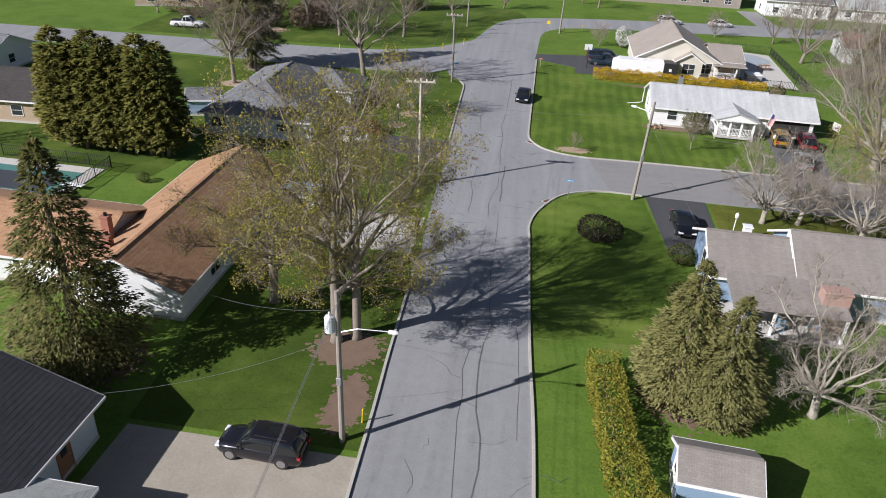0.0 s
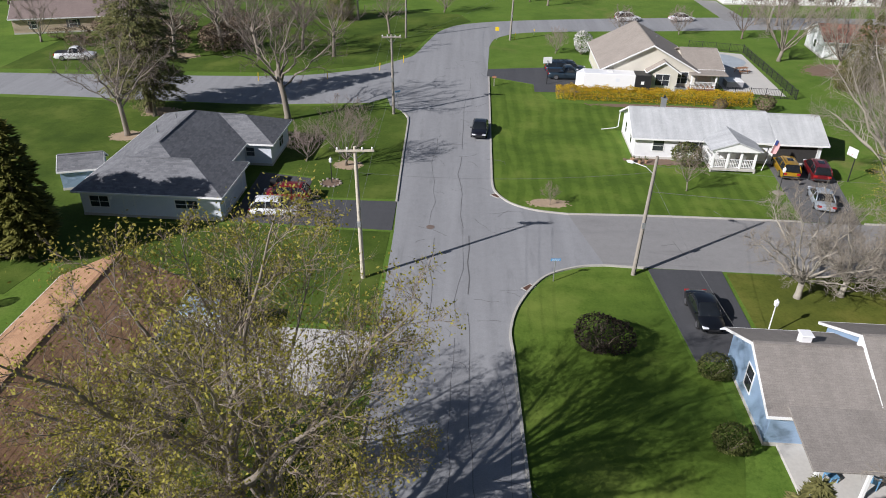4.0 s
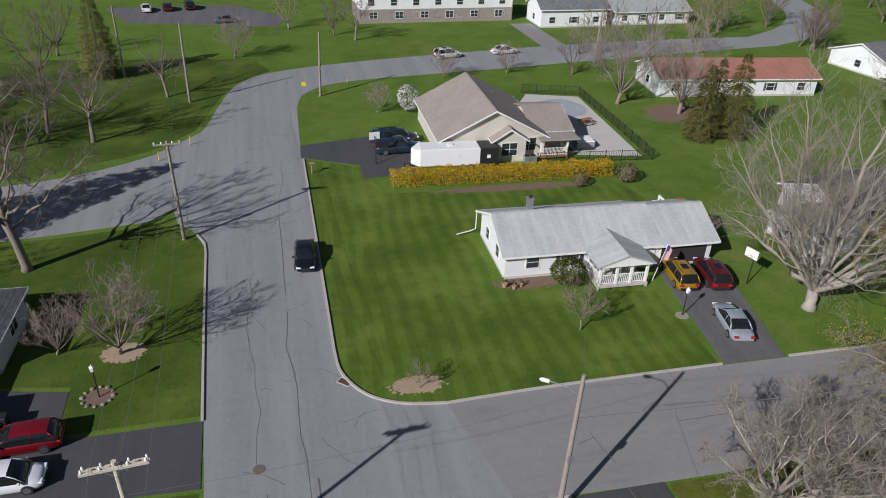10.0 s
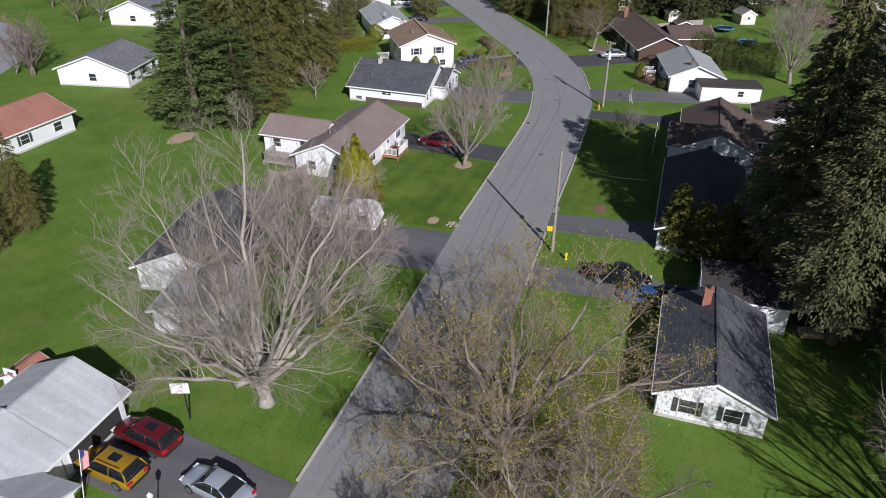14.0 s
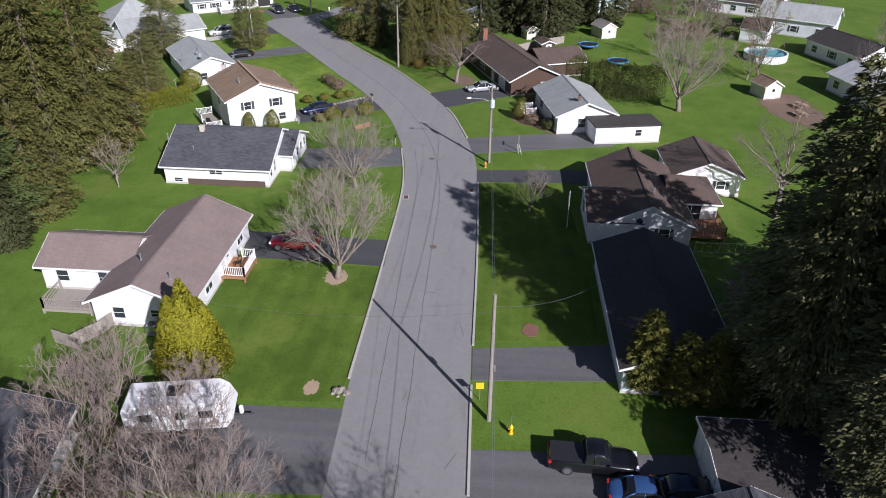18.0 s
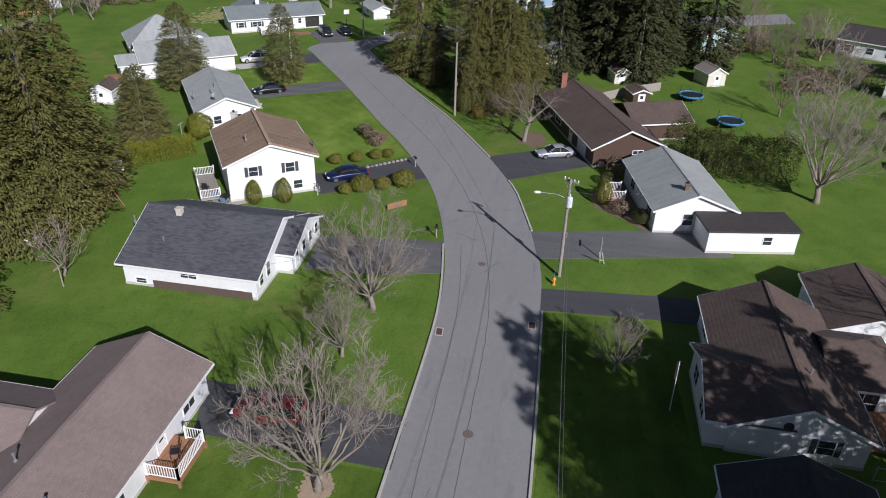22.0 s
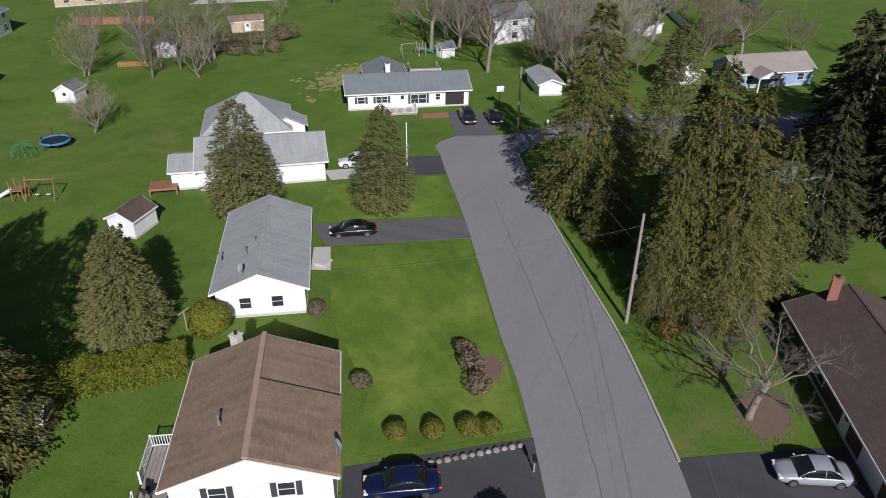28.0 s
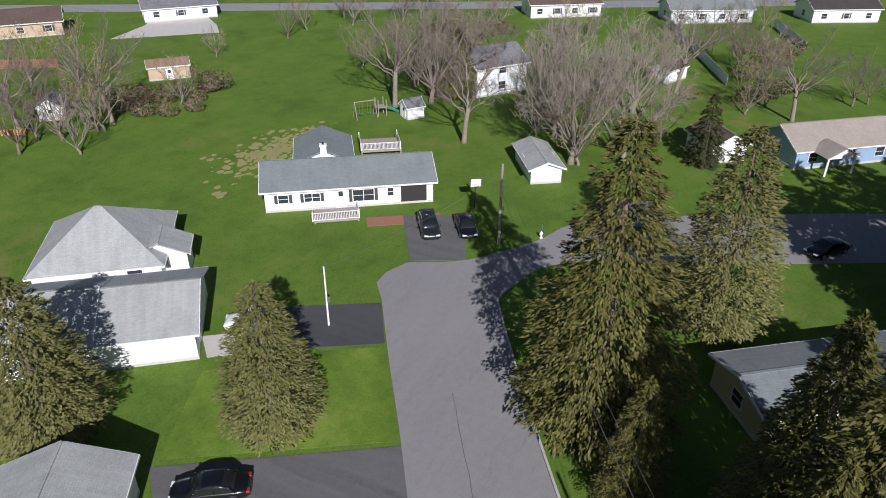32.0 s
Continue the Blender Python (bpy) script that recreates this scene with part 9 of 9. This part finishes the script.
zones = [((-110, -30), (124, 172), 34), ((-120, -55), (60, 98), 10), ((-5, 60), (164, 182), 6), ((62, 100), (150, 182), 14), ((222, 300), (135, 182), 22), ((240, 300), (85, 128), 16), ((205, 232), (95, 118), 7), ((40, 75), (140, 158), 5), ((175, 205), (160, 200), 14), ((140, 210), (-10, 40), 18), ((178, 215), (20, 60), 12), ((120, 165), (145, 210), 8), ((225, 262), (40, 90), 8), ((84, 100), (108, 120), 2)]
HOUSES = [(f[1], f[2], f[4] * 0.6) for f in FH]
for (x0, x1), (y0, y1), n in zones:
    for i in range(n):
        x, y = r.uniform(x0, x1), r.uniform(y0, y1)
        p = r.choice((tL, tL, tM, tN))
        if any(math.hypot(x - hx, y - hy) < hr for hx, hy, hr in HOUSES) or (100 < y + 0.03 * x < 114 and x < -30) or abs(x - 250) < 6 and 97 < y < 112:
            continue
        place(p, x, y, r.uniform(0.75, 1.25), r.uniform(0, 360))
# brushy thickets
scrub = first(bush("tangled leafless brush of a thicket", 33, 2.2, 2.0, 1.2, DRY_LEAF, 600, 0.13, "brush", category="shrub"), -52, 131)
for (x0, x1), (y0, y1), n in (((-75, -38), (122, 146), 40), ((196, 214), (160, 172), 12), ((228, 268), (138, 150), 10), ((150, 205), (8, 34), 16), ((186, 214), (28, 40), 10), ((240, 285), (84, 100), 8), ((50, 62), (88, 94), 3)):
    for i in range(n):
        place(scrub, r.uniform(x0, x1), r.uniform(y0, y1), r.uniform(0.7, 1.5), r.uniform(0, 360))
# far evergreens
sF = first(conifer("distant dark evergreen of a stand", 27, 18.0, 5.2, NEEDLE_DEEP, 0.8, 34, 12, 0.42, 0.45, 0.62, name="spruce", sprays=17), 201, 62)
for x, y, s, a in ((96, 126, 0.72, 10), (101, 129, 0.8, 80), (106, 131, 0.75, 150), (92, 122, 0.66, 220), (111, 128, 0.7, 300), (84, 112, 0.55, 33), (216, 92, 0.5, 0)):
    place(sF, x, y, s, a)
for x, y, s, a in ((176, 62, 0.95, 10), (182, 58, 1.0, 70), (188, 62, 0.95, 130), (178, 54, 0.9, 190), (190, 54, 1.0, 250), (168, 69.5, 0.75, 20), (196, 64, 0.9, 45), (185, 66.5, 1.0, 80), (192, 68, 0.9, 160), (199, 57, 1.0, 200), (205, 54, 0.95, 240), (184, 44.5, 1.0, 10), (172, 57, 0.9, 100), (186, 50, 0.85, 12)):
    place(sF, x, y, s * 1.15, a)
place(pine, 86.5, 113.8, 0.72, 140), place(sE, 226, 130, 1.0, 40, 0.9), place(sE, -29, 150, 0.8, 0, 1.0)
